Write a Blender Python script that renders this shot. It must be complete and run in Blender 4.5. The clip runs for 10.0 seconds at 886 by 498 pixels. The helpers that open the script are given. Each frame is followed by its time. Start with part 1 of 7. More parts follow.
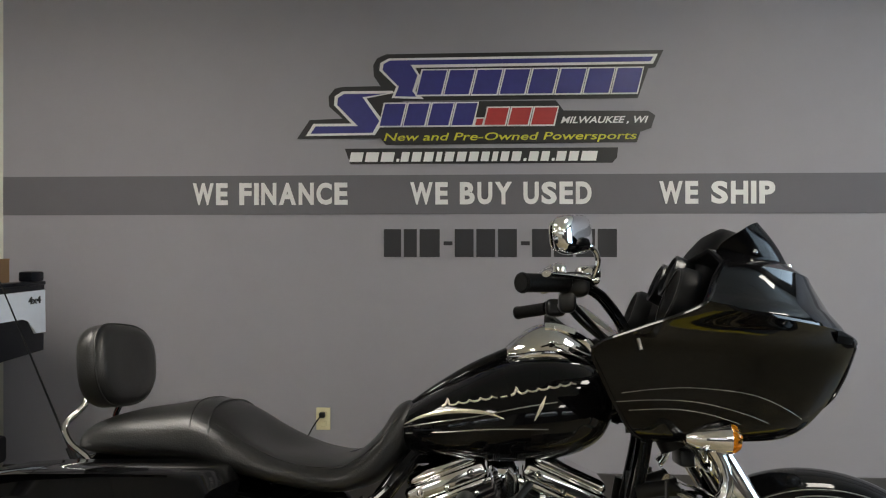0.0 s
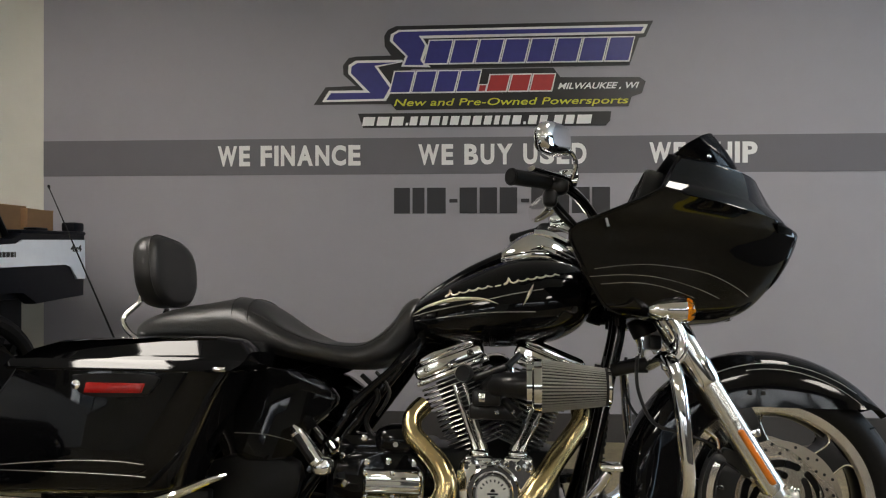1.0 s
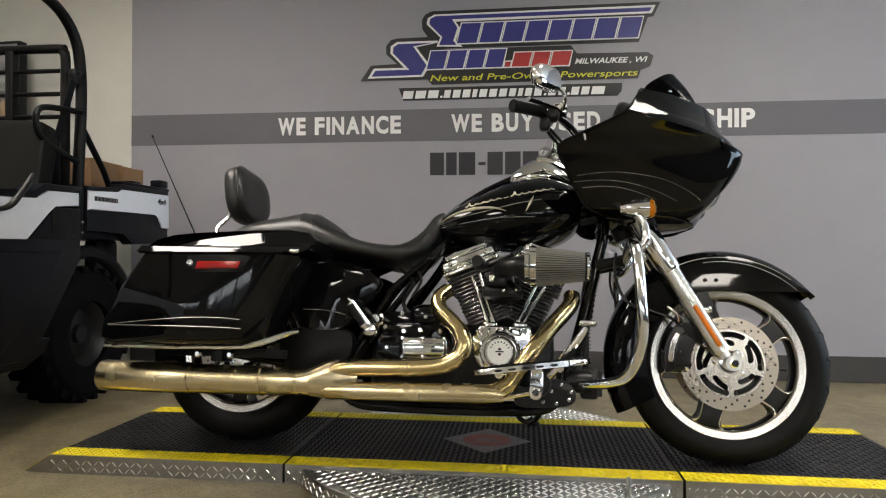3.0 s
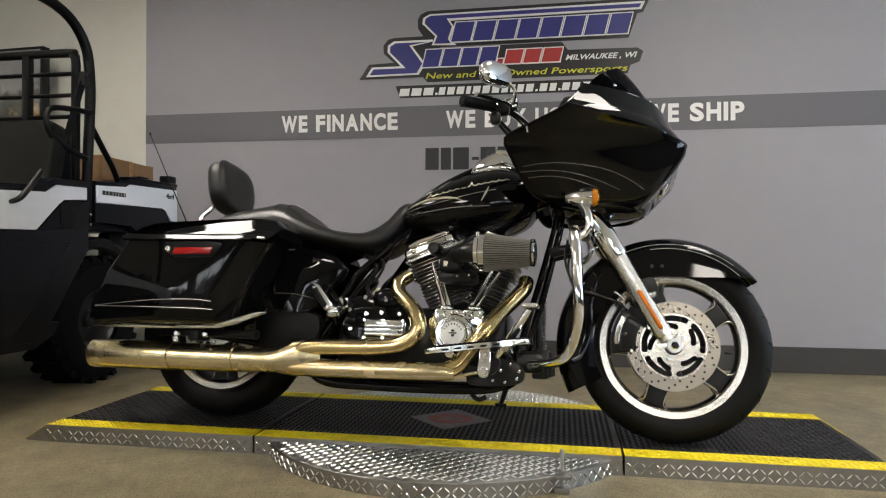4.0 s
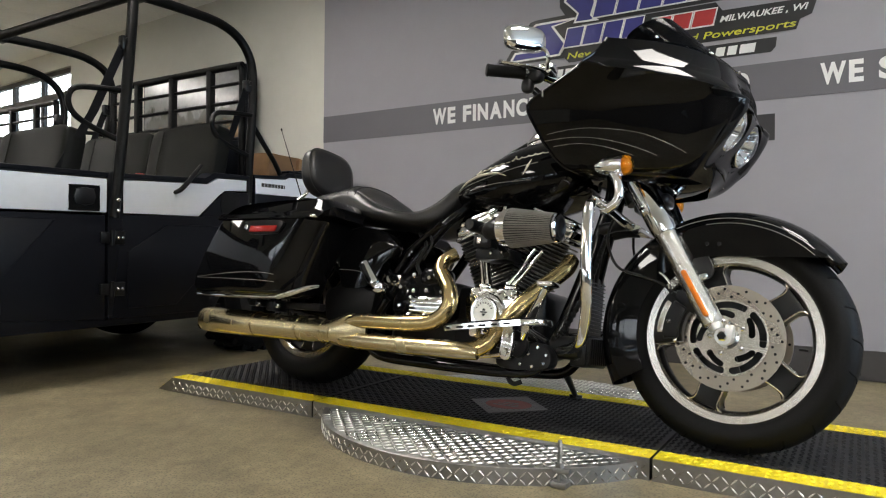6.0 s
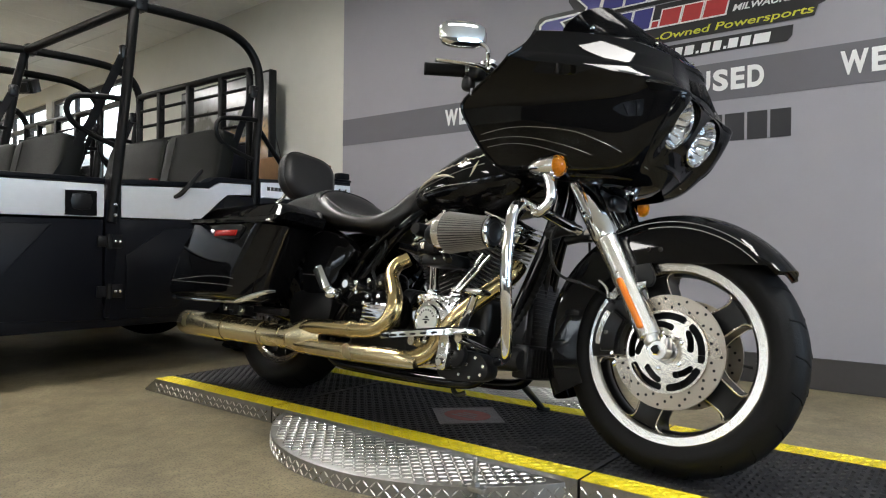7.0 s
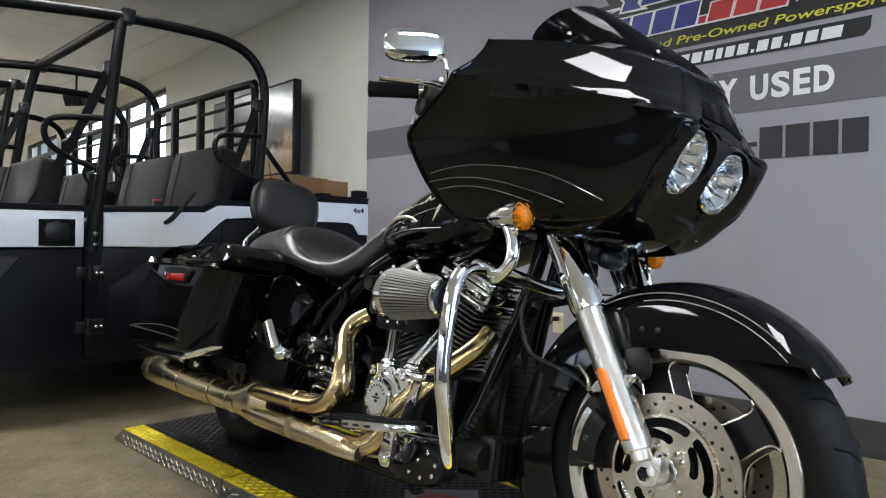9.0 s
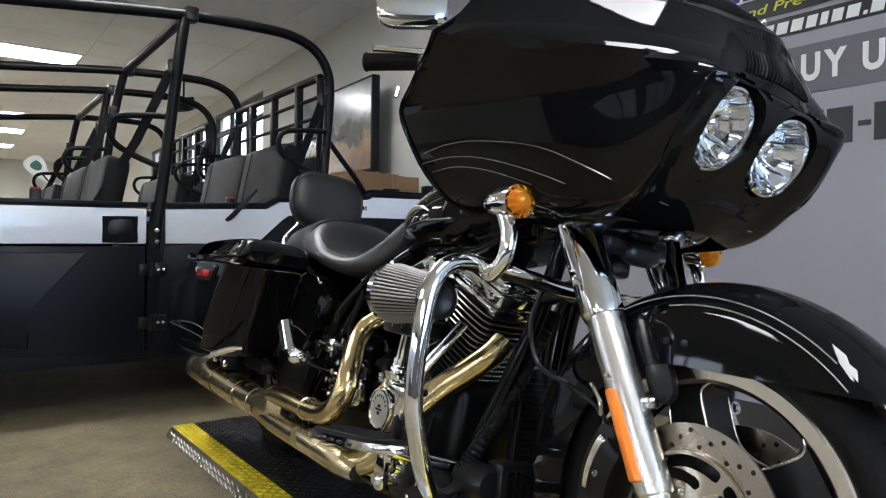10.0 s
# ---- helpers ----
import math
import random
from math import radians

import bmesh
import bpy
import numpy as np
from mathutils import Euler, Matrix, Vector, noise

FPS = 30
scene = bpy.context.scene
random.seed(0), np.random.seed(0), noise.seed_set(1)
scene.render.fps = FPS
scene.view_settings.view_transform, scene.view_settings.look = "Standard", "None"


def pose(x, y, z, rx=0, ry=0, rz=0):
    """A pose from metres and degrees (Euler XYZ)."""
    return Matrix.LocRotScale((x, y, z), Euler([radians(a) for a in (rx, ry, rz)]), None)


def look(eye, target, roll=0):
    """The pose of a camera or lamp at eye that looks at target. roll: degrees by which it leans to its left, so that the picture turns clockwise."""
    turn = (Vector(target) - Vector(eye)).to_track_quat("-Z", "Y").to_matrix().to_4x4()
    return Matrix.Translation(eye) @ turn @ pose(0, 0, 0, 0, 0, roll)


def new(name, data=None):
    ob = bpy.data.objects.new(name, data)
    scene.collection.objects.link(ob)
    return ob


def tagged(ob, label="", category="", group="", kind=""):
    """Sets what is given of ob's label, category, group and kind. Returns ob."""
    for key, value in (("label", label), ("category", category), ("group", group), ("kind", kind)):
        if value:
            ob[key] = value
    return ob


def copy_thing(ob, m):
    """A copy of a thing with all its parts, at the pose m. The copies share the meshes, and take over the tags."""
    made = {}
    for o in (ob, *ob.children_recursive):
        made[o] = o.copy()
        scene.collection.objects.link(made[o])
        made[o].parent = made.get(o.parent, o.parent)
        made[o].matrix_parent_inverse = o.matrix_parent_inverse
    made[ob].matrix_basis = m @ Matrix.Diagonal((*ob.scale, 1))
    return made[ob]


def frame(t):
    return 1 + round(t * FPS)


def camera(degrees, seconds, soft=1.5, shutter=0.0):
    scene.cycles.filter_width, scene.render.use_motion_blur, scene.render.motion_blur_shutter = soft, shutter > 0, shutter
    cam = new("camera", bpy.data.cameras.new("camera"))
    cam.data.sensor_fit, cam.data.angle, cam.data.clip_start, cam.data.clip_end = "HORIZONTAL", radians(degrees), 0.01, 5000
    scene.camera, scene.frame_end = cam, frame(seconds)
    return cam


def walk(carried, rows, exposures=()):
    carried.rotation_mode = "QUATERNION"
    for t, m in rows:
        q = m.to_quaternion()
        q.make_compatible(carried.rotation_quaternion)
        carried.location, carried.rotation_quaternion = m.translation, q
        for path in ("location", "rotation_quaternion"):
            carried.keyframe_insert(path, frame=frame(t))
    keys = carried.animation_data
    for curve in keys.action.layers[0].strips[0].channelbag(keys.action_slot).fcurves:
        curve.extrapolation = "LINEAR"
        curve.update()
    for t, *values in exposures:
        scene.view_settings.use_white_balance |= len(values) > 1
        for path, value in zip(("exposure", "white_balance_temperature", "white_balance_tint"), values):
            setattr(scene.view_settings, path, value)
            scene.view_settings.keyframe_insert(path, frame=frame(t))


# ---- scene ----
cam = camera(66.4, 10.0, soft=1.15)
PATH = [
    (0, (0.241, 0.105, 1.245), (0.147, 2.102, 1.244), 0.0),
    (0.5, (0.281, -0.039, 1.117), (0.17, 1.958, 1.118), 0.0),
    (1, (0.266, -0.159, 1.015), (0.148, 1.838, 1.016), 0.0),
    (1.5, (0.219, -0.292, 0.927), (0.097, 1.704, 0.93), 0.1),
    (2, (0.22, -0.425, 0.858), (0.094, 1.571, 0.863), 0.1),
    (2.5, (0.264, -0.542, 0.783), (0.103, 1.451, 0.788), 0.15),
    (2.7, (0.299, -0.589, 0.763), (0.099, 1.401, 0.77), 0.15),
    (4, (0.647, -0.743, 0.706), (0.297, 1.226, 0.708), 0.2),
    (4.5, (0.788, -0.733, 0.69), (0.27, 1.199, 0.692), 0.2),
    (5, (0.951, -0.665, 0.674), (0.25, 1.208, 0.675), 0.3),
    (6.5, (1.473, -0.301, 0.628), (0.306, 1.323, 0.624), 0.6),
    (7, (1.602, -0.15, 0.651), (0.374, 1.429, 0.649), 0.6),
    (7.5, (1.651, -0.033, 0.713), (0.385, 1.515, 0.707), 0.6),
    (8, (1.652, 0.076, 0.772), (0.369, 1.61, 0.768), 0.7),
    (8.5, (1.607, 0.223, 0.81), (0.293, 1.73, 0.8), 0.7),
    (9, (1.575, 0.36, 0.811), (0.185, 1.797, 0.802), 0.8),
    (9.5, (1.572, 0.527, 0.799), (0.083, 1.863, 0.789), 0.8),
    (10, (1.575, 0.677, 0.799), (-0.033, 1.867, 0.786), 0.8),
]
walk(cam, [(t, look(eye, target, roll)) for t, eye, target, roll in PATH], [(0, -0.25, 6640, 9), (0.6, -0.31, 6650, 10), (1.2, -0.28, 6660, 11), (2.5, 0.06, 6700, 11), (5, 0.07, 6580, 11), (7.5, 0.22, 6120, 10), (10, 0.19, 5820, 12)])

# ---- world and light: daylight through the shop front, an added east fill, troffers in the ceiling ----
world = bpy.data.worlds.new("world")
scene.world = world
world.use_nodes = True
wn = world.node_tree.nodes
sky = wn.new("ShaderNodeTexSky")
sky.sky_type, sky.sun_disc = "NISHITA", False
sky.sun_elevation, sky.sun_rotation = radians(35), radians(200)
world.node_tree.links.new(sky.outputs[0], wn["Background"].inputs[0])
wn["Background"].inputs[1].default_value = 0.12

FLOOR, CEIL, WALL = 0.012, 2.74, 3.412
TROFFER_POWER, EAST_FILL_POWER = 28.5, 90.0

# ---- materials ----
def material(name, colour, rough=0.5, metal=0.0, scale=40.0, vary=0.12, bump=0.0, bump_scale=200.0, coat=0.0, large=3.0, spec=0.5):
    """A surface whose colour varies at a large and a small scale, with wear in the gloss and a fine relief."""
    m = bpy.data.materials.new(name)
    m.use_nodes = True
    n, l = m.node_tree.nodes, m.node_tree.links
    b = n["Principled BSDF"]
    b.inputs["Metallic"].default_value = metal
    b.inputs["Coat Weight"].default_value = coat
    b.inputs["Coat Roughness"].default_value = 0.03
    b.inputs["Specular IOR Level"].default_value = spec
    tc = n.new("ShaderNodeTexCoord")
    fine, wide = n.new("ShaderNodeTexNoise"), n.new("ShaderNodeTexNoise")
    fine.inputs["Scale"].default_value, wide.inputs["Scale"].default_value = scale, large
    fine.inputs["Detail"].default_value = 4
    l.new(tc.outputs["Object"], fine.inputs["Vector"]), l.new(tc.outputs["Object"], wide.inputs["Vector"])
    both = n.new("ShaderNodeMath")
    both.operation = "ADD"
    l.new(fine.outputs["Fac"], both.inputs[0]), l.new(wide.outputs["Fac"], both.inputs[1])
    ramp = n.new("ShaderNodeMapRange")
    ramp.inputs["From Min"].default_value, ramp.inputs["From Max"].default_value = 0.6, 1.4
    ramp.inputs["To Min"].default_value, ramp.inputs["To Max"].default_value = 1 - vary, 1 + vary
    l.new(both.outputs[0], ramp.inputs["Value"])
    mix = n.new("ShaderNodeVectorMath")
    mix.operation = "SCALE"
    mix.inputs[0].default_value = colour
    l.new(ramp.outputs[0], mix.inputs["Scale"])
    l.new(mix.outputs[0], b.inputs["Base Color"])
    rr = n.new("ShaderNodeMapRange")
    rr.inputs["From Min"].default_value, rr.inputs["From Max"].default_value = 0.3, 0.7
    rr.inputs["To Min"].default_value, rr.inputs["To Max"].default_value = max(0.0, rough * 0.85), min(1.0, rough * 1.15)
    l.new(wide.outputs["Fac"], rr.inputs["Value"])
    l.new(rr.outputs[0], b.inputs["Roughness"])
    if bump:
        bn, bt = n.new("ShaderNodeBump"), n.new("ShaderNodeTexNoise")
        bt.inputs["Scale"].default_value = bump_scale
        l.new(tc.outputs["Object"], bt.inputs["Vector"])
        bn.inputs["Strength"].default_value, bn.inputs["Distance"].default_value = bump, 0.002
        l.new(bt.outputs["Fac"], bn.inputs["Height"]), l.new(bn.outputs[0], b.inputs["Normal"])
    return m


def glow(name, colour, strength):
    m = bpy.data.materials.new(name)
    m.use_nodes = True
    n = m.node_tree.nodes
    b = n["Principled BSDF"]
    b.inputs["Base Color"].default_value = (*colour, 1)
    b.inputs["Emission Color"].default_value = (*colour, 1)
    b.inputs["Emission Strength"].default_value = strength
    return m


def glass(name, colour, rough=0.0, ior=1.45, through_it=1.0):
    m = bpy.data.materials.new(name)
    m.use_nodes = True
    b = m.node_tree.nodes["Principled BSDF"]
    b.inputs["Base Color"].default_value = (*colour, 1)
    b.inputs["Roughness"].default_value = rough
    b.inputs["IOR"].default_value = ior
    b.inputs["Transmission Weight"].default_value = through_it
    return m


GLOSS_BLACK = material("gloss_black_paint", (0.0035, 0.0035, 0.004), 0.04, vary=0.05, scale=300, spec=0.27)
SATIN_BLACK = material("satin_black_metal", (0.008, 0.008, 0.0085), 0.32, vary=0.15, scale=80, spec=0.35)
NACELLE = material("satin_black_lamp_panel", (0.004, 0.004, 0.0045), 0.08, vary=0.1, scale=200, spec=0.28)
PLASTIC_BLACK = material("black_plastic", (0.006, 0.006, 0.0065), 0.42, vary=0.2, bump=0.15, bump_scale=900, spec=0.20)
COWL_BLACK = material("matt_black_cowl", (0.0035, 0.0035, 0.004), 0.5, vary=0.2, bump=0.15, bump_scale=900, spec=0.10)
# lugged tyre rubber, darkened for the shade the utility vehicles' wheels stand in
SHADED_LUG_RUBBER = material("shaded_lug_tyre_rubber", (0.0045, 0.0045, 0.0048), 0.75, vary=0.25, bump=0.3, bump_scale=200, scale=80, spec=0.08)
RUBBER = material("tyre_rubber", (0.006, 0.006, 0.0065), 0.55, vary=0.25, bump=0.3, bump_scale=300, scale=120, spec=0.17)
GROOVE = material("tyre_groove_black", (0.004, 0.004, 0.004), 0.8, vary=0.1, spec=0.1)
LEATHER = material("black_seat_vinyl", (0.011, 0.011, 0.0110), 0.36, vary=0.25, bump=0.30, bump_scale=260, scale=120, spec=0.62)
FIN_EDGE = material("bright_fin_edges", (0.52, 0.51, 0.48), 0.28, 1.0, vary=0.08, scale=200)
CHROME = material("chrome", (0.90, 0.90, 0.90), 0.06, 1.0, vary=0.03, scale=60)
FORK_ALLOY = material("polished_fork_aluminium", (0.82, 0.81, 0.78), 0.28, 1.0, vary=0.05, scale=120)
ALLOY = material("machined_aluminium", (0.80, 0.76, 0.69), 0.23, 1.0, vary=0.06, scale=200)
STEEL = material("brushed_stainless_steel", (0.68, 0.58, 0.36), 0.25, 1.0, vary=0.03, scale=90, large=8)
HEAT = material("heat_tinted_steel", (0.64, 0.51, 0.26), 0.22, 1.0, vary=0.05, scale=60, large=14)
DISC = material("brake_disc_steel", (0.44, 0.39, 0.32), 0.28, 1.0, vary=0.10, scale=300)
CARRIER = material("polished_disc_carrier", (0.66, 0.61, 0.52), 0.20, 1.0, vary=0.08, scale=120)
FILTER = material("pleated_gauze", (0.028, 0.028, 0.028), 0.6, 0.0, vary=0.15, scale=400)
SILVER_LINE = material("silver_pinstripe", (0.36, 0.355, 0.33), 0.3, 0.6, vary=0.05)
GOLD_LINE = material("champagne_graphic", (0.75, 0.70, 0.58), 0.3, 0.5, vary=0.08)
AMBER_BULB = material("orange_lamp_insert", (1.0, 0.50, 0.05), 0.25, vary=0.25, scale=300)
AMBER = glass("amber_lens", (1.0, 0.52, 0.03), 0.03, 1.40, 0.92)
AMBER_REFLECTOR = material("amber_reflector", (0.75, 0.20, 0.02), 0.18, vary=0.1, scale=400)
RED_REFLECTOR = material("red_reflector", (0.36, 0.010, 0.008), 0.15, vary=0.1, scale=400)
LENS = glass("clear_lens", (0.97, 0.98, 1.0), 0.0, 1.45, 1.0)
SMOKE = material("smoked_windscreen", (0.005, 0.005, 0.006), 0.10, vary=0.1, scale=300, spec=0.22)
WALL_GREY = material("grey_wall_paint", (0.300, 0.292, 0.322), 0.62, vary=0.03, bump=0.08, bump_scale=400, scale=8, large=0.6)
BAND_GREY = material("dark_grey_wall_band", (0.128, 0.124, 0.139), 0.6, vary=0.03, bump=0.08, bump_scale=400, scale=8)
BEIGE = material("beige_wall_paint", (0.64, 0.63, 0.57), 0.65, vary=0.04, bump=0.08, bump_scale=400, scale=8, large=0.6)
WHITE_VINYL = material("white_vinyl", (0.80, 0.80, 0.79), 0.5, vary=0.03)
DARK_VINYL = material("dark_grey_vinyl", (0.020, 0.020, 0.024), 0.5, vary=0.05)
BLACK_VINYL = material("black_vinyl", (0.012, 0.012, 0.013), 0.45, vary=0.05)
BLUE_VINYL = material("blue_vinyl", (0.030, 0.030, 0.20), 0.45, vary=0.12, large=6)
RED_VINYL = material("red_vinyl", (0.42, 0.03, 0.03), 0.45, vary=0.1)
YELLOW_VINYL = material("yellow_vinyl", (0.62, 0.60, 0.04), 0.5, vary=0.05)
BASEBOARD = material("dark_vinyl_baseboard", (0.045, 0.042, 0.042), 0.5, vary=0.1)
CEILING = material("white_ceiling_tile", (0.88, 0.88, 0.86), 0.85, vary=0.05, bump=0.3, bump_scale=250)
YELLOW_PAINT = material("yellow_safety_paint", (0.72, 0.58, 0.01), 0.45, vary=0.12, scale=30)
# one aluminium sheet: base toned down, bars coloured lighter for their glint
DIAMOND = material("aluminium_tread_plate", (0.34, 0.335, 0.33), 0.42, 1.0, vary=0.14, scale=60)
TREAD = material("tread_bars_glint_tone", (0.72, 0.71, 0.69), 0.28, 1.0, vary=0.08, scale=60)
MAT_BLACK = material("black_rubber_deck", (0.011, 0.011, 0.012), 0.45, vary=0.25, scale=30, spec=0.25)
UTV_BLACK = material("navy_black_plastic", (0.005, 0.0058, 0.009), 0.36, vary=0.12, bump=0.12, bump_scale=700, spec=0.18)
UTV_WHITE = material("white_body_panel", (0.86, 0.90, 0.97), 0.22, vary=0.03, coat=0.3)
CAGE_BLACK = material("powder_coated_black_steel", (0.004, 0.004, 0.004), 0.40, vary=0.15, bump=0.1, bump_scale=900, spec=0.16)
SEAT_GREY = material("grey_green_seat_vinyl", (0.0085, 0.0088, 0.0075), 0.55, vary=0.12, bump=0.3, bump_scale=350, spec=0.12)
CARD = material("brown_cardboard", (0.27, 0.155, 0.075), 0.8, vary=0.12, scale=25)
IVORY = material("ivory_plastic", (0.72, 0.66, 0.42), 0.4, vary=0.03)


def screen_material():
    """A dim landscape: pale grey sky, dark trees, tan ground."""
    m = material("screen_landscape", (1.0, 1.0, 1.0), 0.18, vary=0.15, scale=20, large=4)
    n, l = m.node_tree.nodes, m.node_tree.links
    b = n["Principled BSDF"]
    base = b.inputs["Base Color"].links[0].from_socket
    tc, cut, noise, add = n.new("ShaderNodeTexCoord"), n.new("ShaderNodeSeparateXYZ"), n.new("ShaderNodeTexNoise"), n.new("ShaderNodeMath")
    noise.inputs["Scale"].default_value, noise.inputs["Detail"].default_value = 7.0, 6
    l.new(tc.outputs["Object"], cut.inputs[0]), l.new(tc.outputs["Object"], noise.inputs["Vector"])
    add.operation, add.inputs[1].default_value = "MULTIPLY_ADD", 0.55
    l.new(noise.outputs["Fac"], add.inputs[0]), l.new(cut.outputs["Z"], add.inputs[2])
    span = n.new("ShaderNodeMapRange")
    span.inputs["From Min"].default_value, span.inputs["From Max"].default_value = 1.55, 2.35
    l.new(add.outputs[0], span.inputs["Value"])
    ramp = n.new("ShaderNodeValToRGB")
    el = ramp.color_ramp.elements
    el[0].position, el[0].color = 0.0, (0.20, 0.125, 0.060, 1)
    el[1].position, el[1].color = 1.0, (0.26, 0.26, 0.27, 1)
    for at, c in ((0.32, (0.26, 0.16, 0.075, 1)), (0.40, (0.05, 0.052, 0.036, 1)), (0.58, (0.07, 0.075, 0.062, 1)), (0.66, (0.20, 0.205, 0.205, 1))):
        e = el.new(at)
        e.color = c
    l.new(span.outputs[0], ramp.inputs[0])
    mix = n.new("ShaderNodeMix")
    mix.data_type, mix.blend_type = "RGBA", "MULTIPLY"
    mix.inputs[0].default_value = 1.0
    l.new(base, mix.inputs[6]), l.new(ramp.outputs[0], mix.inputs[7]), l.new(mix.outputs[2], b.inputs["Base Color"])
    return m


SCREEN = screen_material()


def floor_material():
    m = material("speckled_concrete_floor", (0.180, 0.150, 0.090), 0.42, vary=0.30, scale=45, large=1.6, bump=0.15, bump_scale=120)
    n, l = m.node_tree.nodes, m.node_tree.links
    b = n["Principled BSDF"]
    base = b.inputs["Base Color"].links[0].from_socket
    chips = n.new("ShaderNodeTexVoronoi")
    chips.inputs["Scale"].default_value = 130
    tc = n.new("ShaderNodeTexCoord")
    l.new(tc.outputs["Object"], chips.inputs["Vector"])
    ramp = n.new("ShaderNodeValToRGB")
    ramp.color_ramp.elements[0].color, ramp.color_ramp.elements[1].color = (0.45, 0.45, 0.45, 1), (1.2, 1.2, 1.2, 1)
    ramp.color_ramp.elements[0].position, ramp.color_ramp.elements[1].position = 0.1, 0.5
    l.new(chips.outputs["Distance"], ramp.inputs[0])
    mix = n.new("ShaderNodeMix")
    mix.data_type, mix.blend_type = "RGBA", "MULTIPLY"
    mix.inputs[0].default_value = 1.0
    l.new(base, mix.inputs[6]), l.new(ramp.outputs[0], mix.inputs[7])
    patch, pr = n.new("ShaderNodeTexNoise"), n.new("ShaderNodeMapRange")
    patch.inputs["Scale"].default_value, patch.inputs["Detail"].default_value, patch.inputs["Roughness"].default_value = 5.5, 8, 0.68
    l.new(tc.outputs["Object"], patch.inputs["Vector"])
    pr.inputs["From Min"].default_value, pr.inputs["From Max"].default_value = 0.34, 0.66
    pr.inputs["To Min"].default_value, pr.inputs["To Max"].default_value = 0.66, 1.28
    l.new(patch.outputs["Fac"], pr.inputs["Value"])
    tint = n.new("ShaderNodeVectorMath")
    tint.operation = "SCALE"
    l.new(mix.outputs[2], tint.inputs[0]), l.new(pr.outputs[0], tint.inputs["Scale"])
    l.new(tint.outputs[0], b.inputs["Base Color"])
    return m


FLOOR_MAT = floor_material()


# ---- mesh tools ----
def mesh_of(name, bm, smooth=35):
    bmesh.ops.recalc_face_normals(bm, faces=bm.faces)
    me = bpy.data.meshes.new(name)
    bm.to_mesh(me)
    bm.free()
    for f in me.polygons:
        f.use_smooth = True
    me.set_sharp_from_angle(angle=radians(smooth))
    return me


def part(name, bm, mat, parent=None, label="", smooth=35):
    ob = new(name, mesh_of(name, bm, smooth) if isinstance(bm, bmesh.types.BMesh) else bm)
    if mat and not ob.data.materials:
        ob.data.materials.append(mat)
    ob.parent = parent
    if label:
        ob["label"] = label
    return ob


def thing(name, label, category, group="", kind="", m=None):
    ob = new(name)
    ob.empty_display_size = 0.1
    if m is not None:
        ob.matrix_world = m
    return tagged(ob, label, category, group, kind)


def join(*bms):
    out = bmesh.new()
    for bm in bms:
        me = bpy.data.meshes.new("tmp")
        bm.to_mesh(me)
        out.from_mesh(me)
        bpy.data.meshes.remove(me)
        bm.free()
    return out


def moved(bm, m):
    bmesh.ops.transform(bm, matrix=m, verts=bm.verts)
    return bm


def box(x0, x1, y0, y1, z0, z1, bevel=0.0, seg=2):
    bm = bmesh.new()
    bmesh.ops.create_cube(bm, size=1)
    bmesh.ops.transform(bm, matrix=Matrix.Translation(((x0 + x1) / 2, (y0 + y1) / 2, (z0 + z1) / 2)) @ Matrix.Diagonal((abs(x1 - x0), abs(y1 - y0), abs(z1 - z0), 1)), verts=bm.verts)
    if bevel:
        bmesh.ops.bevel(bm, geom=list(bm.edges), offset=bevel, segments=seg, profile=0.5, affect="EDGES")
    return bm


def skin(rings, closed=True, caps=True, loop=False):
    """A surface through rings of equally many points."""
    bm = bmesh.new()
    vs = [[bm.verts.new(p) for p in r] for r in rings]
    n = len(vs[0])
    pairs = list(zip(vs, vs[1:])) + ([(vs[-1], vs[0])] if loop else [])
    for a, b in pairs:
        for i in range(n if closed else n - 1):
            j = (i + 1) % n
            bm.faces.new((a[i], a[j], b[j], b[i]))
    if caps and closed and not loop:
        bm.faces.new(vs[0][::-1]), bm.faces.new(vs[-1])
    return bm


def spline(pts, per=6, closed=False):
    """Points on a smooth curve through pts."""
    P = [Vector(p) for p in pts]
    out = []
    n = len(P)
    for i in range(n if closed else n - 1):
        if closed:
            a, b, c, d = P[i - 1], P[i], P[(i + 1) % n], P[(i + 2) % n]
        else:
            a, b, c, d = P[max(i - 1, 0)], P[i], P[i + 1], P[min(i + 2, n - 1)]
        for k in range(per):
            t = k / per
            out.append(0.5 * ((2 * b) + (c - a) * t + (2 * a - 5 * b + 4 * c - d) * t * t + (3 * b - a - 3 * c + d) * t ** 3))
    if not closed:
        out.append(P[-1])
    return out


def tube(pts, r, seg=12, per=6, smooth=True, loop=False, flat=1.0):
    """A round bar along pts; r may be one radius or one for each point."""
    path = spline(pts, per, loop) if smooth else [Vector(p) for p in pts]
    n = len(path)
    if isinstance(r, (int, float)):
        rad = [r] * n
    else:
        src = np.linspace(0, 1, len(r))
        rad = [float(q) for q in np.interp(np.linspace(0, 1, n), src, r)]
    rings, side = [], None
    for i, p in enumerate(path):
        ahead = (path[(i + 1) % n] - path[i - 1]) if loop else (path[min(i + 1, n - 1)] - path[max(i - 1, 0)])
        ahead.normalize()
        if side is None:
            side = ahead.cross(Vector((0, 0, 1)))
            if side.length < 0.05:
                side = ahead.cross(Vector((0, 1, 0)))
        side = (side - ahead * side.dot(ahead)).normalized()
        up = ahead.cross(side)
        rings.append([p + rad[i] * (math.cos(a) * side + flat * math.sin(a) * up) for a in [2 * math.pi * k / seg for k in range(seg)]])
    return skin(rings, True, True, loop)


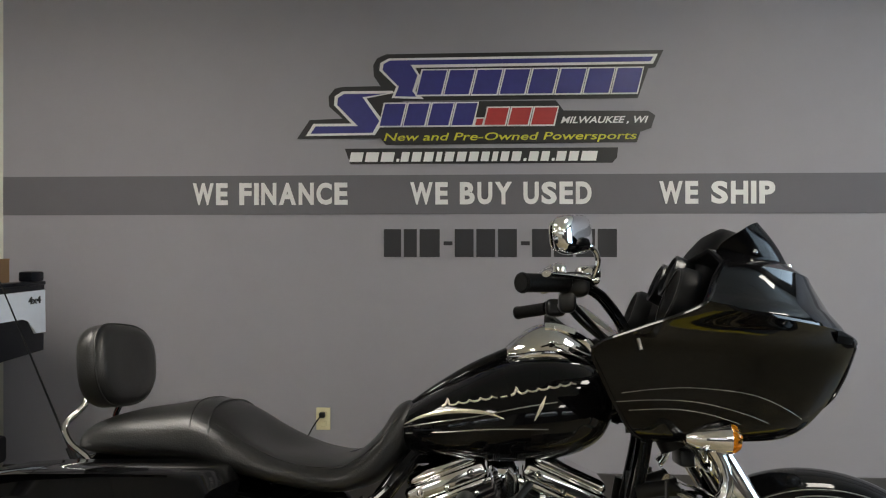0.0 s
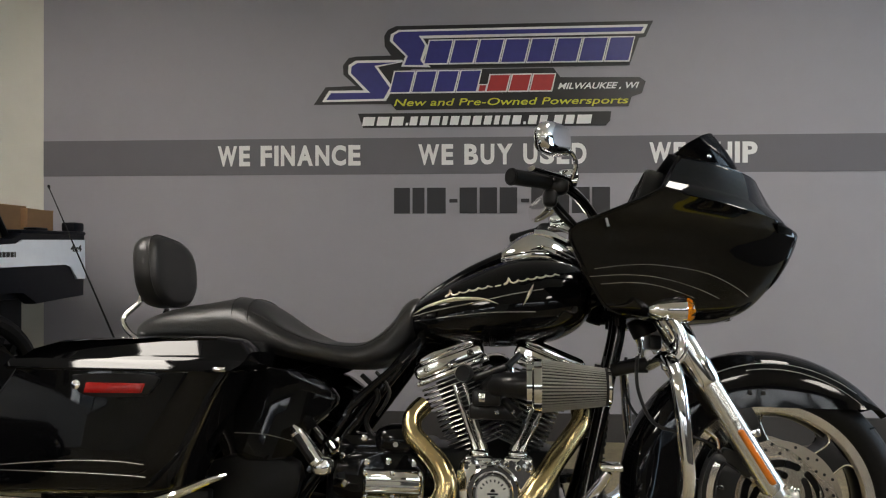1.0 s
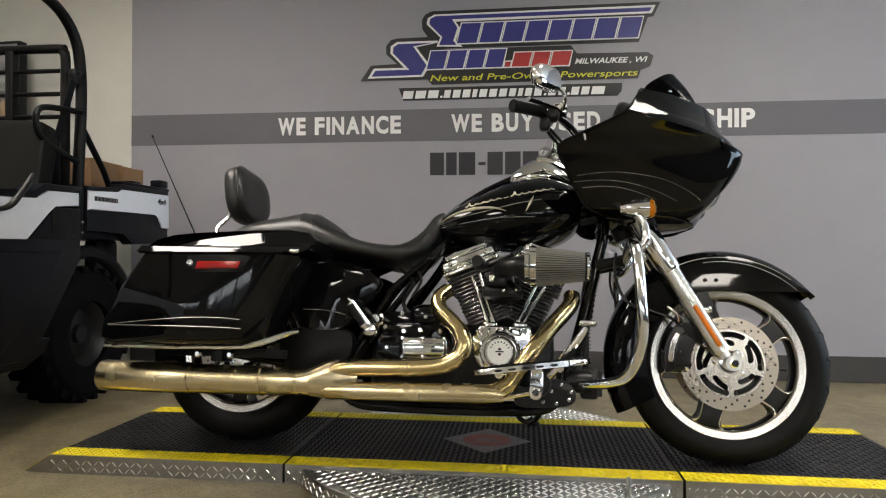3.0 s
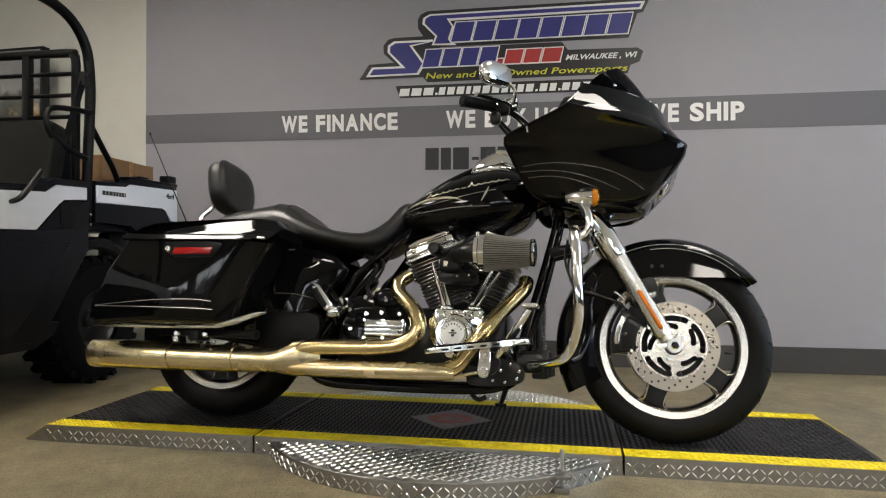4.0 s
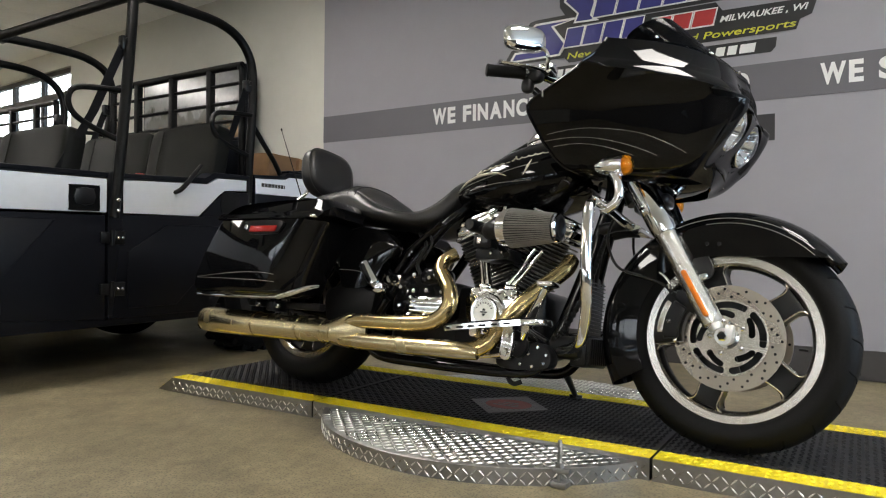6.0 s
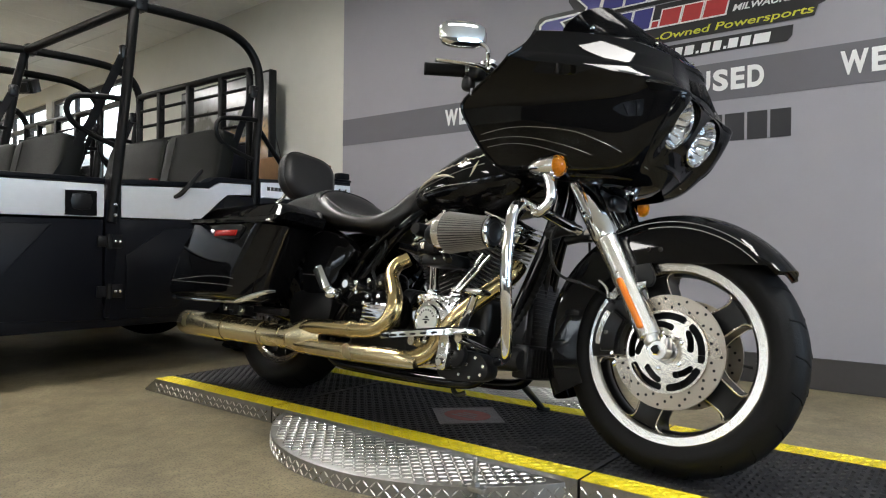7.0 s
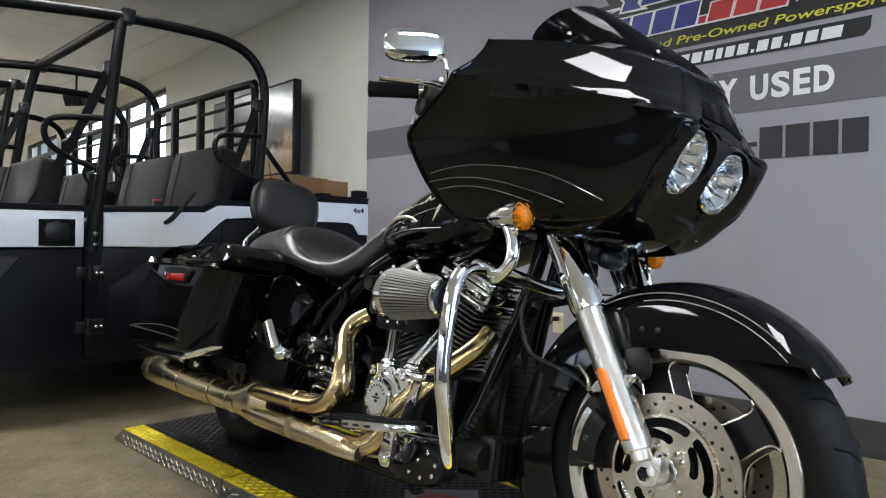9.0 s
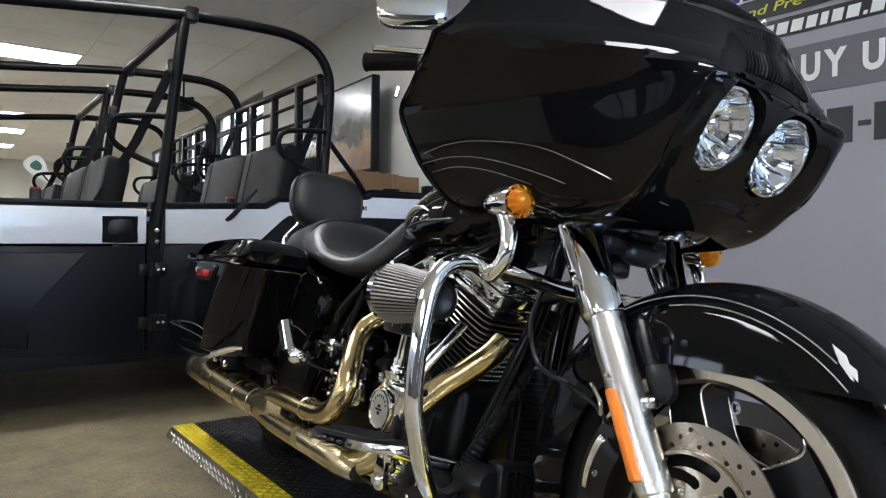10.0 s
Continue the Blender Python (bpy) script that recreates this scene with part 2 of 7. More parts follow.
def lathe(profile, centre=(0, 0, 0), axis="Y", seg=40, caps=True):
    """profile: (along, radius) pairs."""
    rings = []
    for along, r in profile:
        ring = []
        for k in range(seg):
            a = 2 * math.pi * k / seg
            c, s = r * math.cos(a), r * math.sin(a)
            p = {"X": (along, c, s), "Y": (c, along, s), "Z": (c, s, along)}[axis]
            ring.append(Vector(p) + Vector(centre))
        rings.append(ring)
    return skin(rings, True, caps)


def ring_lathe(profile, centre, axis="Y", seg=64):
    """As lathe, with a closed profile round the axis (a tyre, a rim)."""
    bm = bmesh.new()
    vs = []
    for k in range(seg):
        a = 2 * math.pi * k / seg
        row = []
        for along, r in profile:
            c, s = r * math.cos(a), r * math.sin(a)
            p = {"X": (along, c, s), "Y": (c, along, s), "Z": (c, s, along)}[axis]
            row.append(bm.verts.new(Vector(p) + Vector(centre)))
        vs.append(row)
    m = len(profile)
    for k in range(seg):
        a, b = vs[k], vs[(k + 1) % seg]
        for i in range(m):
            j = (i + 1) % m
            bm.faces.new((a[i], a[j], b[j], b[i]))
    return bm


def plate(outline, y0, y1, bevel=0.0, plane="XZ", seg=2):
    """A flat outline given thickness: in the XZ plane between two y, or the XY plane between two z, or YZ between two x."""
    def at(p, d):
        return {"XZ": (p[0], d, p[1]), "XY": (p[0], p[1], d), "YZ": (d, p[0], p[1])}[plane]
    bm = skin([[Vector(at(p, y0)) for p in outline], [Vector(at(p, y1)) for p in outline]])
    if bevel:
        edges = [e for e in bm.edges if len(e.link_faces) == 2 and any(len(f.verts) > 4 or len(outline) == 4 for f in e.link_faces)]
        bmesh.ops.bevel(bm, geom=edges, offset=bevel, segments=seg, profile=0.5, affect="EDGES")
    return bm


def rounded(pts, per=4):
    return [(p.x, p.y) for p in spline([(a, b, 0) for a, b in pts], per, True)]


def oval(cx, cy, cz, rx, ry, rz, power=2.5, seg=24, rows=12, top=1.0):
    """A rounded block: a superellipsoid."""
    def f(v, e):
        return math.copysign(abs(v) ** (2 / e), v)
    bm = bmesh.new()
    rings = []
    for i in range(1, rows):
        b = -math.pi / 2 + math.pi * i / rows
        rings.append([bm.verts.new((cx + rx * f(math.cos(b), power) * f(math.cos(a), power), cy + ry * f(math.cos(b), power) * f(math.sin(a), power), cz + rz * f(math.sin(b), power))) for a in [2 * math.pi * k / seg for k in range(seg)]])
    lo, hi = bm.verts.new((cx, cy, cz - rz)), bm.verts.new((cx, cy, cz + rz))
    for a, b in zip(rings, rings[1:]):
        for i in range(seg):
            bm.faces.new((a[i], a[(i + 1) % seg], b[(i + 1) % seg], b[i]))
    for i in range(seg):
        bm.faces.new((lo, rings[0][(i + 1) % seg], rings[0][i]))
        bm.faces.new((hi, rings[-1][i], rings[-1][(i + 1) % seg]))
    return bm


def bolts(places, r, depth, axis="Y", seg=10):
    return join(*[lathe([(0, r), (depth * 0.7, r), (depth, r * 0.6)], p, axis, seg) for p in places])


def lettering(text, width, height, depth=0.002, bold=0.0, shear=0.0):
    """Text as a mesh in the XZ plane, its lower left corner at the origin, scaled to width and height."""
    cu = bpy.data.curves.new("text", "FONT")
    cu.body, cu.size, cu.extrude, cu.offset, cu.shear, cu.resolution_u = text, 1.0, 0.0, bold, shear, 4
    ob = bpy.data.objects.new("text", cu)
    me = bpy.data.meshes.new_from_object(ob)
    bpy.data.objects.remove(ob)
    bpy.data.curves.remove(cu)
    bm = bmesh.new()
    bm.from_mesh(me)
    bpy.data.meshes.remove(me)
    xs, ys = [v.co.x for v in bm.verts], [v.co.y for v in bm.verts]
    x0, y0, sx, sy = min(xs), min(ys), width / (max(xs) - min(xs)), height / (max(ys) - min(ys))
    for v in bm.verts:
        v.co = Vector(((v.co.x - x0) * sx, 0, (v.co.y - y0) * sy))
    ext = bmesh.ops.extrude_face_region(bm, geom=list(bm.faces))
    for v in [g for g in ext["geom"] if isinstance(g, bmesh.types.BMVert)]:
        v.co.y -= depth
    return bm


# ---- the room ----
EAST, WEST, SOUTH, CORNER = 6.0, -18.0, -6.5, -2.135
BEIGE_TURN = radians(-3.0)


def structure(name, bm, mat, label, category, smooth=35):
    return tagged(part(name, bm, mat, None, smooth=smooth), label, category, kind="structure")


structure("floor", box(WEST - 0.2, EAST + 0.2, SOUTH - 0.2, 5.2, FLOOR - 0.1, FLOOR), FLOOR_MAT, "speckled beige-grey concrete shop floor", "floor")
structure("wall_north", box(CORNER, EAST + 0.15, WALL, WALL + 0.15, FLOOR, CEIL + 0.2), WALL_GREY, "grey painted shop wall with lettering", "wall")
structure("wall_band", box(CORNER + 0.001, EAST, WALL - 0.003, WALL + 0.002, 1.413, 1.606), BAND_GREY, "dark grey painted stripe across the grey wall", "stripe")
structure("baseboard", box(CORNER + 0.001, EAST, WALL - 0.012, WALL + 0.002, FLOOR, 0.158, 0.003, 1), BASEBOARD, "dark vinyl baseboard along the grey wall", "baseboard")
structure("wall_west", box(WEST - 0.15, WEST, SOUTH, 5.1, FLOOR, CEIL + 0.2), BEIGE, "beige painted far end wall", "wall")


def wall_with_openings(name, length, openings, m, mat, label):
    """A wall 0.15 thick from 0 to length along x, with openings (x0, x1, z0, z1)."""
    xs = sorted({0.0, length} | {v for o in openings for v in o[:2]})
    zs = sorted({FLOOR, CEIL + 0.2} | {v for o in openings for v in o[2:]})
    sheet = bmesh.new()
    at = {(x, z): sheet.verts.new((x, 0.15, z)) for x in xs for z in zs}
    for x0, x1 in zip(xs, xs[1:]):
        for z0, z1 in zip(zs, zs[1:]):
            if not any(a <= x0 and x1 <= b and c <= z0 and z1 <= d for a, b, c, d in openings):
                sheet.faces.new((at[x0, z0], at[x1, z0], at[x1, z1], at[x0, z1]))
    made = bmesh.ops.extrude_face_region(sheet, geom=list(sheet.faces))
    for v in made["geom"]:
        if isinstance(v, bmesh.types.BMVert):
            v.co.y = 0.0
    return structure(name, moved(sheet, m), mat, label, "wall")


WINDOW_GLASS = glass("window_glass", (0.95, 0.97, 0.98), 0.0, 1.45, 1.0)
FRAME_MAT = material("dark_bronze_window_frame", (0.05, 0.045, 0.04), 0.4, 0.6, vary=0.1)


def daylight():
    """Overcast sky over a dark, broken street edge."""
    m = glow("daylight_backdrop", (0.93, 0.97, 1.0), 3.2)
    n, l = m.node_tree.nodes, m.node_tree.links
    tc, cut, blot, add = n.new("ShaderNodeTexCoord"), n.new("ShaderNodeSeparateXYZ"), n.new("ShaderNodeTexNoise"), n.new("ShaderNodeMath")
    blot.inputs["Scale"].default_value, blot.inputs["Detail"].default_value = 2.4, 5
    l.new(tc.outputs["Object"], cut.inputs[0]), l.new(tc.outputs["Object"], blot.inputs["Vector"])
    add.operation, add.inputs[1].default_value = "MULTIPLY_ADD", 1.5
    l.new(blot.outputs["Fac"], add.inputs[0]), l.new(cut.outputs["Z"], add.inputs[2])
    edge = n.new("ShaderNodeMapRange")
    edge.inputs["From Min"].default_value, edge.inputs["From Max"].default_value = 3.18, 3.36
    edge.inputs["To Min"].default_value, edge.inputs["To Max"].default_value = 0.10, 6.0
    l.new(add.outputs[0], edge.inputs["Value"]), l.new(edge.outputs[0], n["Principled BSDF"].inputs["Emission Strength"])
    return m


DAY = daylight()


def window(name, x0, x1, z0, z1, panes, m, label, transom=0.0):
    w = thing(name, label, "window", kind="structure", m=m)
    step = (x1 - x0) / panes
    frame_bms = [box(x0, x1, 0.03, 0.09, z0, z0 + 0.05, 0.004, 1), box(x0, x1, 0.03, 0.09, z1 - 0.05, z1, 0.004, 1)]
    frame_bms += [box(x0 + i * step - (0.0 if i == 0 else 0.025), x0 + i * step + (0.05 if i == 0 else (0.0 if i == panes else 0.025)), 0.032, 0.088, z0 + 0.05, z1 - 0.05) for i in range(panes)]
    frame_bms.append(box(x1 - 0.05, x1, 0.032, 0.088, z0 + 0.05, z1 - 0.05))
    if transom:
        frame_bms.append(box(x0 + 0.05, x1 - 0.05, 0.035, 0.085, transom - 0.03, transom + 0.03))
    part("window_frame", join(*frame_bms), FRAME_MAT, w)
    for i in range(panes):
        p = part("pane", box(x0 + i * step + 0.027, x0 + (i + 1) * step - 0.027, 0.055, 0.061, z0 + 0.05, z1 - 0.05), WINDOW_GLASS, w)
        p.visible_shadow = False
    return w


BEIGE_AT = Matrix.Translation((CORNER, WALL + 0.002, 0)) @ Matrix.Rotation(BEIGE_TURN, 4, "Z") @ Matrix.Diagonal((-1, 1, 1, 1))
north_windows = [(3.75, 5.85, 1.35, 2.54), (6.05, 8.15, 1.35, 2.54), (8.35, 10.45, 1.35, 2.54)]
wall_with_openings("wall_north_beige", 16.2, north_windows, BEIGE_AT, BEIGE, "beige painted wall with windows")
BEIGE_ROT = Matrix.Translation((CORNER, WALL + 0.002, 0)) @ Matrix.Rotation(BEIGE_TURN, 4, "Z")
for i, (a, b, c, d) in enumerate(north_windows):
    window("window_%d" % (i + 1), -b, -a, c, d, 3, BEIGE_ROT, "bright daylit window in the beige wall", 2.27)
structure("backdrop", moved(box(-16.0, -2.2, 2.0, 2.02, -0.5, 6.0), BEIGE_ROT), DAY, "pale daylight outside the windows", "backdrop")

# walls out of view, coloured dark so the gloss paint reflects dark
CHARCOAL = material("unseen_dark_wall", (0.06, 0.059, 0.06), 0.6, vary=0.06, scale=8)
SOUTH_AT, SOUTH_WEST_AT = Matrix.Translation((-1.0, SOUTH - 0.15, 0)), Matrix.Translation((WEST, SOUTH - 0.15, 0))
front_windows, side_windows = [(0.5, 2.9, 1.45, 2.5), (3.4, 5.8, 1.45, 2.5)], [(10.6, 13.0, 1.45, 2.5), (13.5, 15.9, 1.45, 2.5)]
wall_with_openings("wall_south", EAST + 1.15, front_windows, SOUTH_AT, CHARCOAL, "unseen wall with high windows, dark to keep reflections dark")
wall_with_openings("wall_south_beige", -1.0 - WEST, side_windows, SOUTH_WEST_AT, BEIGE, "beige painted back wall with high windows")
for i, (o, m) in enumerate([(o, SOUTH_AT) for o in front_windows] + [(o, SOUTH_WEST_AT) for o in side_windows]):
    window("window_%d" % (i + 5), *o, 3, m, "bright shop front window with dark frame")
structure("backdrop_south", box(-16.0, 12.0, SOUTH - 2.2, SOUTH - 2.18, -0.5, 6.0), DAY, "pale daylight outside the shop front", "backdrop")
EAST_AT = Matrix.Translation((EAST + 0.15, SOUTH, 0)) @ Matrix.Rotation(radians(90), 4, "Z")
wall_with_openings("wall_east", WALL - SOUTH, [(6.8, 9.6, 0.85, 2.45)], EAST_AT, CHARCOAL, "unseen side wall with a large opening, dark to keep reflections dark")
# unseen east window and the area lamp before it, added as fill light
window("window_4", 6.8, 9.6, 0.85, 2.45, 3, EAST_AT, "unseen side window with dark frame, added for light")
lamp = bpy.data.lights.new("window_daylight", "AREA")
lamp.shape, lamp.size, lamp.size_y = "RECTANGLE", 2.7, 1.5
lamp.energy, lamp.color = EAST_FILL_POWER, (0.60, 0.80, 1.0)
ob = new("window_daylight", lamp)
ob.matrix_world = look((EAST - 0.02, SOUTH + 8.2, 1.65), (EAST - 3, SOUTH + 8.2, 1.60))

# ceiling: lay-in tiles 0.6 x 1.2 with troffers among them
TROFFER = glow("troffer_diffuser", (1.0, 0.955, 0.88), TROFFER_POWER)
TROFFER_FRAME = material("white_enamel", (0.75, 0.75, 0.73), 0.4, vary=0.03)
TILE_X, TILE_Y, X0, Y0 = 0.61, 1.22, -18.6, -6.67
troffers = {(ix, 6) for ix in (5, 9, 12, 19, 27, 33, 39)} | {(ix, 2) for ix in (0, 3, 33, 36, 39)} | {(27, 3)} | {(ix, 4) for ix in (5, 12, 19)}


def north_edge(x):
    """Where the northern walls stand at x."""
    return WALL + max(0.0, CORNER - x) * math.tan(-BEIGE_TURN)


tiles = bmesh.new()
for ix in range(41):
    for iy in range(10):
        if (ix, iy) in troffers:
            continue
        x, y = X0 + ix * TILE_X, Y0 + iy * TILE_Y
        deep = min(TILE_Y, north_edge(x) + 0.05 - y)
        if deep < 0.03:
            continue
        vs = [tiles.verts.new(p) for p in ((x + 0.008, y + 0.008, CEIL), (x + TILE_X - 0.008, y + 0.008, CEIL), (x + TILE_X - 0.008, y + deep - 0.008, CEIL), (x + 0.008, y + deep - 0.008, CEIL), (x, y, CEIL + 0.006), (x + TILE_X, y, CEIL + 0.006), (x + TILE_X, y + deep, CEIL + 0.006), (x, y + deep, CEIL + 0.006))]
        for q in ((0, 1, 2, 3), (0, 4, 5, 1), (1, 5, 6, 2), (2, 6, 7, 3), (3, 7, 4, 0)):
            tiles.faces.new([vs[k] for k in q])
slab = plate([(X0, Y0), (EAST + 0.2, Y0), (EAST + 0.2, WALL + 0.16), (CORNER, WALL + 0.16), (X0, north_edge(X0) + 0.16)], CEIL + 0.1, CEIL + 0.15, plane="XY")
structure("ceiling", join(tiles, slab), CEILING, "white suspended tile ceiling", "ceiling")
first = None
for ix, iy in sorted(troffers):
    m = Matrix.Translation((X0 + ix * TILE_X, Y0 + iy * TILE_Y, CEIL))
    if first is None:
        first = thing("ceiling_light", "lit rectangular fluorescent troffer in the ceiling", "ceiling light", "ceiling troffers", m=m)
        w = 0.03
        part("light_frame", join(box(0.003, TILE_X - 0.003, 0.003, w, -0.012, 0.05), box(0.003, TILE_X - 0.003, TILE_Y - w, TILE_Y - 0.003, -0.012, 0.05), box(0.003, w, w, TILE_Y - w, -0.012, 0.05), box(TILE_X - w, TILE_X - 0.003, w, TILE_Y - w, -0.012, 0.05)), TROFFER_FRAME, first)
        part("diffuser", box(w, TILE_X - w, w, TILE_Y - w, 0.0, 0.03), TROFFER, first, "glowing white diffuser")
    else:
        copy_thing(first, m)

# ---- writing on the grey wall ----
def on_wall(px, py):
    """Place on the grey wall of a point of the sign's layout drawing."""
    return (-1.159 + (px - 340) * 0.002758, 1.570 - (py - 323) * 0.00273)


def wall_shape(pts, layer, smooth=False):
    outline = [on_wall(*p) for p in pts]
    d = WALL - 0.0025 * layer
    return plate(outline, d - 0.002, d + 0.0024)


def slanted(x0, x1, top, bottom, lean=0.25):
    k = lean * (bottom - top)
    return [(x0, bottom), (x0 + k, top), (x1 + k, top), (x1, bottom)]


def grown(pts, d):
    cx, cy = sum(p[0] for p in pts) / len(pts), sum(p[1] for p in pts) / len(pts)
    return [(x + math.copysign(d, x - cx), y + math.copysign(d, y - cy)) for x, y in pts]


sign = thing("wall_sign", "black, blue, white and red shop logo sticker on the grey wall", "wall sign")
A = [(690, 93), (1176, 92), (1162, 122), (1150, 124), (1132, 176), (700, 177), (690, 165), (668, 132), (667, 112), (674, 100)]
B = [(530, 244), (553, 210), (612, 208), (588, 186), (587, 168), (598, 154), (612, 151), (700, 150), (720, 179), (990, 179), (1003, 197), (1150, 199), (1162, 207), (1155, 229), (1136, 236), (1130, 254), (690, 256), (680, 244)]
C = [(616, 262), (1098, 263), (1096, 281), (1088, 290), (626, 290)]
part("backing", wall_shape(A, 1), BLACK_VINYL, sign)
part("backing", wall_shape(B, 1.9), BLACK_VINYL, sign)
part("backing", wall_shape(C, 1), BLACK_VINYL, sign)
swoosh_top = [(695, 101), (1166, 99), (1158, 116), (742, 118), (752, 134), (742, 160), (757, 174), (700, 172), (708, 152), (678, 122), (680, 109)]
swoosh_low = [(546, 239), (560, 217), (628, 217), (597, 184), (598, 168), (612, 159), (702, 159), (704, 163), (655, 172), (686, 214), (670, 238)]
for shape in (swoosh_top, swoosh_low):
    part("outline", wall_shape(shape, 2.8), WHITE_VINYL, sign)
inner_top = [(697, 105), (1158, 104), (1153, 112), (734, 113), (746, 132), (737, 160), (744, 170), (706, 169), (713, 152), (684, 122), (686, 111)]
inner_low = [(555, 235), (564, 222), (640, 222), (603, 184), (604, 171), (615, 164), (690, 164), (648, 170), (678, 213), (666, 234)]
for shape in (inner_top, inner_low):
    part("swoosh", wall_shape(shape, 3.7), BLUE_VINYL, sign)
for n, x0, x1, top, bottom in ((8, 742, 1132, 124, 167), (4, 676, 846, 183, 222)):
    step = (x1 - x0) / n
    for i in range(n):
        q = slanted(x0 + i * step + 3, x0 + (i + 1) * step - 3, top, bottom)
        part("outline_block", wall_shape(grown(q, 2.5), 4.6), WHITE_VINYL, sign)
        part("block", wall_shape(q, 5.5), BLUE_VINYL, sign)
for x0, x1, top in ((848, 860, 211), (864, 900, 192), (906, 940, 192), (946, 985, 192)):
    q = slanted(x0, x1, top, 222)
    part("outline_block", wall_shape(grown(q, 2.5), 4.6), WHITE_VINYL, sign)
    part("block", wall_shape(q, 5.5), RED_VINYL, sign, "red block")
x = 624
for i, w in enumerate([26, 26, 26, 7, 18, 20, 20, 14, 20, 20, 20, 18, 14, 18, 20, 8, 20, 18, 7, 20, 20, 30]):
    k = 443 / 412
    q = slanted(x, x + (w - 5) * k, 269, 286, 0.2)
    part("bar", wall_shape(q if w > 9 else slanted(x, x + 5, 281, 286, 0.2), 1.9), WHITE_VINYL, sign)
    x += w * k


def wall_text(name, text, px0, px1, top, bottom, layer, mat, label, bold=0.0, shear=0.0, parent=None):
    x0, z0 = on_wall(px0, bottom)
    x1, z1 = on_wall(px1, top)
    bm = moved(lettering(text, x1 - x0, z1 - z0, 0.002, bold, shear), Matrix.Translation((x0, WALL - 0.0025 * layer, z0)))
    return part(name, bm, mat, parent, label)


LETTER_WIDTH = {"W": 1.36, "E": 0.76, "F": 0.72, "I": 0.27, "N": 0.88, "A": 1.0, "C": 0.90, "B": 0.86, "U": 0.86, "Y": 0.98, "S": 0.86, "D": 0.88, "H": 0.88, "P": 0.82}


def block_word(word, px0, px1, top, bottom):
    """A word of evenly wide, heavy capitals."""
    x0, z0 = on_wall(px0, bottom)
    x1, z1 = on_wall(px1, top)
    gap = 0.15
    total = sum(LETTER_WIDTH[c] for c in word) + gap * (len(word) - 1)
    k = (x1 - x0) / total
    x, out = x0, []
    for c in word:
        out.append(moved(lettering(c, LETTER_WIDTH[c] * k, z1 - z0, 0.002, 0.040 if c != "I" else 0.0), Matrix.Translation((x, WALL - 0.00375, z0))))
        x += (LETTER_WIDTH[c] + gap) * k
    return join(*out)


for words in ((("WE", 340, 404), ("FINANCE", 425, 621)), (("WE", 733, 800), ("BUY", 821, 913), ("USED", 933, 1052)), (("WE", 1169, 1236), ("SHIP", 1258, 1367))):
    slogan = thing("slogan_lettering", "white vinyl lettering reading %s on the stripe" % " ".join(w[0] for w in words), "lettering", "slogans on the stripe")
    for word, a, b in words:
        part("word", block_word(word, a, b, 323, 363), WHITE_VINYL, slogan)

wall_text("lettering", "MILWAUKEE , WI", 998, 1150, 208, 222, 2.8, WHITE_VINYL, "small white slanted lettering", 0.02, 0.3, sign)
wall_text("lettering", "New and Pre-Owned Powersports", 686, 1130, 235, 253, 2.8, YELLOW_VINYL, "yellow lettering", 0.008, 0.2, sign)

digits = thing("number_bars", "row of dark grey vinyl bars on the grey wall", "lettering")
x = 686
for w, dash in ((28, 0), (22, 0), (32, 0), (17, 1), (30, 0), (30, 0), (30, 0), (17, 1), (30, 0), (30, 0), (30, 0), (30, 0)):
    k = 415 / 326
    q = [(x + 2, 436), (x + w * k - 4, 436), (x + w * k - 4, 429), (x + 2, 429)] if dash else [(x, 457), (x + w * k - 5, 457), (x + w * k - 5, 407), (x, 407)]
    part("dash" if dash else "bar", wall_shape(q, 1), DARK_VINYL, digits)
    x += w * k

outlet = thing("wall_outlet", "ivory duplex wall outlet with a black plug in it", "outlet")
part("cover_plate", box(-0.540, -0.470, WALL - 0.006, WALL + 0.002, 0.352, 0.462, 0.003, 2), IVORY, outlet)
for z in (0.384, 0.430):
    part("socket", box(-0.522, -0.488, WALL - 0.009, WALL - 0.004, z - 0.014, z + 0.014, 0.004, 2), IVORY, outlet)
cord = thing("power_cord", "thin black power cord plugged into the outlet", "cord")
part("plug", box(-0.520, -0.492, WALL - 0.040, WALL - 0.009, 0.418, 0.442, 0.005, 2), PLASTIC_BLACK, cord)
part("cable", tube([(-0.512, WALL - 0.036, 0.428), (-0.55, WALL - 0.05, 0.37), (-0.60, WALL - 0.05, 0.27), (-0.66, WALL - 0.05, 0.12), (-0.76, WALL - 0.07, FLOOR + 0.004), (-1.3, WALL - 0.08, FLOOR + 0.004)], 0.0035, 6), PLASTIC_BLACK, cord)

# ---- screen on the beige wall ----
tv_m = Matrix.Translation((CORNER, WALL + 0.002, 0)) @ Matrix.Rotation(BEIGE_TURN, 4, "Z")
tv = thing("wall_screen", "large black flat screen on the beige wall showing a brown landscape", "screen", m=tv_m)
part("housing", box(-2.02, -0.622, -0.222, -0.160, 1.335, 2.055, 0.006, 2), PLASTIC_BLACK, tv)
part("display", box(-2.00, -0.642, -0.2245, -0.221, 1.358, 2.035), SCREEN, tv, "dim landscape picture")
part("bracket", join(box(-1.50, -1.14, -0.162, -0.02, 1.60, 1.80, 0.01), box(-1.52, -1.12, -0.03, -0.001, 1.52, 1.88, 0.006)), PLASTIC_BLACK, tv, "black wall bracket")


# ---- turntable platform under the motorcycle ----
DECK, LX0, LX1, LY0, LY1, J0, J1 = 0.072, -1.27, 1.69, 1.405, 2.095, -0.385, 0.832
DISC_C, DISC_R, STRIP = (0.235, 1.755), 0.66, 0.085


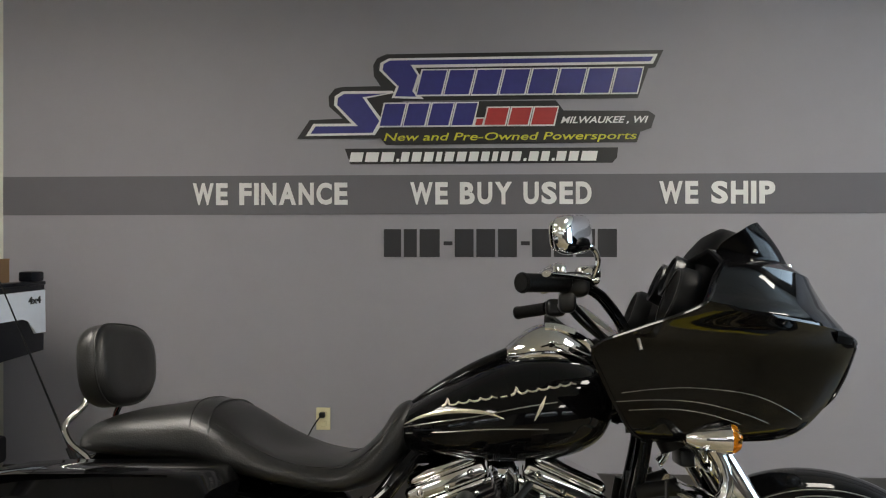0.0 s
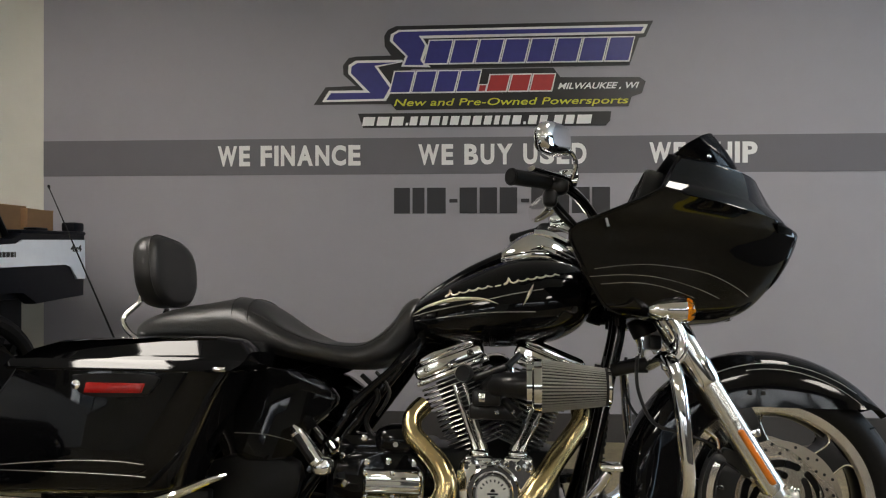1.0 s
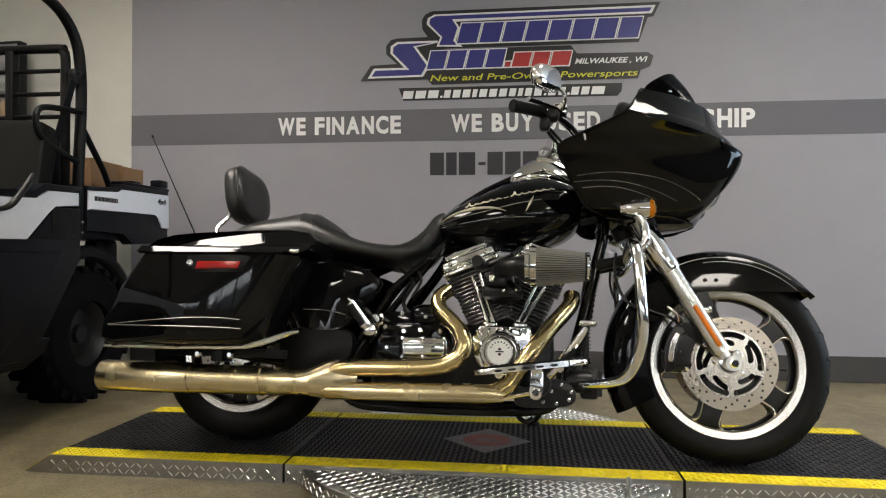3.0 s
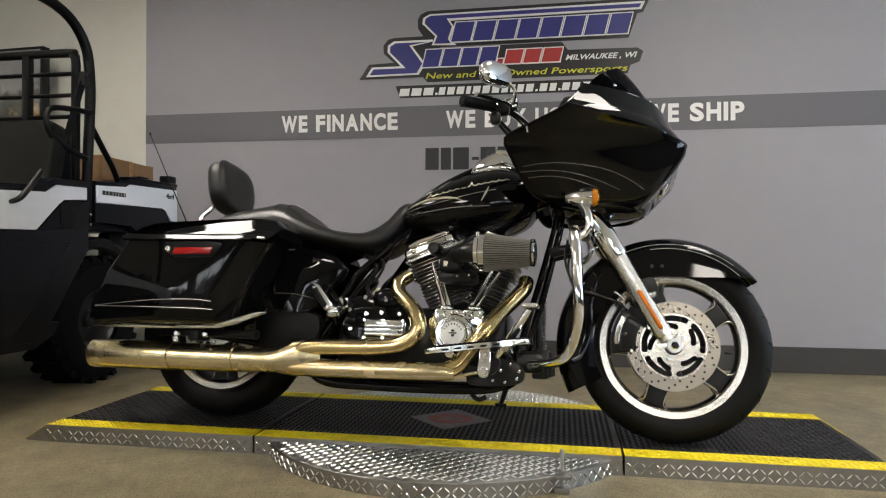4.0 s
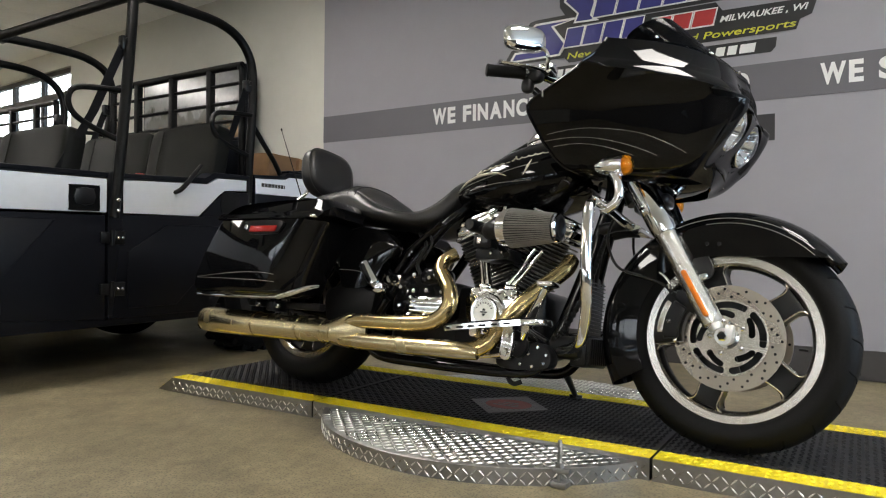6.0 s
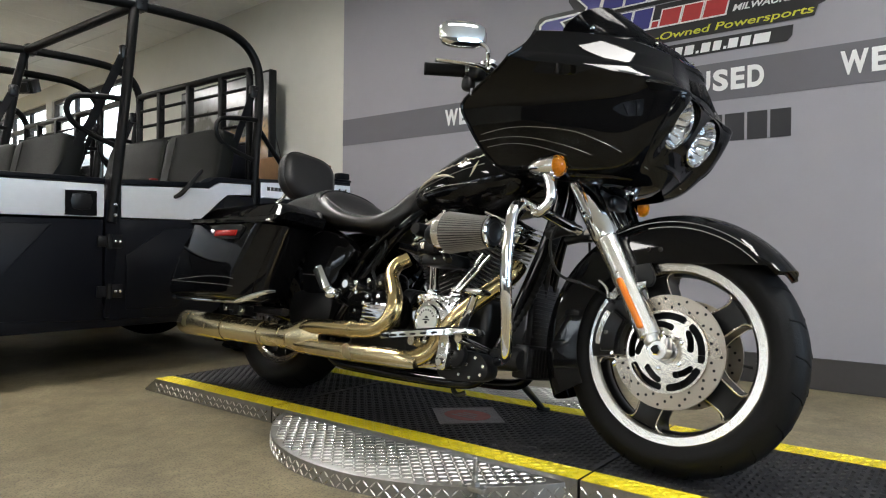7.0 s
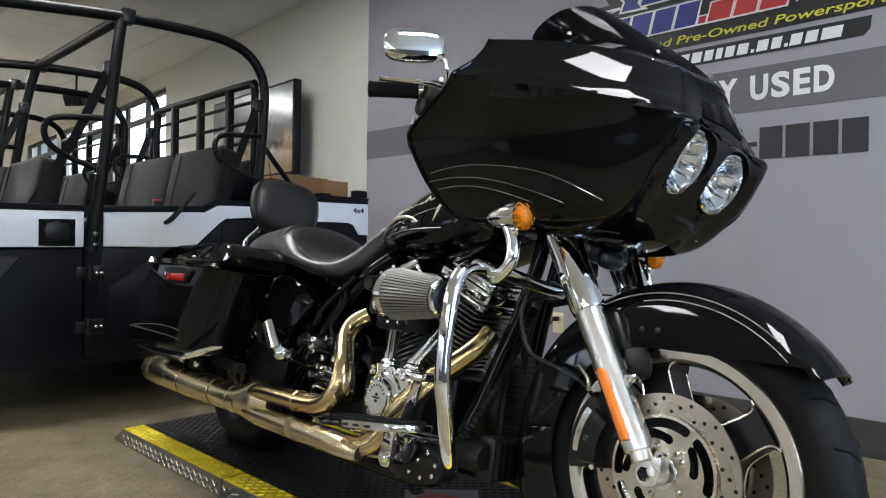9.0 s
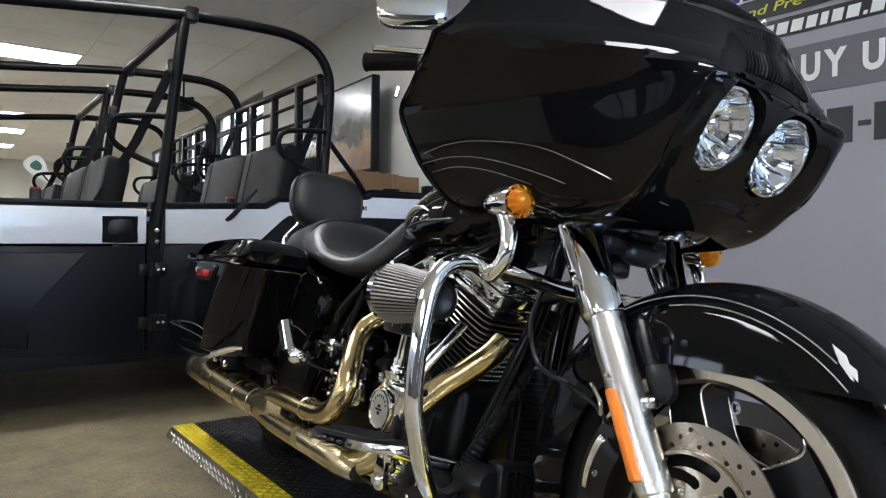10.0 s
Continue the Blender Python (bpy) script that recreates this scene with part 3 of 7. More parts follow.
def tread(places, z, length=0.021, width=0.007, rise=0.0032):
    """Raised lens-shaped bars of tread plate: (x, y, turned the other way)."""
    verts, faces = [], []
    for x, y, turn in places:
        a = radians(45 if turn else -45)
        c, s = math.cos(a), math.sin(a)
        k = len(verts)
        for u, v, w in ((-1, 0, 0), (-0.35, -1, 0), (0.35, -1, 0), (1, 0, 0), (0.35, 1, 0), (-0.35, 1, 0), (-0.45, 0, 1), (0.45, 0, 1)):
            px, py = u * length / 2, v * width / 2
            verts.append((x + c * px - s * py, y + s * px + c * py, z + w * rise))
        faces += [(k, k + 1, k + 6), (k + 1, k + 2, k + 7, k + 6), (k + 2, k + 3, k + 7), (k + 3, k + 4, k + 7), (k + 4, k + 5, k + 6, k + 7), (k + 5, k, k + 6)]
    me = bpy.data.meshes.new("tread_bars")
    me.from_pydata(verts, [], faces)
    return me


def grid(x0, x1, y0, y1, step, keep=lambda x, y: True):
    out = []
    for i in range(int((x1 - x0) / step)):
        for j in range(int((y1 - y0) / step)):
            x, y = x0 + (i + 0.5) * step, y0 + (j + 0.5) * step
            if keep(x, y):
                out.append((x, y, (i + j) % 2 == 0))
    return out


lift = thing("turntable_platform", "low motorcycle turntable platform with black tread deck and yellow edges", "platform")


SIDE = 0.003
for x0, x1, s0, s1 in ((LX0 + 0.09, J0 - 0.004, 0.09, 0), (J0 + 0.004, J1 - 0.004, 0, 0), (J1 + 0.004, LX1 - 0.09, 0, 0.09)):
    o = [(x0, FLOOR), (x1, FLOOR)]
    if s1:
        o.append((x1 + s1, FLOOR + 0.003))
    o += [(x1, DECK), (x0, DECK)]
    if s0:
        o.append((x0 - s0, FLOOR + 0.003))
    seg = part("deck_section", plate(o, LY0 + SIDE, LY1 - SIDE), MAT_BLACK, lift, "black tread plate deck section")
    for y0, y1 in ((LY0, LY0 + STRIP), (LY1 - STRIP, LY1)):
        bm = box(x0, x1, y0 + SIDE, y1 - SIDE, DECK - 0.001, DECK + 0.0015)
        ends = []
        if s0:
            ends.append(plate([(x0 - s0, FLOOR + 0.003), (x0, DECK), (x0, DECK + 0.0015), (x0 - s0, FLOOR + 0.006)], y0 + SIDE, y0 + 0.03 if y0 == LY0 else y1 - SIDE))
        if s1:
            ends.append(plate([(x1 + s1, FLOOR + 0.003), (x1, DECK), (x1, DECK + 0.0015), (x1 + s1, FLOOR + 0.006)], y0 + SIDE, y1 - SIDE))
        part("edge_strip", join(bm, *ends), YELLOW_PAINT, seg, "yellow painted edge strip")
    for y in (LY0, LY1 - SIDE):
        part("side_plate", plate(o, y, y + SIDE), DIAMOND, seg, "bare aluminium tread plate side")
for x0, x1 in ((LX0 + 0.09, J0 - 0.004), (J0 + 0.004, J1 - 0.004), (J1 + 0.004, LX1 - 0.09)):
    t = part("deck_treads", tread(grid(x0, x1, LY0 + STRIP + 0.004, LY1 - STRIP - 0.004, 0.0193), DECK - 0.0002), MAT_BLACK, lift)
    t["kind"] = "stuff"
    for y0, y1 in ((LY0 + 0.004, LY0 + STRIP), (LY1 - STRIP, LY1 - 0.004)):
        t = part("strip_treads", tread(grid(x0, x1, y0, y1, 0.0193), DECK + 0.0013), YELLOW_PAINT, lift)
        t["kind"] = "stuff"
    side = tread(grid(x0, x1, FLOOR + 0.004, DECK - 0.002, 0.0215), 0.0, 0.025, 0.0046, 0.0028)
    side.transform(Matrix.Translation((0, LY0, 0)) @ Matrix.Rotation(radians(90), 4, "X"))
    t = part("side_treads", side, TREAD, lift)
    t["kind"] = "stuff"

DISC_TOP = DECK - 0.012
disc = part("turntable_disc", lathe([(FLOOR, DISC_R), (DISC_TOP - 0.002, DISC_R), (DISC_TOP, DISC_R - 0.003)], (*DISC_C, 0), "Z", 96), DIAMOND, lift, "round aluminium tread plate turntable")


def on_disc(x, y):
    return math.hypot(x - DISC_C[0], y - DISC_C[1]) < DISC_R - 0.014 and not LY0 - 0.01 < y < LY1 + 0.01


t = part("disc_treads", tread(grid(DISC_C[0] - DISC_R, DISC_C[0] + DISC_R, DISC_C[1] - DISC_R, DISC_C[1] + DISC_R, 0.0215, on_disc), DISC_TOP - 0.0002, 0.028, 0.0046, 0.0028), TREAD, lift)
t["kind"] = "stuff"
rim_places = []
for i in range(190):
    for j in range(2):
        rim_places.append((i, j))
verts, faces = [], []
for i, j in rim_places:
    a = 2 * math.pi * i / 190
    zc = FLOOR + 0.010 + j * 0.019
    turn = 1 if (i + j) % 2 else -1
    k = len(verts)
    for u, v, w in ((-1, 0, 0), (-0.35, -1, 0), (0.35, -1, 0), (1, 0, 0), (0.35, 1, 0), (-0.35, 1, 0), (-0.45, 0, 1), (0.45, 0, 1)):
        p, q = u * 0.012, v * 0.0022
        along, up = (p - turn * q) * 0.707, (turn * p + q) * 0.707
        b, r = a + along / DISC_R, DISC_R + w * 0.0028
        verts.append((DISC_C[0] + r * math.cos(b), DISC_C[1] + r * math.sin(b), zc + up))
    faces += [(k, k + 1, k + 6), (k + 1, k + 2, k + 7, k + 6), (k + 2, k + 3, k + 7), (k + 3, k + 4, k + 7), (k + 4, k + 5, k + 6, k + 7), (k + 5, k, k + 6)]
rim_me = bpy.data.meshes.new("rim_treads")
rim_me.from_pydata(verts, [], faces)
t = part("rim_treads", rim_me, TREAD, lift)
t["kind"] = "stuff"

clamp = thing("clamp_stud", "bare steel threaded stud clamped to the turntable edge", "clamp")
SX, SY = 0.645, 1.235
part("stud", join(lathe([(FLOOR + 0.015, 0.006), (0.135, 0.006), (0.137, 0.004)], (SX, SY - 0.014, 0), "Z", 12), *[lathe([(z, 0.0062), (z + 0.0012, 0.0072), (z + 0.0024, 0.0062)], (SX, SY - 0.014, 0), "Z", 12, False) for z in np.arange(0.03, 0.13, 0.003)]), DIAMOND, clamp)
part("jaw", join(box(SX - 0.022, SX + 0.022, SY - 0.03, SY + 0.012, FLOOR + 0.001, FLOOR + 0.018, 0.004), box(SX - 0.018, SX + 0.03, SY - 0.026, SY - 0.004, 0.052, 0.066, 0.004)), DIAMOND, clamp)
part("nut", lathe([(0.066, 0.012), (0.078, 0.012)], (SX, SY - 0.014, 0), "Z", 6), DIAMOND, clamp)

BADGE_RED = material("worn_red_print", (0.25, 0.05, 0.04), 0.5, vary=0.35, scale=25)
BADGE_GREY = material("worn_grey_print", (0.16, 0.15, 0.15), 0.5, vary=0.3, scale=25)
badge = thing("deck_sticker", "worn grey diamond-shaped sticker with a red oval on the deck", "sticker")
BX, BY = 0.235, 1.755
part("sheet", plate([(BX - 0.155, BY), (BX, BY - 0.155), (BX + 0.155, BY), (BX, BY + 0.155)], DECK + 0.0019, DECK + 0.0027, plane="XY"), BADGE_GREY, badge)
part("oval", plate([(BX + 0.085 * math.cos(a), BY + 0.07 * math.sin(a)) for a in np.linspace(0, 2 * math.pi, 33)[:-1]], DECK + 0.0026, DECK + 0.0033, plane="XY"), BADGE_RED, badge, "red printed oval")
for i in range(3):
    part("bar", box(BX - 0.05 + 0.01 * i, BX + 0.05 - 0.01 * i, BY - 0.03 + 0.022 * i, BY - 0.02 + 0.022 * i, DECK + 0.0032, DECK + 0.0038), BADGE_GREY, badge)


# ---- the motorcycle: x ahead, y to its left, z up, leaning on its side stand ----
BIKE = Matrix.Translation((1.0, 1.572, 0.072)) @ Matrix.Rotation(radians(-3.0), 4, "Z") @ Matrix.Rotation(radians(-9.5), 4, "X") @ Matrix.Translation((-1.0, 0, 0))
bike = thing("touring_motorcycle", "gloss black touring motorcycle with chrome engine leaning on the turntable platform", "motorcycle", m=BIKE)


def bp(name, bm, mat, label="", parent=None, smooth=35):
    return part(name, bm, mat, parent or bike, label, smooth)


# -- wheels --
def wheel(cx, cz, tyre_r, rim_r, width, name, spokes, start, discs):
    side = [(0.36, rim_r - 0.004), (0.44, rim_r + 0.006), (0.49, rim_r + 0.020), (0.50, rim_r + 0.034), (0.475, tyre_r - 0.036), (0.42, tyre_r - 0.0240), (0.33, tyre_r - 0.0130), (0.22, tyre_r - 0.0055), (0.11, tyre_r - 0.0014)]
    w = bp(name, ring_lathe([(-width * u, r) for u, r in side] + [(0, tyre_r)] + [(width * u, r) for u, r in reversed(side)], (cx, 0, cz), "Y", 96), RUBBER, "black street tyre", smooth=70)
    for i in range(22):
        for s in (-1, 1):
            a = 2 * math.pi * (i + (0.25 if s > 0 else 0)) / 22
            pts = []
            for k in range(5):
                f = k / 4
                yy = s * width * (0.06 + 0.34 * f)
                rr = float(np.interp(abs(yy) / width, [0, 0.11, 0.22, 0.33, 0.42], [0, 0.0014, 0.0055, 0.0130, 0.0240])) * -1 + tyre_r - 0.0008
                aa = a + 0.10 * f * (1 if f < 0.6 else 0.8)
                pts.append((cx + rr * math.cos(aa), yy, cz + rr * math.sin(aa)))
            bp("tyre_groove", tube(pts, 0.0026, 5, 2), GROOVE, "", w)
    wd = width * 0.36
    rim = bp("rim", ring_lathe([(-wd, rim_r), (-wd - 0.003, rim_r - 0.006), (-wd + 0.002, rim_r - 0.021), (-wd + 0.016, rim_r - 0.030), (-0.012, rim_r - 0.036), (0.012, rim_r - 0.036), (wd - 0.016, rim_r - 0.030), (wd - 0.002, rim_r - 0.021), (wd + 0.003, rim_r - 0.006), (wd, rim_r)], (cx, 0, cz), "Y", 96), SATIN_BLACK, "black cast rim", w)
    for s in (-1, 1):
        bp("rim_lip", ring_lathe([(s * (wd + 0.001), rim_r + 0.001), (s * (wd + 0.0045), rim_r - 0.004), (s * (wd + 0.002), rim_r - 0.024), (s * (wd - 0.005), rim_r - 0.031), (s * (wd - 0.010), rim_r - 0.027)], (cx, 0, cz), "Y", 96), ALLOY, "machined bright rim edge", w)
    hub_w = 0.055
    bp("hub", lathe([(-hub_w, 0.0), (-hub_w, 0.035), (-0.035, 0.045), (-0.03, 0.06), (0.03, 0.06), (0.035, 0.045), (hub_w, 0.035), (hub_w, 0.0)], (cx, 0, cz), "Y", 40, False), SATIN_BLACK, "", w)
    r1 = rim_r - 0.034
    for i in range(spokes):
        a = start + 2 * math.pi * i / spokes
        m = Matrix.Translation((cx, 0, cz)) @ Matrix.Rotation(-a, 4, "Y")
        half = [(0.050, 35.8), (r1 - 0.098, 35.8), (r1 - 0.094, 26), (r1 - 0.086, 19.5), (r1 - 0.072, 15.2), (r1 - 0.052, 12.4), (r1 - 0.030, 10.4), (r1 - 0.014, 9.8), (r1 - 0.004, 11.0), (r1 + 0.004, 14)]
        polar = [(r, radians(d)) for r, d in half]
        outline = [(r * math.cos(d), r * math.sin(d)) for r, d in polar] + [(r * math.cos(d), -r * math.sin(d)) for r, d in reversed(polar)]
        sp = bp("spoke", moved(plate(outline, -0.036, 0.036, 0.003), m), SATIN_BLACK, "broad black cast spoke", w)
        for s in (-1, 1):
            for e in (1, -1):
                edge = [((r + 0.0012) * math.cos(d - 0.006), s * 0.0352, e * (r + 0.0012) * math.sin(d - 0.006)) for r, d in polar[1:]]
                bp("spoke_edge", moved(tube(edge, 0.0023, 6, 3), m), ALLOY, "bright machined line", sp)
    return w


front_wheel = wheel(1.000, 0.316, 0.314, 0.236, 0.112, "front_wheel", 5, radians(36), 2)
rear_wheel = wheel(-0.625, 0.316, 0.316, 0.220, 0.180, "rear_wheel", 5, radians(50), 1)


def brake_disc(cx, cz, y, r, parent):
    d = bp("brake_disc", ring_lathe([(y - 0.0025, r), (y + 0.0025, r), (y + 0.0025, r - 0.046), (y - 0.0025, r - 0.046)], (cx, 0, cz), "Y", 72), DISC, "drilled steel brake disc", parent)
    holes = []
    for i in range(45):
        a = 2 * math.pi * i / 45
        rr = r - (0.010, 0.021, 0.032)[i % 3]
        holes.append(lathe([(y - 0.0029, 0.0038), (y + 0.0029, 0.0038)], (cx + rr * math.cos(a), 0, cz + rr * math.sin(a)), "Y", 8))
    bp("disc_hole", join(*holes), SATIN_BLACK, "", d)

    def in_slot(q, t):
        """Five pairs of slots: a long arc near the rim, and a hook nearer the hub."""
        u = (math.degrees(t) + 12) % 72
        near = min(max(u, 4), 58)
        long = math.hypot(q - 0.0905, 0.0905 * radians(u - near)) < 0.0078
        bend = min(max(u, 22), 54)
        mid = 0.0625 + 0.011 * (bend - 22) / 32
        hook = math.hypot(q - mid, mid * radians(u - bend)) < 0.0078
        return long or hook

    cells = bmesh.new()
    nr, nt = 36, 180
    at = [[cells.verts.new((cx + q * math.cos(t), y - 0.004, cz + q * math.sin(t))) for t in [2 * math.pi * k / nt for k in range(nt)]] for q in [0.030 + 0.075 * i / nr for i in range(nr + 1)]]
    for i in range(nr):
        for k in range(nt):
            if not in_slot(0.030 + 0.075 * (i + 0.5) / nr, 2 * math.pi * (k + 0.5) / nt):
                cells.faces.new((at[i][k], at[i][(k + 1) % nt], at[i + 1][(k + 1) % nt], at[i + 1][k]))
    bmesh.ops.delete(cells, geom=[v for v in cells.verts if not v.link_faces], context="VERTS")
    edge = [v for v in cells.verts if v.is_boundary and 0.032 < math.hypot(v.co.x - cx, v.co.z - cz) < 0.103]
    for _ in range(2):
        bmesh.ops.smooth_vert(cells, verts=edge, factor=0.5, use_axis_x=True, use_axis_y=False, use_axis_z=True)
    bmesh.ops.solidify(cells, geom=list(cells.faces), thickness=0.007)
    bp("disc_carrier", cells, CARRIER, "polished slotted disc carrier", d)
    bp("hub_cap", lathe([(y - 0.006, 0.033), (y - 0.012, 0.030), (y - 0.013, 0.020), (y + 0.004, 0.032)], (cx, 0, cz), "Y", 40), CHROME, "", d)
    for i in range(5):
        a = 2 * math.pi * i / 5 + 0.6
        bp("carrier_bolt", bolts([(cx + 0.046 * math.cos(a), y - 0.006, cz + 0.046 * math.sin(a))], 0.0062, -0.008, "Y"), CHROME, "", d)


brake_disc(1.0, 0.316, -0.068, 0.145, front_wheel)
brake_disc(1.0, 0.316, 0.068, 0.145, front_wheel)
brake_disc(-0.625, 0.316, -0.085, 0.146, rear_wheel)
bp("valve_stem", tube([(1.188, 0.0, 0.300), (1.166, -0.004, 0.302)], 0.004, 8, 1), SATIN_BLACK, "", front_wheel)

# -- fork --
FORK = Vector((0.244, 0, -0.424)).normalized()


def on_fork(k, y):
    """k metres up the leg from the axle."""
    p = Vector((0.985, y, 0.322)) - FORK * k
    return (p.x, p.y, p.z)


for s in (-1, 1):
    y = s * 0.112
    fork = bp("fork_leg", tube([on_fork(0.030, y), on_fork(0.034, y), on_fork(0.06, y), on_fork(0.30, y), on_fork(0.335, y)], [0.022, 0.0275, 0.0295, 0.0300, 0.0300], 28, 2), FORK_ALLOY, "polished lower fork leg")
    bp("axle_clamp", join(tube([on_fork(0.040, y), on_fork(0.012, y)], [0.021, 0.020], 18, 1), lathe([(y - 0.020, 0.0225), (y + 0.020, 0.0225), (y + s * 0.022, 0.020)], (1.0, 0, 0.316), "Y", 28), box(1.002, 1.024, y - 0.016, y + 0.016, 0.318, 0.350, 0.006)), FORK_ALLOY, "polished axle clamp", fork)
    bp("clamp_bolt", join(*[lathe([(0.346, 0.006), (0.354, 0.006), (0.356, 0.004)], (1.014, y + q, 0), "Z", 10) for q in (-0.009, 0.009)]), CHROME, "", fork)
    bp("fork_cover", tube([on_fork(0.325, y), on_fork(0.33, y), on_fork(0.47, y), on_fork(0.560, y), on_fork(0.570, y)], [0.031, 0.0365, 0.0378, 0.0370, 0.030], 28, 2), CHROME, "chrome upper fork cover", fork)
    bp("fork_tube", tube([on_fork(0.50, y), on_fork(0.74, y)], 0.026, 16, 1), SATIN_BLACK, "", fork)
    bp("axle_cap", lathe([(0, 0.014), (s * 0.010, 0.014), (s * 0.013, 0.011), (s * 0.008, 0.008)], (1.0, y + s * 0.020, 0.316), "Y", 6), CHROME, "", fork)
    bp("axle_recess", lathe([(0, 0.0085), (s * 0.002, 0.0085)], (1.0, y + s * 0.031, 0.316), "Y", 6), SATIN_BLACK, "", fork)
    m = Matrix.Translation(on_fork(0.122, y + s * 0.0315)) @ FORK.to_track_quat("Z", "Y").to_matrix().to_4x4()
    bp("fork_reflector", moved(box(-0.0120, 0.0120, -0.007, 0.007, -0.071, 0.071, 0.005, 2), m), AMBER_REFLECTOR, "long amber side reflector", fork)
    for k in (0.215, 0.09):
        bp("fork_bolt", bolts([on_fork(k, y)], 0.006, s * 0.036, "Y"), CHROME, "", fork)
    bp("fender_strut", join(tube([on_fork(0.40, s * 0.084), on_fork(0.33, s * 0.080), on_fork(0.265, s * 0.080)], [0.017, 0.016, 0.013], 14, 3), plate(rounded([(0.905, 0.500), (0.940, 0.478), (0.955, 0.505), (0.925, 0.560), (0.900, 0.560)]), s * 0.066, s * 0.082, 0.003)), SATIN_BLACK, "black fender strut", fork)
    bp("strut_bolt", join(tube([(0.900, s * 0.112, 0.470), (0.944, s * 0.104, 0.482)], 0.011, 14, 1), bolts([(0.938, s * 0.100, 0.480)], 0.010, s * 0.016, "Y")), CHROME, "", fork)
    def sector(r0, r1, a0, a1, n=10):
        arc = [radians(a0 + (a1 - a0) * k / n) for k in range(n + 1)]
        return [(1.0 + r0 * math.cos(a), 0.316 + r0 * math.sin(a)) for a in arc] + [(1.0 + r1 * math.cos(a), 0.316 + r1 * math.sin(a)) for a in reversed(arc)]

    cal = bp("brake_caliper", join(
        plate(sector(0.118, 0.196, 141, 190), s * 0.058, s * 0.098, 0.007, seg=3),
        plate(sector(0.126, 0.166, 146, 186), s * 0.095, s * 0.112, 0.007, seg=3),
        plate(rounded([(0.866, 0.44), (0.900, 0.425), (0.925, 0.385), (0.915, 0.372), (0.885, 0.390), (0.860, 0.415)]), s * 0.070, s * 0.098, 0.004)), SATIN_BLACK, "black four-piston brake caliper")
    bp("caliper_inlay", plate(sector(0.170, 0.186, 150, 180), s * 0.094, s * 0.101, 0.002), ALLOY, "machined silver arc", cal)
    for x, z, r in ((0.848, 0.349, 0.0115), (0.868, 0.296, 0.006), (0.908, 0.412, 0.0085), (0.925, 0.372, 0.0085)):
        bp("caliper_bolt", bolts([(x, s * 0.104, z)], r, s * 0.008), CHROME, "", cal)
    bp("caliper_pipe", tube([(0.846, s * 0.112, 0.440), (0.842, s * 0.114, 0.462), (0.826, s * 0.112, 0.478), (0.815, s * 0.11, 0.485)], 0.0045, 10, 5), ALLOY, "short braided brake pipe", cal)
bp("triple_clamp", join(box(0.70, 0.80, -0.14, 0.14, 0.775, 0.81, 0.012), tube([(0.70, 0, 0.72), (0.62, 0, 0.90)], 0.035, 20, 1)), SATIN_BLACK, "black fork clamp and steering head")
bp("fork_brace", join(box(0.725, 0.785, -0.085, 0.085, 0.718, 0.756, 0.012, 3), box(0.700, 0.735, -0.045, 0.045, 0.68, 0.72, 0.010)), SATIN_BLACK, "black lower fork clamp")
bp("clamp_cover", oval(0.790, 0, 0.722, 0.016, 0.045, 0.022, 2.8), SATIN_BLACK)


# -- front fender --
def fender(cx, cz, r, half_w, a0, a1, skirt, name, label, crown=0.020, n=44):
    rings = []
    for i in range(n + 1):
        f = i / n
        a = radians(a0 + (a1 - a0) * f)
        d = skirt(f)
        sect = [(-1.0, d), (-0.985, d * 0.66), (-0.965, d * 0.33), (-0.91, 0.012), (-0.76, 0.0), (-0.5, -crown * 0.55), (-0.2, -crown * 0.92), (0, -crown), (0.2, -crown * 0.92), (0.5, -crown * 0.55), (0.76, 0.0), (0.91, 0.012), (0.965, d * 0.33), (0.985, d * 0.66), (1.0, d)]
        inner = [(w * 0.955, dd + (0.004 if abs(w) < 0.95 else 0.0)) for w, dd in reversed(sect)]
        ring = []
        for w, dd in sect + inner:
            rr = r - dd
            ring.append(Vector((cx + rr * math.cos(a), w * half_w, cz + rr * math.sin(a))))
        rings.append(ring)
    return bp(name, skin(rings), GLOSS_BLACK, label, smooth=50)


def front_skirt(f):
    a = 37.5 + (208 - 37.5) * f
    if a < 90:
        return max(0.001, 0.345 - 0.223 / math.sin(radians(max(a, 40.4)))) if a > 40.4 else 0.001
    return 0.122 - 0.014 * min(1, (a - 90) / 40)


front_fender = fender(0.985, 0.318, 0.345, 0.083, 37.5, 208, front_skirt, "front_fender", "gloss black front fender with thin silver lines")
rear_fender = fender(-0.600, 0.322, 0.352, 0.112, 58, 205, lambda f: 0.10, "rear_fender", "gloss black rear fender")
for s in (-1, 1):
    for k, (r, a0, a1) in enumerate(((0.332, 52, 118), (0.318, 46, 100))):
        pts = [(0.985 + r * math.cos(radians(a)), s * 0.0822, 0.318 + r * math.sin(radians(a))) for a in np.linspace(a0, a1, 14)]
        bp("pinstripe", tube(pts, 0.0011, 5, 2), SILVER_LINE, "thin silver line", front_fender)
    for x in (0.935, 0.968):
        bp("fender_bolt", bolts([(x, s * 0.084, 0.576)], 0.006, s * 0.004), SATIN_BLACK, "", front_fender)

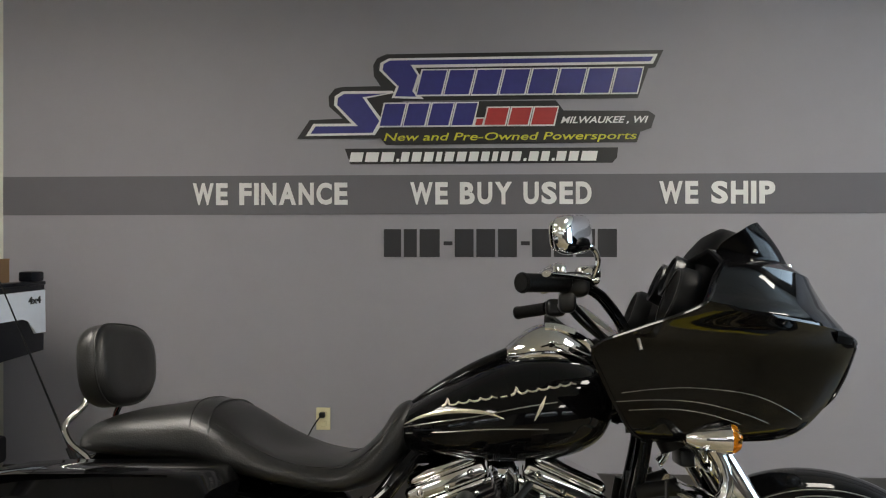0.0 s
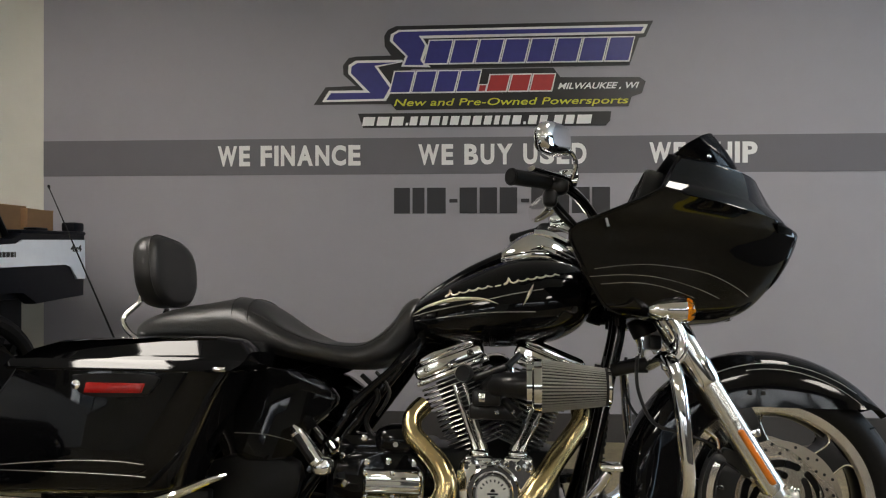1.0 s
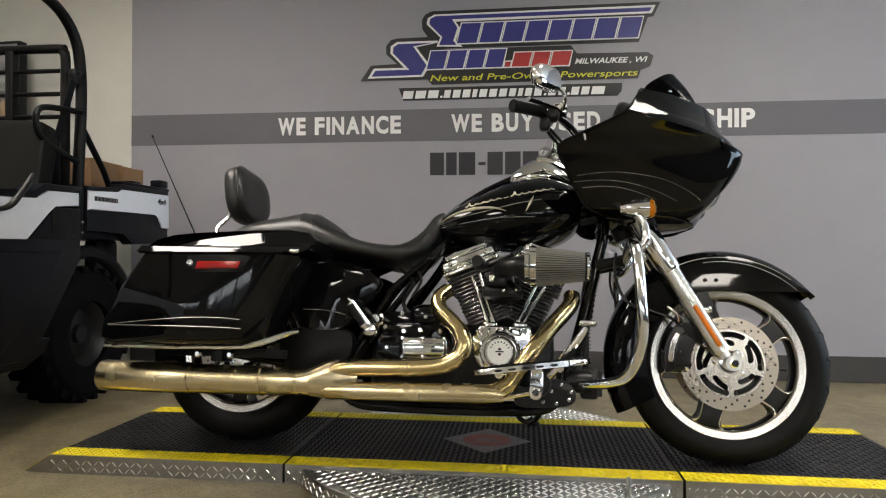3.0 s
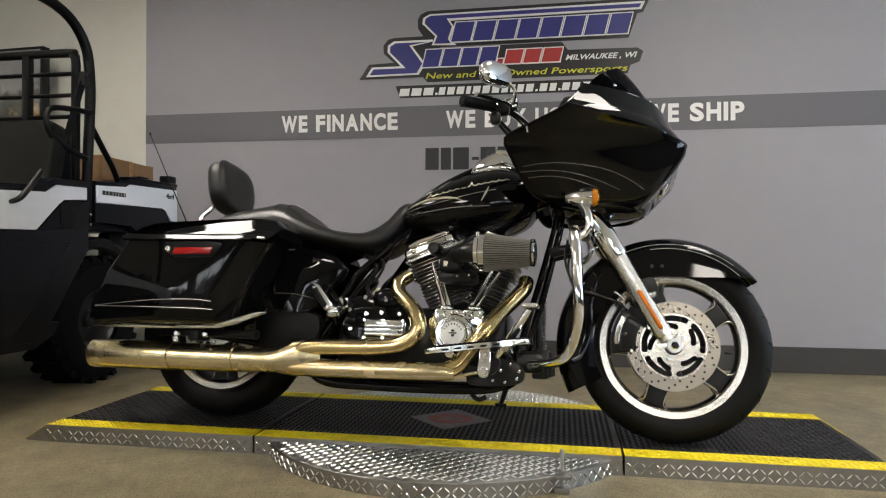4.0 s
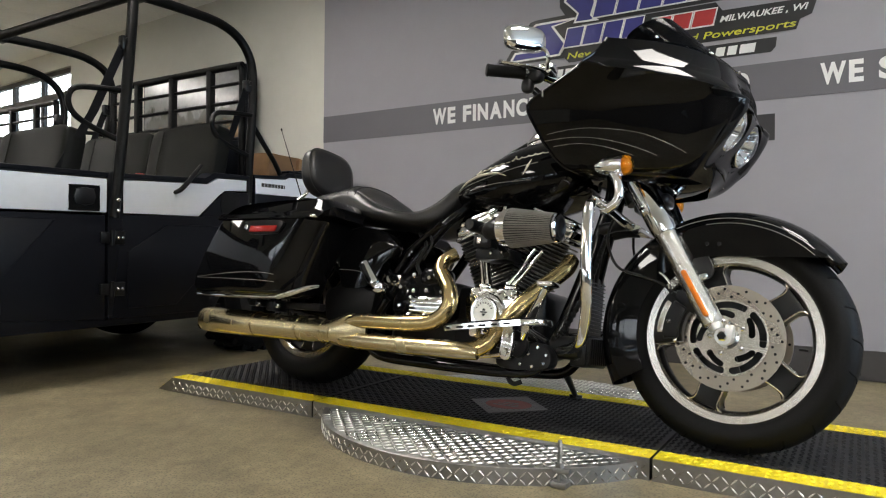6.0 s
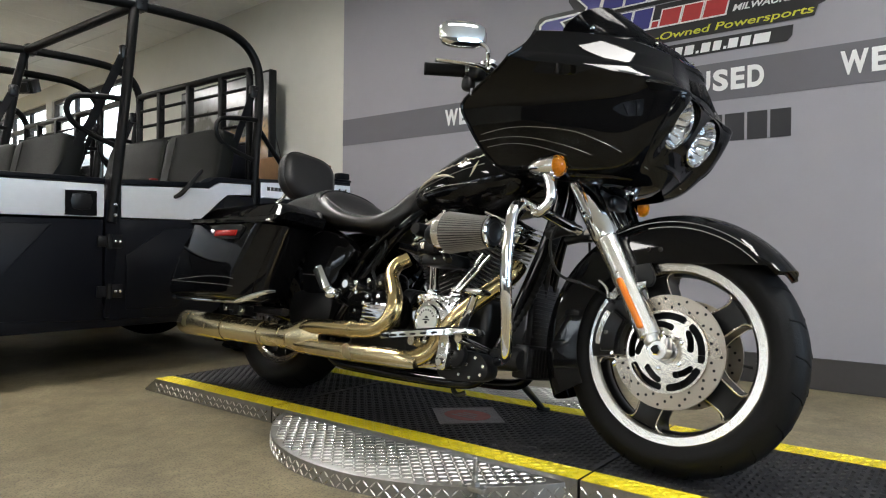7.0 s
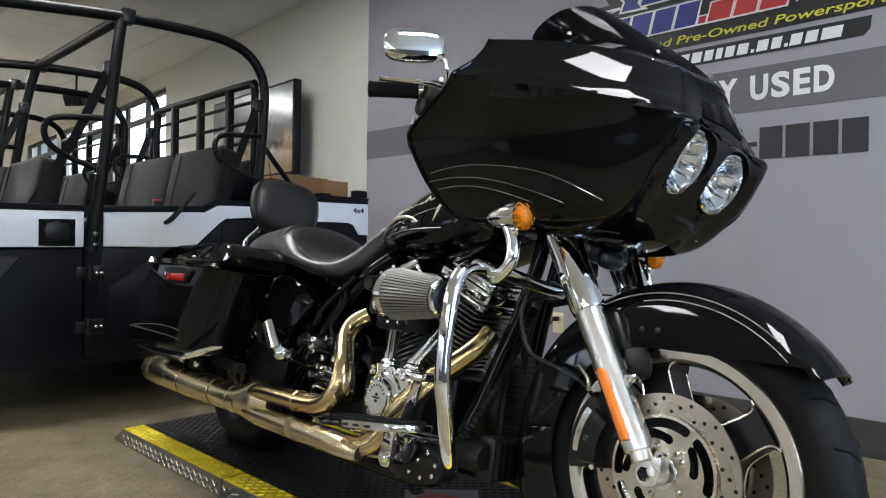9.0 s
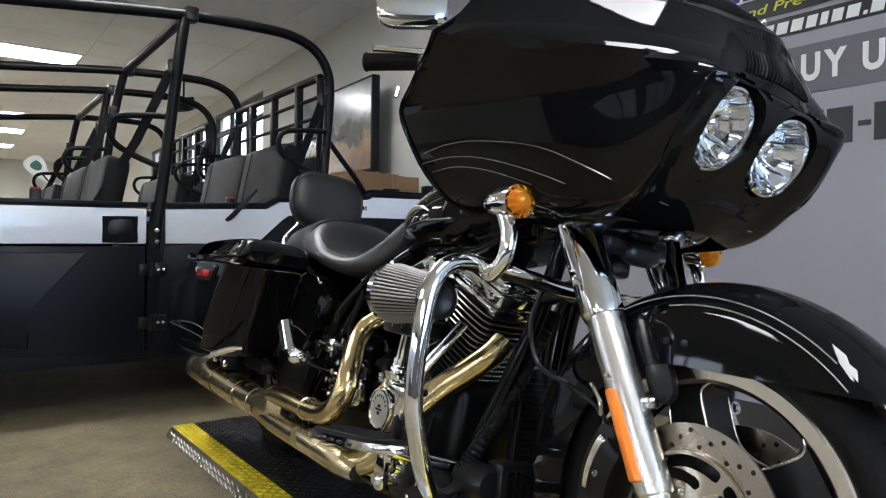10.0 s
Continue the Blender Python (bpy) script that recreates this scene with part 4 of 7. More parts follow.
# -- fairing --
RAIL = [  # back edge (x, half width, z), front corner (x, half width), nose (x, z) of the shell, from chin to crown
    ((0.600, 0.212, 0.757), (0.862, 0.150), (0.918, 0.760)),
    ((0.560, 0.245, 0.774), (0.888, 0.172), (0.948, 0.787)),
    ((0.525, 0.285, 0.822), (0.942, 0.196), (0.952, 0.828)),
    ((0.495, 0.313, 0.880), (0.984, 0.190), (0.991, 0.876)),
    ((0.475, 0.333, 0.938), (1.013, 0.180), (1.018, 0.926)),
    ((0.545, 0.356, 0.970), (1.021, 0.184), (1.027, 0.953)),
    ((0.625, 0.384, 0.998), (1.018, 0.184), (1.026, 0.966)),
    ((0.666, 0.402, 1.017), (1.008, 0.170), (1.024, 0.977)),
    ((0.671, 0.403, 1.024), (1.004, 0.166), (1.025, 0.988)),
    ((0.682, 0.388, 1.040), (0.992, 0.150), (1.028, 1.011)),
    ((0.699, 0.365, 1.071), (0.967, 0.131), (1.013, 1.048)),
    ((0.717, 0.363, 1.101), (0.958, 0.130), (1.008, 1.083)),
    ((0.720, 0.308, 1.124), (0.942, 0.115), (1.000, 1.092)),
    ((0.722, 0.262, 1.140), (0.932, 0.108), (0.994, 1.098)),
]
LAMP_AT = [(0.989, -0.098, 0.907), (0.994, 0.054, 0.898)]
MIDDLE = -0.033  # the shell's own middle plane


def lamp_holes(bm, r, snap=0.0, back=None):
    """Round openings for the two lamps; back: how far in their walls go."""
    def off(p, c):
        return math.hypot(p.y - c[1], p.z - c[2])
    for c in LAMP_AT:
        if snap:
            for v in bm.verts:
                d = off(v.co, c)
                if v.co.x > 0.9 and abs(d - r) < snap:
                    v.co.y, v.co.z = c[1] + (v.co.y - c[1]) * r / d, c[2] + (v.co.z - c[2]) * r / d
        gone = [f for f in bm.faces if all(v.co.x > 0.88 and off(v.co, c) < r + 0.0006 for v in f.verts)]
        bmesh.ops.delete(bm, geom=gone, context="FACES")
        if back:
            rim = [e for e in bm.edges if e.is_boundary and all(v.co.x > 0.88 and off(v.co, c) < r + 0.008 for v in e.verts)]
            made = bmesh.ops.extrude_edge_only(bm, edges=rim)
            for v in [g for g in made["geom"] if isinstance(g, bmesh.types.BMVert)]:
                v.co.x = min(v.co.x - 0.002, back)
    return bm


def shell_row(v):
    """Half of one level of the shell, from its back edge to the nose."""
    (xr, yr, zr), (xk, yk), (xc, zc) = RAIL[v]
    R, C, N = Vector((xr, yr)), Vector((xk, yk)), Vector((xc, 0))
    out = Vector((R.y - C.y, C.x - R.x)).normalized()
    full = min(1.0, max(0.0, (v - 2) / 5))
    pts = [R, R.lerp(C, 0.33) + out * (0.022 + 0.016 * full), R.lerp(C, 0.70) + out * (0.024 + 0.020 * full), C + Vector((0.004, 0.004)) + out * 0.006 * full, C.lerp(N, 0.5) + Vector((0.005, 0.004)), N, C.lerp(N, 0.5) + Vector((0.005, 0.004))]
    pts[-1].y *= -1
    flat = spline([(p.x, p.y, 0) for p in pts], 6)[:31]
    bow = (1, 1, 1, 1.2, 1.6, 2.2, 2.6, 2.6, 2.6, 2.1, 1.6, 1.2, 1, 1)[v]
    return [Vector((p.x, p.y, zr + (zc - zr) * (1 - (1 - i / 30) ** bow))) for i, p in enumerate(flat)]


SHELL = [shell_row(v) for v in range(len(RAIL))]
NF = 30


def shell_point(v, f):
    k = min(f, 1.0) * NF
    i = min(int(k), NF - 1)
    return SHELL[v][i].lerp(SHELL[v][i + 1], k - i)


def shell_between(v):
    """The level at a fractional row, smooth up to the shoulder crease."""
    k = min(int(v), len(SHELL) - 2)
    q = v - k
    if k >= 6:
        return [a.lerp(b, q) for a, b in zip(SHELL[k], SHELL[k + 1])]
    out = []
    for a, b, c, d in zip(SHELL[max(k - 1, 0)], SHELL[k], SHELL[k + 1], SHELL[min(k + 2, 7)]):
        out.append(0.5 * ((2 * b) + (c - a) * q + (2 * a - 5 * b + 4 * c - d) * q * q + (3 * b - a - 3 * c + d) * q ** 3))
    return out


levels = [[Vector(p) for p in half] for half in SHELL]
between = lambda k, q: [a.lerp(b, q) for a, b in zip(SHELL[k], SHELL[k + 1])]
levels = levels[:10] + [between(9, 0.12), between(10, 0.90), between(10, 0.975)] + levels[11:12] + [between(11, 0.03), between(11, 0.12)] + levels[12:]
levels = [shell_between(k / 4) for k in range(28)] + levels[7:]
for i in range(1, NF + 1):  # even out the flank between its back edge and the nose
    column = [levels[k][i] for k in range(29)]
    u = np.linspace(0, 1, 29)
    share = min(1.0, i / 6)
    for axis in (0, 1):
        old = np.array([p[axis] for p in column])
        fit = np.polyval(np.polyfit(u, old, 3), u)
        fit += (old[0] - fit[0]) * (1 - u) ** 3 + (old[-1] - fit[-1]) * u ** 3
        for p, value in zip(column, old + (fit - old) * share):
            p[axis] = float(value)
rows = []
for half in levels:
    half = [Vector(p) for p in half]
    half[-1].y = 0
    rows.append([Vector((p.x, -p.y, p.z)) for p in half] + [Vector(p) for p in reversed(half[:-1])])
fair = skin(rows, closed=False, caps=False)
bmesh.ops.subdivide_edges(fair, edges=[e for e in fair.edges if e.verts[0].co.x > 0.88 and e.verts[1].co.x > 0.88 and 0.80 < e.verts[0].co.z < 0.99], cuts=1, use_grid_fill=True)
lamp_holes(fair, 0.082)
bmesh.ops.solidify(fair, geom=list(fair.faces), thickness=0.006)
fairing = bp("fairing", fair, GLOSS_BLACK, "gloss black frame-mounted fairing with silver pinstripes", smooth=40)
fairing.location.y = MIDDLE

# lamp nacelle: a black oval panel let into the nose, with two round lamps
nac = []
for k in range(45):
    level = shell_between(1.4 + (6.55 - 1.4) * k / 44)
    row = []
    for i in range(61):
        u = -1 + 2 * i / 60
        edge = 0.60 + 0.12 * abs(2 * k / 44 - 1) ** 2.2
        f = 1 - (1 - edge) * abs(u)
        at = min(f, 1.0) * NF
        n0 = min(int(at), NF - 1)
        p = level[n0].lerp(level[n0 + 1], at - n0)
        rim = max(abs(u), abs(2 * k / 44 - 1)) ** 10
        x = p.x + 0.006 - 0.005 * rim
        row.append(Vector((x, math.copysign(p.y + 0.002, u) if i != 30 else 0, p.z)))
    nac.append(row)
nb = lamp_holes(skin(nac, closed=False, caps=False), 0.0635, 0.0040, 0.955)
nacelle = bp("lamp_nacelle", nb, NACELLE, "black headlamp surround", fairing, smooth=60)
border = nac[0] + [r[-1] for r in nac[1:]] + nac[-1][-2::-1] + [r[0] for r in nac[-2:0:-1]]
bp("nacelle_edge", tube([Vector((p.x - 0.001, p.y, p.z)) for p in border], 0.0032, 6, 1, smooth=False, loop=True), GLOSS_BLACK, "", nacelle)
REFLECTOR = material("lamp_reflector", (0.92, 0.94, 0.97), 0.07, 1.0, vary=0.05, scale=60, bump=0.12, bump_scale=90)
for c in LAMP_AT:
    lamp_m = Matrix.Translation(c) @ Matrix.Rotation(radians(-5), 4, "Z") @ Matrix.Rotation(radians(24), 4, "Y") @ Matrix.Diagonal((1, 0.9, 0.94, 1))
    lampo = bp("headlamp", moved(lathe([(-0.044, 0.0), (-0.043, 0.014), (-0.036, 0.032), (-0.022, 0.048), (-0.004, 0.060), (0.002, 0.063), (0.004, 0.065), (0.0, 0.067), (-0.012, 0.067)], (0, 0, 0), "X", 28, False), lamp_m), REFLECTOR, "round clear headlamp", nacelle, smooth=14)
    bp("bulb_shield", moved(lathe([(-0.034, 0.004), (-0.012, 0.013), (-0.006, 0.013), (-0.003, 0.008)], (0, 0, 0), "X", 20), lamp_m), CHROME, "", lampo)
    for q in [2 * math.pi * i / 14 for i in range(14)]:
        bp("facet", moved(tube([(-0.030, 0.024 * math.cos(q), 0.024 * math.sin(q)), (-0.016, 0.046 * math.cos(q), 0.046 * math.sin(q)), (-0.003, 0.060 * math.cos(q), 0.060 * math.sin(q))], 0.0018, 6, 3), lamp_m), REFLECTOR, "", lampo)
    bp("lamp_bezel", moved(ring_lathe([(0.004, 0.064), (0.012, 0.066), (0.010, 0.070), (-0.050, 0.073), (-0.050, 0.068)], (0, 0, 0), "X", 44), lamp_m), CHROME, "thin bright lamp ring", lampo)
    lens_ob = bp("lamp_lens", moved(lathe([(0.012, 0.065), (0.018, 0.056), (0.026, 0.036), (0.0295, 0.016), (0.030, 0.001), (0.028, 0.001), (0.024, 0.036), (0.016, 0.056), (0.010, 0.065)], (0, 0, 0), "X", 40, False), lamp_m), LENS, "", lampo)
    lens_ob.visible_shadow = False
# pinstripes on the flanks
def on_flank(v, f, s, lift_off=0.0018):
    a = shell_point(int(v), f)
    b = shell_point(min(int(v) + 1, len(RAIL) - 1), f)
    p = a.lerp(b, v - int(v))
    return (p.x, s * (p.y + lift_off), p.z)


def flank_place(x, z, s):
    """The shell's outside at x and z."""
    for v in range(2, 8):
        if SHELL[v + 1][8].z >= z:
            break
    q = min(1.0, max(0.0, (z - SHELL[v][8].z) / (SHELL[v + 1][8].z - SHELL[v][8].z))) if z > SHELL[2][8].z else 0.0
    if z <= SHELL[2][8].z:
        v = 1 if z > SHELL[1][8].z else 0
        q = max(0.0, (z - SHELL[v][8].z) / (SHELL[v + 1][8].z - SHELL[v][8].z))
    row = [a.lerp(b, q) for a, b in zip(SHELL[v], SHELL[v + 1])]
    y = float(np.interp(x, [p.x for p in row[:24]], [p.y for p in row[:24]]))
    return (x, s * (y + 0.0016), z)


for s in (-1, 1):
    for pts in (((0.530, 0.855), (0.600, 0.864), (0.680, 0.866), (0.795, 0.852), (0.889, 0.812), (0.93, 0.785)), ((0.520, 0.838), (0.600, 0.843), (0.683, 0.838), (0.779, 0.815), (0.86, 0.785)), ((0.545, 0.822), (0.620, 0.826), (0.690, 0.818), (0.762, 0.798), (0.80, 0.783))):
        line = spline([(x, 0, z) for x, z in pts], 4)
        bp("pinstripe", tube([flank_place(p.x, p.z, s) for p in line], 0.0007, 5, 1), SILVER_LINE, "thin silver line", fairing)
    vent = [[Vector(on_flank(v, f, s, 0.0006)) for f in np.linspace(0.47 + 0.03 * abs(v - 6.2), 0.585, 8)] for v in (5.0, 5.5, 6.0, 6.5, 6.9)]
    vb = skin(vent, closed=False, caps=False)
    bmesh.ops.solidify(vb, geom=list(vb.faces), thickness=0.002)
    bp("side_vent", vb, COWL_BLACK, "dark air vent beside the lamps", fairing)

# chin under the fairing
bp("chin", skin([[Vector((x, w * math.cos(a), z0 + h * math.sin(a))) for a in [2 * math.pi * k / 20 for k in range(20)]] for x, w, z0, h in ((0.60, 0.17, 0.775, 0.020), (0.70, 0.180, 0.770, 0.028), (0.80, 0.150, 0.768, 0.026), (0.86, 0.105, 0.770, 0.022), (0.900, 0.060, 0.774, 0.018), (0.922, 0.020, 0.778, 0.010))]), GLOSS_BLACK, "black lower fairing closure", fairing, smooth=50)

# windscreen: a raked sheet rising from the shell's top rim
rim_half = [Vector(p) for p in SHELL[13]]
rim_half[-1].y = 0
rim_line = [Vector((p.x, -p.y, p.z)) for p in rim_half] + [Vector(p) for p in reversed(rim_half[:-1])]
ws = []
for i in range(15):
    f = i / 14
    row = []
    for k, p in enumerate(rim_line):
        u = k / 30 - 1
        reach = 0.156 * max(0.0, 1 - (abs(u) / 0.97) ** 2.2) ** 0.85
        lean = 1 - abs(u) ** 1.6
        way = Vector((-0.20 - 0.62 * lean, 0.42 * u, 0.86 - 0.145 * lean)).normalized()
        row.append(Vector((p.x, p.y, p.z - 0.006)) + way * (reach * f + 0.004) + Vector((0.012 * math.sin(math.pi * f) * lean, 0, 0)))
    ws.append(row)
wsb = skin(ws, closed=False, caps=False)
bmesh.ops.solidify(wsb, geom=list(wsb.faces), thickness=0.004)
bp("windscreen", wsb, SMOKE, "short dark smoked windscreen", fairing, smooth=50)
for k in (6, 18, 30, 42, 54):
    p, q = ws[2][k], rim_line[k]
    bp("windscreen_bolt", moved(lathe([(0.0, 0.0055), (0.004, 0.005), (0.006, 0.003)], (0, 0, 0), "Z", 12), Matrix.Translation(p + Vector((0.002, 0.003 * (k - 30) / 24, 0.001))) @ Vector((0.5, (k - 30) / 40, 0.5)).to_track_quat("Z", "Y").to_matrix().to_4x4()), CHROME, "", fairing)
# ribbed vent in the nose above the lamps
for i in range(12):
    f = 0.80 + 0.2 * i / 11
    for side in (-1, 1):
        line = [shell_point(v, f).lerp(shell_point(v + 1, f), q) for v, q in ((8, 0.3), (8, 0.9), (9, 0.5), (9, 1.0), (10, 0.6))]
        bp("vent_rib", tube([(p.x + 0.0016, side * max(p.y, 0.003) , p.z + 0.0012) for p in line], 0.0022, 5, 2), COWL_BLACK, "", fairing)

# cowl inside the shell's back edge
edge = [RAIL[v][0] for v in range(4, 14)]
ring = [(x, -y, z) for x, y, z in edge] + [(x, y, z) for x, y, z in reversed(edge)]
cowl = skin([[Vector((x + d, y * w, z + h)) for x, y, z in ring] for d, w, h in ((0.004, 0.985, -0.002), (-0.003, 0.980, 0.002), (-0.005, 0.966, 0.003), (-0.004, 0.940, 0.000), (0.002, 0.905, -0.004), (0.02, 0.86, -0.012), (0.05, 0.72, -0.03))], closed=False, caps=False)
bp("inner_cowl", cowl, COWL_BLACK, "matt black inner cowl", fairing, smooth=50)
for s in (-1, 1):
    bp("edge_trim", tube([(x - 0.001, s * (y + 0.0015), z) for x, y, z in [RAIL[v][0] for v in range(0, 12)]], 0.0042, 8, 3), GLOSS_BLACK, "rolled shell edge", fairing)
    bp("edge_clip", tube([(0.548, s * 0.386, 0.955), (0.552, s * 0.390, 0.935)], 0.0035, 8, 1), CHROME, "", fairing)

# inner fairing: dashboard, speakers, gauges
inner_rows = []
for v in (2, 4, 6, 8, 10, 12):
    (xr, yr, zr), _, _ = RAIL[v]
    inner_rows.append([Vector((xr + 0.03 + 0.16 * (1 - abs(u) ** 2.2), u * (yr - 0.014), zr - 0.004)) for u in np.linspace(-1, 1, 21)])
dash = bp("dashboard", skin(inner_rows, closed=False, caps=False), COWL_BLACK, "black plastic inner fairing", fairing, smooth=40)
for s in (-1, 1):
    sp = bp("speaker", moved(lathe([(0.0, 0.072), (-0.030, 0.070), (-0.040, 0.062), (-0.034, 0.055), (-0.020, 0.0)], (0, 0, 0), "X", 32, False), Matrix.Translation((0.675, s * 0.235, 1.030)) @ Matrix.Rotation(radians(22), 4, "Y")), PLASTIC_BLACK, "round speaker pod", dash)
    bp("speaker_ring", moved(ring_lathe([(-0.036, 0.066), (-0.041, 0.064), (-0.041, 0.060), (-0.036, 0.060)], (0, 0, 0), "X", 36), Matrix.Translation((0.675, s * 0.235, 1.030)) @ Matrix.Rotation(radians(22), 4, "Y")), SATIN_BLACK, "thin dark ring", sp)
    bp("gauge", moved(lathe([(0.03, 0.052), (-0.016, 0.050), (-0.018, 0.044), (-0.010, 0.042), (-0.009, 0.0)], (0, 0, 0), "X", 32, False), Matrix.Translation((0.692, s * 0.068, 1.105)) @ Matrix.Rotation(radians(25), 4, "Y")), SATIN_BLACK, "round black-ringed gauge", dash)


def hood_ring(x, w, low, top, n=28):
    return [Vector((x, w * math.copysign(abs(math.cos(a)) ** 0.75, math.cos(a)), low + (top - low) * (0.5 + 0.5 * math.copysign(abs(math.sin(a)) ** 0.75, math.sin(a))))) for a in [2 * math.pi * k / n for k in range(n)]]


bp("dash_hood", skin([hood_ring(*q) for q in ((0.722, 0.105, 1.075, 1.118), (0.734, 0.128, 1.055, 1.152), (0.754, 0.140, 1.04, 1.186), (0.780, 0.142, 1.03, 1.214), (0.808, 0.136, 1.03, 1.228), (0.836, 0.122, 1.03, 1.222), (0.866, 0.095, 1.03, 1.195))]), COWL_BLACK, "matt black gauge hood", dash, smooth=60)
# the whole shell leans a little to the stand side towards its nose
for ob in [fairing] + list(fairing.children_recursive):
    for vert in ob.data.vertices:
        vert.co.y += 0.08 * max(0.0, vert.co.x - 0.60)


# -- tank --
def body(sections, power_top=2.2, power_low=2.6, seg=36):
    """A body lofted along x: (x, half width, z low, z widest, z top)."""
    rings = []
    for x, w, zl, zm, zt in sections:
        ring = []
        for k in range(seg):
            a = 2 * math.pi * k / seg
            c, s = math.cos(a), math.sin(a)
            p = power_top if s >= 0 else power_low
            y = w * math.copysign(abs(c) ** (2 / p), c)
            z = zm + ((zt - zm) if s >= 0 else (zm - zl)) * math.copysign(abs(s) ** (2 / p), s)
            ring.append(Vector((x, y, z)))
        rings.append(ring)
    return skin(rings)


def resample(sections, n):
    a = np.array(sections, float)
    pts = [[*p] for p in a]
    out = []
    cols = [spline([(row[0], row[c], 0) for row in pts], n) for c in range(1, a.shape[1])]
    for i in range(len(cols[0])):
        out.append((cols[0][i].x, *[c[i].y for c in cols]))
    return out


TANK = resample([(0.035, 0.030, 0.735, 0.755, 0.785), (0.06, 0.075, 0.712, 0.750, 0.795), (0.12, 0.118, 0.692, 0.755, 0.830), (0.20, 0.147, 0.684, 0.768, 0.872), (0.30, 0.165, 0.682, 0.785, 0.916), (0.40, 0.168, 0.688, 0.798, 0.936), (0.47, 0.158, 0.706, 0.802, 0.926), (0.52, 0.130, 0.735, 0.815, 0.905), (0.548, 0.075, 0.77, 0.82, 0.870)], 4)
tank = bp("fuel_tank", body(TANK), GLOSS_BLACK, "gloss black fuel tank with champagne script and swooping lines", smooth=60)
bp("tank_console", body(resample([(0.07, 0.022, 0.775, 0.790, 0.806), (0.13, 0.036, 0.815, 0.832, 0.850), (0.22, 0.046, 0.862, 0.885, 0.905), (0.31, 0.050, 0.905, 0.928, 0.946)], 3), 2.6, 2.6, 24), GLOSS_BLACK, "black tank console", tank, smooth=60)
bp("console_dome", body(resample([(0.296, 0.030, 0.905, 0.922, 0.934), (0.318, 0.058, 0.895, 0.925, 0.958), (0.36, 0.078, 0.895, 0.930, 0.990), (0.405, 0.084, 0.895, 0.935, 1.004), (0.45, 0.080, 0.890, 0.930, 0.990), (0.495, 0.064, 0.885, 0.915, 0.958), (0.525, 0.036, 0.88, 0.900, 0.926)], 4), 2.2, 2.6, 28), CHROME, "chrome domed fuel console", tank, smooth=60)
bp("console_seam", tube([(0.318, -0.060, 0.926), (0.36, -0.079, 0.931), (0.405, -0.085, 0.936), (0.45, -0.081, 0.931), (0.495, -0.065, 0.916)], 0.0016, 6, 4), SATIN_BLACK, "", tank)
bp("tank_trim", tube([(0.56, -0.02, 0.86), (0.50, -0.03, 0.955), (0.44, -0.045, 0.985), (0.40, -0.046, 0.99)], 0.014, 10, 4), CHROME, "chrome console trim", tank)


def tank_point(x, z, s, off=0.0016):
    cols = np.array(TANK)
    w, zl, zm, zt = [float(np.interp(x, cols[:, 0], cols[:, c])) for c in range(1, 5)]
    p = 2.2 if z >= zm else 2.6
    q = min(0.999, abs((z - zm) / ((zt - zm) if z >= zm else (zm - zl))))
    return (x, s * (w * (1 - q ** p) ** (1 / p) + off), z)


for s in (-1, 1):
    for pts, r, mat in (
        ([(0.075, 0.764), (0.12, 0.785), (0.19, 0.800), (0.26, 0.800), (0.305, 0.788)], [0.0006, 0.004, 0.006, 0.004, 0.0006], GOLD_LINE),
        ([(0.07, 0.757), (0.14, 0.772), (0.24, 0.790), (0.34, 0.812), (0.42, 0.826)], 0.0013, SILVER_LINE),
        ([(0.08, 0.745), (0.18, 0.755), (0.28, 0.765), (0.40, 0.768)], 0.0012, SILVER_LINE),
        ([(0.395, 0.838), (0.385, 0.815), (0.370, 0.785)], [0.0006, 0.0042, 0.0006], GOLD_LINE),
    ):
        bp("tank_stripe", tube([tank_point(x, z, s) for x, z in pts], r, 6, 5, flat=1.0), mat, "champagne line", tank)
    # the maker's script: one flourish of plain strokes, not lettered
    for x0, x1, waves in ((0.165, 0.290, 5), (0.297, 0.312, 0), (0.320, 0.462, 6)):
        n = max(2, waves * 6)
        pts = []
        for i in range(n + 1):
            q = i / n
            x = x0 + (x1 - x0) * q
            tall = 0.016 if waves and q < 0.16 else 0.0055
            ph = 2 * math.pi * waves * q
            pts.append(tank_point(x + 0.004 * math.sin(ph), 0.808 + (x - 0.165) * 0.19 + tall * (math.cos(ph) * -0.5 + 0.5), s, 0.0012))
        bp("script_stroke", tube(pts, [0.0030, 0.0020, 0.0026, 0.0018] if waves else 0.0018, 5, 1), GOLD_LINE, "champagne painted flourish", tank)

# -- seat --
SEAT = [(-0.712, 0.075, 0.690, 0.700, 0.712), (-0.700, 0.105, 0.682, 0.702, 0.742), (-0.660, 0.130, 0.676, 0.706, 0.762), (-0.585, 0.150, 0.672, 0.712, 0.783), (-0.500, 0.160, 0.668, 0.715, 0.796), (-0.430, 0.166, 0.664, 0.715, 0.809), (-0.395, 0.172, 0.662, 0.712, 0.808), (-0.335, 0.185, 0.655, 0.700, 0.789), (-0.260, 0.197, 0.640, 0.680, 0.740), (-0.180, 0.200, 0.626, 0.664, 0.700), (-0.100, 0.192, 0.614, 0.652, 0.687), (-0.040, 0.172, 0.614, 0.652, 0.697), (0.015, 0.140, 0.630, 0.675, 0.748), (0.045, 0.115, 0.655, 0.705, 0.797), (0.072, 0.092, 0.690, 0.745, 0.814), (0.090, 0.062, 0.735, 0.775, 0.806), (0.098, 0.034, 0.770, 0.785, 0.797)]
